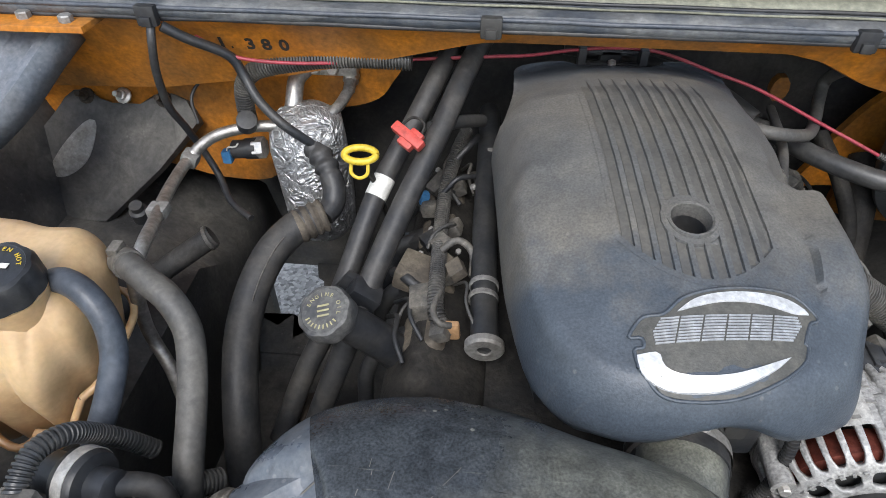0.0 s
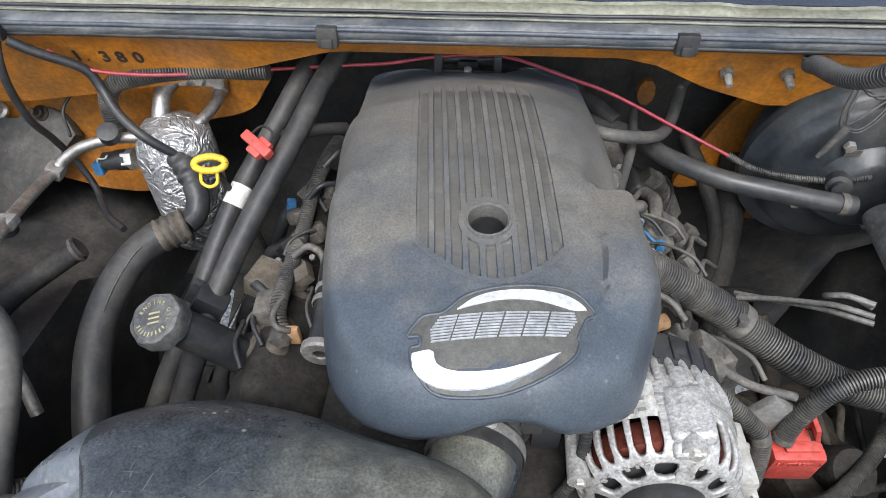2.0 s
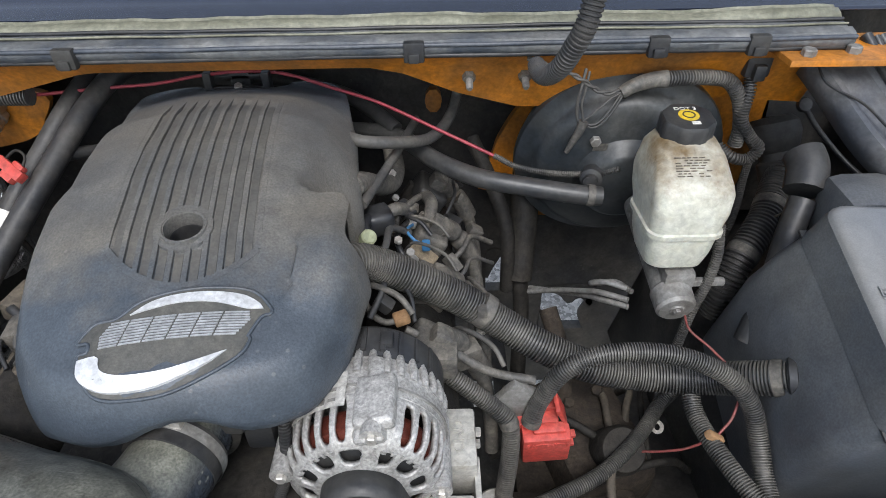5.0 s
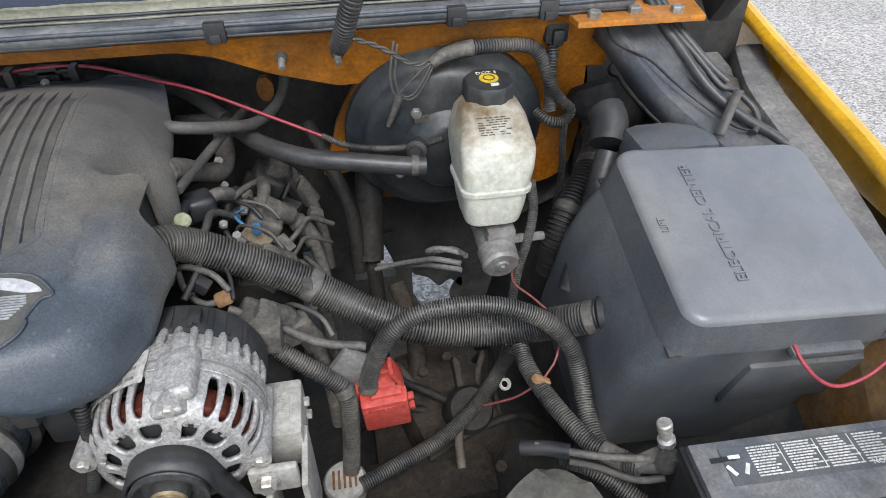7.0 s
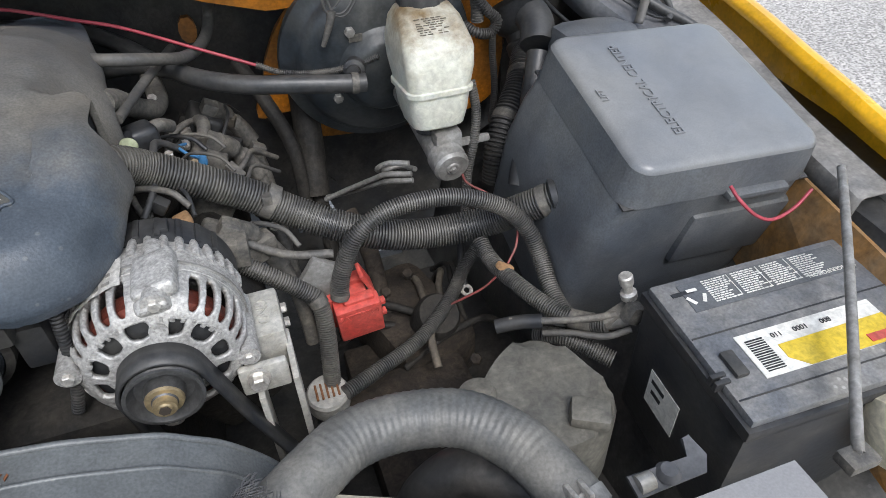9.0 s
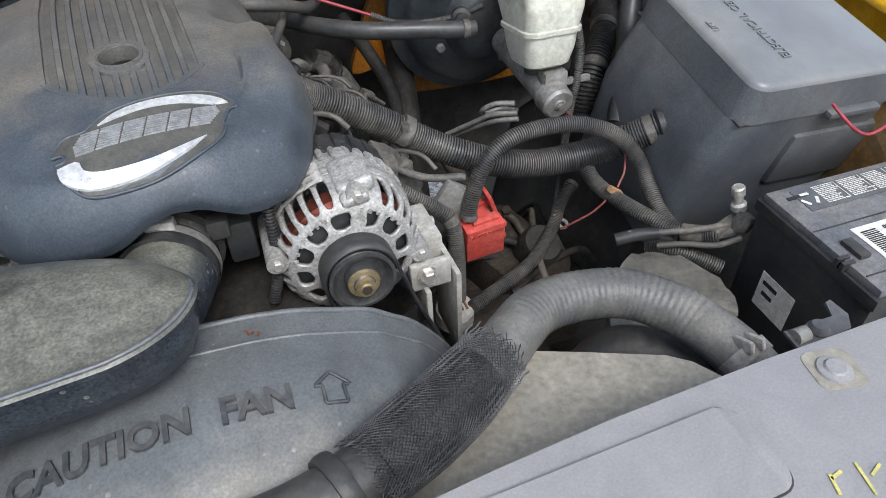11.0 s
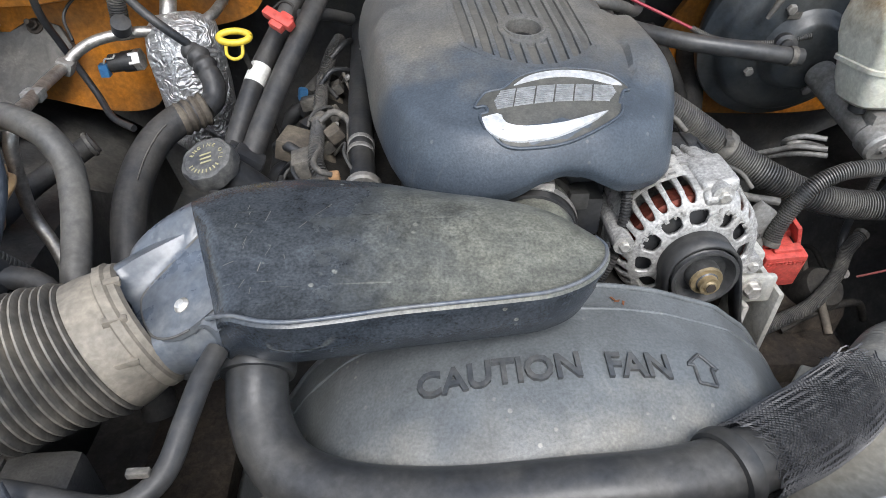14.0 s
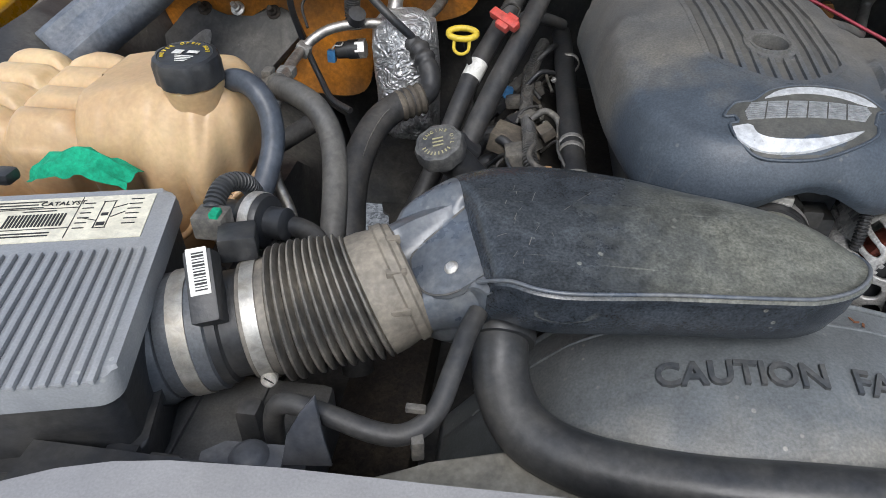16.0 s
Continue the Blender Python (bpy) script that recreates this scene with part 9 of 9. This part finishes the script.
# ---- hood hinges ----
def hinge(side):
    fx = (lambda x: x) if side > 0 else (lambda x: 0.362 - x)
    hg = thing("hinge_assembly", (fx(1.0), 0.68, 1.0), "dusty grey hood hinge channel with rounded edge", "hood hinge", "hood hinges")
    C = spline([(0.968, 0.775, 1.172), (0.984, 0.733, 1.150), (1.022, 0.676, 1.102), (1.088, 0.612, 1.050), (1.125, 0.575, 1.02)], 0.012)
    T = np.gradient(C, axis=0)
    T /= np.linalg.norm(T, axis=1)[:, None]
    V, F = [], []
    prof = [(-0.048, -0.030), (-0.046, -0.006), (-0.040, 0.003), (-0.030, 0.005), (-0.021, -0.003), (0.018, -0.004), (0.025, 0.004), (0.034, 0.005), (0.041, -0.004), (0.043, -0.03)]
    for p, t in zip(C, T):
        u = np.cross(t, (0, -0.5, 0.86))
        u /= np.linalg.norm(u)
        w = np.cross(u, t)
        for a, b in prof:
            q = p + u * a + w * b
            V.append((fx(q[0]), q[1], q[2]))
    m = len(prof)
    F = [(i * m + j, i * m + j + 1, (i + 1) * m + j + 1, (i + 1) * m + j) for i in range(len(C) - 1) for j in range(m - 1)]
    ob = link_mesh("channel", V, F, WEST_HINGE if side < 0 else HINGE, hg)
    ob.modifiers.new("thickness", 'SOLIDIFY').thickness = 0.004
    pl_ = [(fx(x), y) for x, y in [(0.878, 0.712), (1.056, 0.708), (1.078, 0.80), (0.872, 0.80)]]
    hp = tagged(prism("hinge_plate", pl_ if side > 0 else pl_[::-1], 1.176, 1.184, ORANGE, None, None, 0.002), "orange painted hinge mounting plate", "hinge plate", "hinge plates")
    for x, y in ((0.905, 0.728), (1.022, 0.726), (0.965, 0.735)):
        tagged(hexbolt("hinge_bolt", (fx(x), y, 1.184), (0, 0, 1), 0.009, GREY_METAL), "plated bolt on the hinge plate", "bolt", "hinge bolts")
    rbox("hinge_link", (fx(1.115), 0.80, 1.21), (0.03, 0.12, 0.07), BLACK, hg, 0.01, Matrix.Rotation(radians(35), 4, 'X'))


hinge(1)
hinge(-1)
for pts, r in (([(1.00, 0.775, 1.19), (1.014, 0.739, 1.162), (1.030, 0.712, 1.140), (1.052, 0.669, 1.106), (1.078, 0.641, 1.082), (1.107, 0.621, 1.064), (1.133, 0.607, 1.051), (1.15, 0.595, 1.04)], 0.0072),
               ([(1.010, 0.770, 1.19), (1.027, 0.731, 1.158), (1.052, 0.696, 1.129), (1.075, 0.663, 1.101), (1.090, 0.658, 1.097), (1.104, 0.649, 1.088), (1.117, 0.634, 1.075), (1.116, 0.617, 1.062), (1.105, 0.606, 1.055)], 0.0045),
               ([(1.018, 0.772, 1.19), (1.040, 0.725, 1.152), (1.070, 0.685, 1.118), (1.088, 0.668, 1.103)], 0.0060)):
    hose("dusty black washer hose strapped along the hinge", pts, r, RUBBER, name="washer_hose", group="hinge hoses", seg=12)
zs = spline([(1.100, 0.653, 1.094), (1.088, 0.640, 1.096), (1.073, 0.623, 1.088), (1.055, 0.604, 1.068), (1.048, 0.598, 1.060)], 0.006)
V = [tuple(p + np.array(q)) for p in zs for q in ((-0.004, 0.005, 0.001), (0.004, -0.005, 0.001))]
ob = link_mesh("zip_strap", V, [(i * 2, i * 2 + 1, i * 2 + 3, i * 2 + 2) for i in range(len(zs) - 1)], RUBBER_GREY)
ob.modifiers.new("thickness", 'SOLIDIFY').thickness = 0.002
tagged(ob, "dusty plastic strap round the hinge hoses", "strap")
hose("thin black wire sagging from the hinge plate", [(0.925, 0.755, 1.182), (0.929, 0.741, 1.168), (0.933, 0.720, 1.154), (0.948, 0.709, 1.145), (0.980, 0.696, 1.132), (1.007, 0.670, 1.110), (1.035, 0.647, 1.090), (1.064, 0.627, 1.071), (1.087, 0.614, 1.060), (1.11, 0.612, 1.055)], 0.0018, BLACK, name="wire", cat="wire", seg=6)
tagged(rbox("wing_bracket", (0.99, 0.615, 1.02), (0.12, 0.08, 0.09), BOX, None, 0.025), "rounded black cover behind the electrical box", "cover")


# cowl clips, studs and stencil
for x, y in ((-0.438, 0.735), (-0.013, 0.738), (0.416, 0.740), (0.72, 0.742), (0.845, 0.742)):
    cpp = thing("seal_clip", (x, y, 1.195), "black plastic clip on the cowl weatherstrip", "clip", "seal clips")
    rbox("clip_body", (x, y - 0.002, 1.194), (0.026, 0.012, 0.026), BLACK, cpp, 0.003)
    rbox("clip_tongue", (x, y - 0.008, 1.188), (0.014, 0.008, 0.012), BLACK, cpp, 0.002)
for x, y, z in ((0.487, 0.785, 1.145), (0.562, 0.785, 1.145)):
    sd = thing("weld_stud", (x, y, z), "dusty threaded stud on the orange cowl", "stud", "cowl studs")
    turned("shank", [(0, 0.030), (0.0035, 0.030), (0.0048, 0.027), (0.0048, 0.004), (0.0115, 0.003), (0.0125, 0.0), (0.0125, -0.008)], (x, y, z), (0, -0.75, -0.30), GREY_METAL, sd)
    turned("nut", [(0.004, 0.014), (0.0088, 0.013), (0.0092, 0.003), (0.0092, 0.0)], (x, y, z), (0, -0.75, -0.30), CLIPGREY, sd, seg=6)
stn = thing("stencil_number", (-0.335, 0.78, 1.135), "black stencilled number on the orange cowl", "stencil")
for ch, x in (("1", -0.3736), (".", -0.3604), ("3", -0.3339), ("8", -0.312), ("0", -0.2878)):
    lettering("stencil_mark", ch, 0.027, 0.0006, frame_m((x, 0.7815 + (0.001 if ch == "." else 0), 1.139 - (0.0 if ch != "." else 0.0)), (1, 0, 0.03), (0, -0.39, 0.92)), INK, stn, bold=0.0008)
setting("inner_wing_panel", [(1.085, 0.02, 0.925), (1.125, 0.40, 0.965), (1.10, 0.40, 0.78), (1.03, 0.02, 0.76), (1.09, 0.02, 0.925), (1.13, 0.40, 0.965), (1.105, 0.40, 0.78), (1.035, 0.02, 0.76)], [(3, 2, 1, 0), (4, 5, 6, 7), (0, 1, 5, 4)], WING_DUST, "dusty orange inner wing behind the battery", "body panel", 0)


# ---- small engine clutter ----
cr = random.Random(31)
for i in range(26):
    # bolts, clips and stubs scattered over the driver's side head
    x, y, z = cr.uniform(0.36, 0.50), cr.uniform(0.47, 0.84), 0.0
    z = 0.955 - 0.55 * (x - 0.40) + cr.uniform(-0.02, 0.02)
    k = i % 4
    if k == 0:
        tagged(hexbolt("head_bolt", (x, y, z), (cr.uniform(-0.3, 0.6), cr.uniform(-0.6, 0), 0.8), cr.uniform(0.005, 0.007), (STEEL, GREY_METAL)[i % 8 == 0]), "plated bolt among the coils", "bolt", "engine bolts")
    elif k == 1:
        tagged(rbox("connector", (x, y, z), (cr.uniform(0.02, 0.035), cr.uniform(0.014, 0.022), 0.016), (CLIPGREY, BLACK, BROWNISH)[i % 3], None, 0.003, Matrix.Rotation(cr.uniform(-1, 1), 4, 'Z') @ Matrix.Rotation(cr.uniform(0.1, 0.8), 4, 'Y')), "dusty plastic wiring connector on the engine", "connector", "engine connectors")
    else:
        a = cr.uniform(-1.2, 1.2)
        p = np.array((x, y, z))
        d = np.array((math.sin(a) * 0.05, math.cos(a) * 0.06, 0))
        hose("dusty grey-black hose or lead among the engine clutter", [tuple(p - d), tuple(p - d * 0.4 + np.array((0.008, 0, 0.014))), tuple(p + d * 0.3 + np.array((0, 0.004, 0.010))), tuple(p + d + np.array((0.01, 0, -0.025)))], cr.uniform(0.0022, 0.005), (CLIPGREY, BLACK, RUBBER_GREY)[i % 3], name="engine_lead", cat="lead", group="engine leads", seg=8)
for i in range(22):
    # the same on the passenger's side
    x, y = cr.uniform(-0.12, -0.02), cr.uniform(0.48, 0.84)
    z = 0.955 + 0.5 * (x + 0.03) + cr.uniform(-0.02, 0.012)
    k = i % 4
    if k == 0:
        tagged(hexbolt("head_bolt", (x, y, z), (cr.uniform(-0.6, 0.2), cr.uniform(-0.6, 0), 0.8), cr.uniform(0.004, 0.006), GREY_METAL), "dusty bolt among the coils", "bolt", "engine bolts")
    elif k == 1:
        tagged(rbox("connector", (x, y, z), (cr.uniform(0.02, 0.04), cr.uniform(0.014, 0.026), 0.016), (BROWNISH, BLACK, CLIPGREY)[i % 3], None, 0.003, Matrix.Rotation(cr.uniform(-1, 1), 4, 'Z') @ Matrix.Rotation(cr.uniform(-0.8, 0), 4, 'Y')), "dusty plastic wiring connector on the engine", "connector", "engine connectors")
    else:
        a = cr.uniform(-1.0, 1.0)
        p = np.array((x, y, z))
        d = np.array((math.sin(a) * 0.03, math.cos(a) * 0.05, 0))
        hose("dusty grey-black hose or lead among the engine clutter", [tuple(p - d), tuple(p - d * 0.4 + np.array((-0.006, 0, 0.012))), tuple(p + d * 0.3 + np.array((0, 0.004, 0.008))), tuple(p + d + np.array((-0.01, 0, -0.025)))], cr.uniform(0.0020, 0.0045), (BLACK, CLIPGREY, RUBBER_GREY)[i % 3], name="engine_lead", cat="lead", group="engine leads", seg=8)
for i in range(12):
    # pipes and bolts round the steering gear
    x, y, z = cr.uniform(0.58, 0.76), cr.uniform(0.36, 0.62), cr.uniform(0.66, 0.72)
    if i % 3 == 0:
        tagged(hexbolt("gear_bolt", (x, y, z), (cr.uniform(-0.3, 0.3), -0.4, 0.8), 0.009, RUST), "rusty bolt on the steering gear", "bolt", "gear bolts")
    else:
        a = cr.uniform(0, 3.1)
        d = np.array((math.cos(a), math.sin(a), 0)) * cr.uniform(0.05, 0.11)
        p = np.array((x, y, z))
        hose("rusty steel pipe beside the steering gear", [tuple(p - d), tuple(p - d * 0.3 + np.array((0, 0, 0.02))), tuple(p + d * 0.4 + np.array((0.01, 0, 0.015))), tuple(p + d + np.array((0, 0, -0.04)))], cr.uniform(0.004, 0.008), (RUST, IRON, BROWNISH)[i % 3], name="steering_pipe", cat="pipe", group="steering pipes", seg=8)
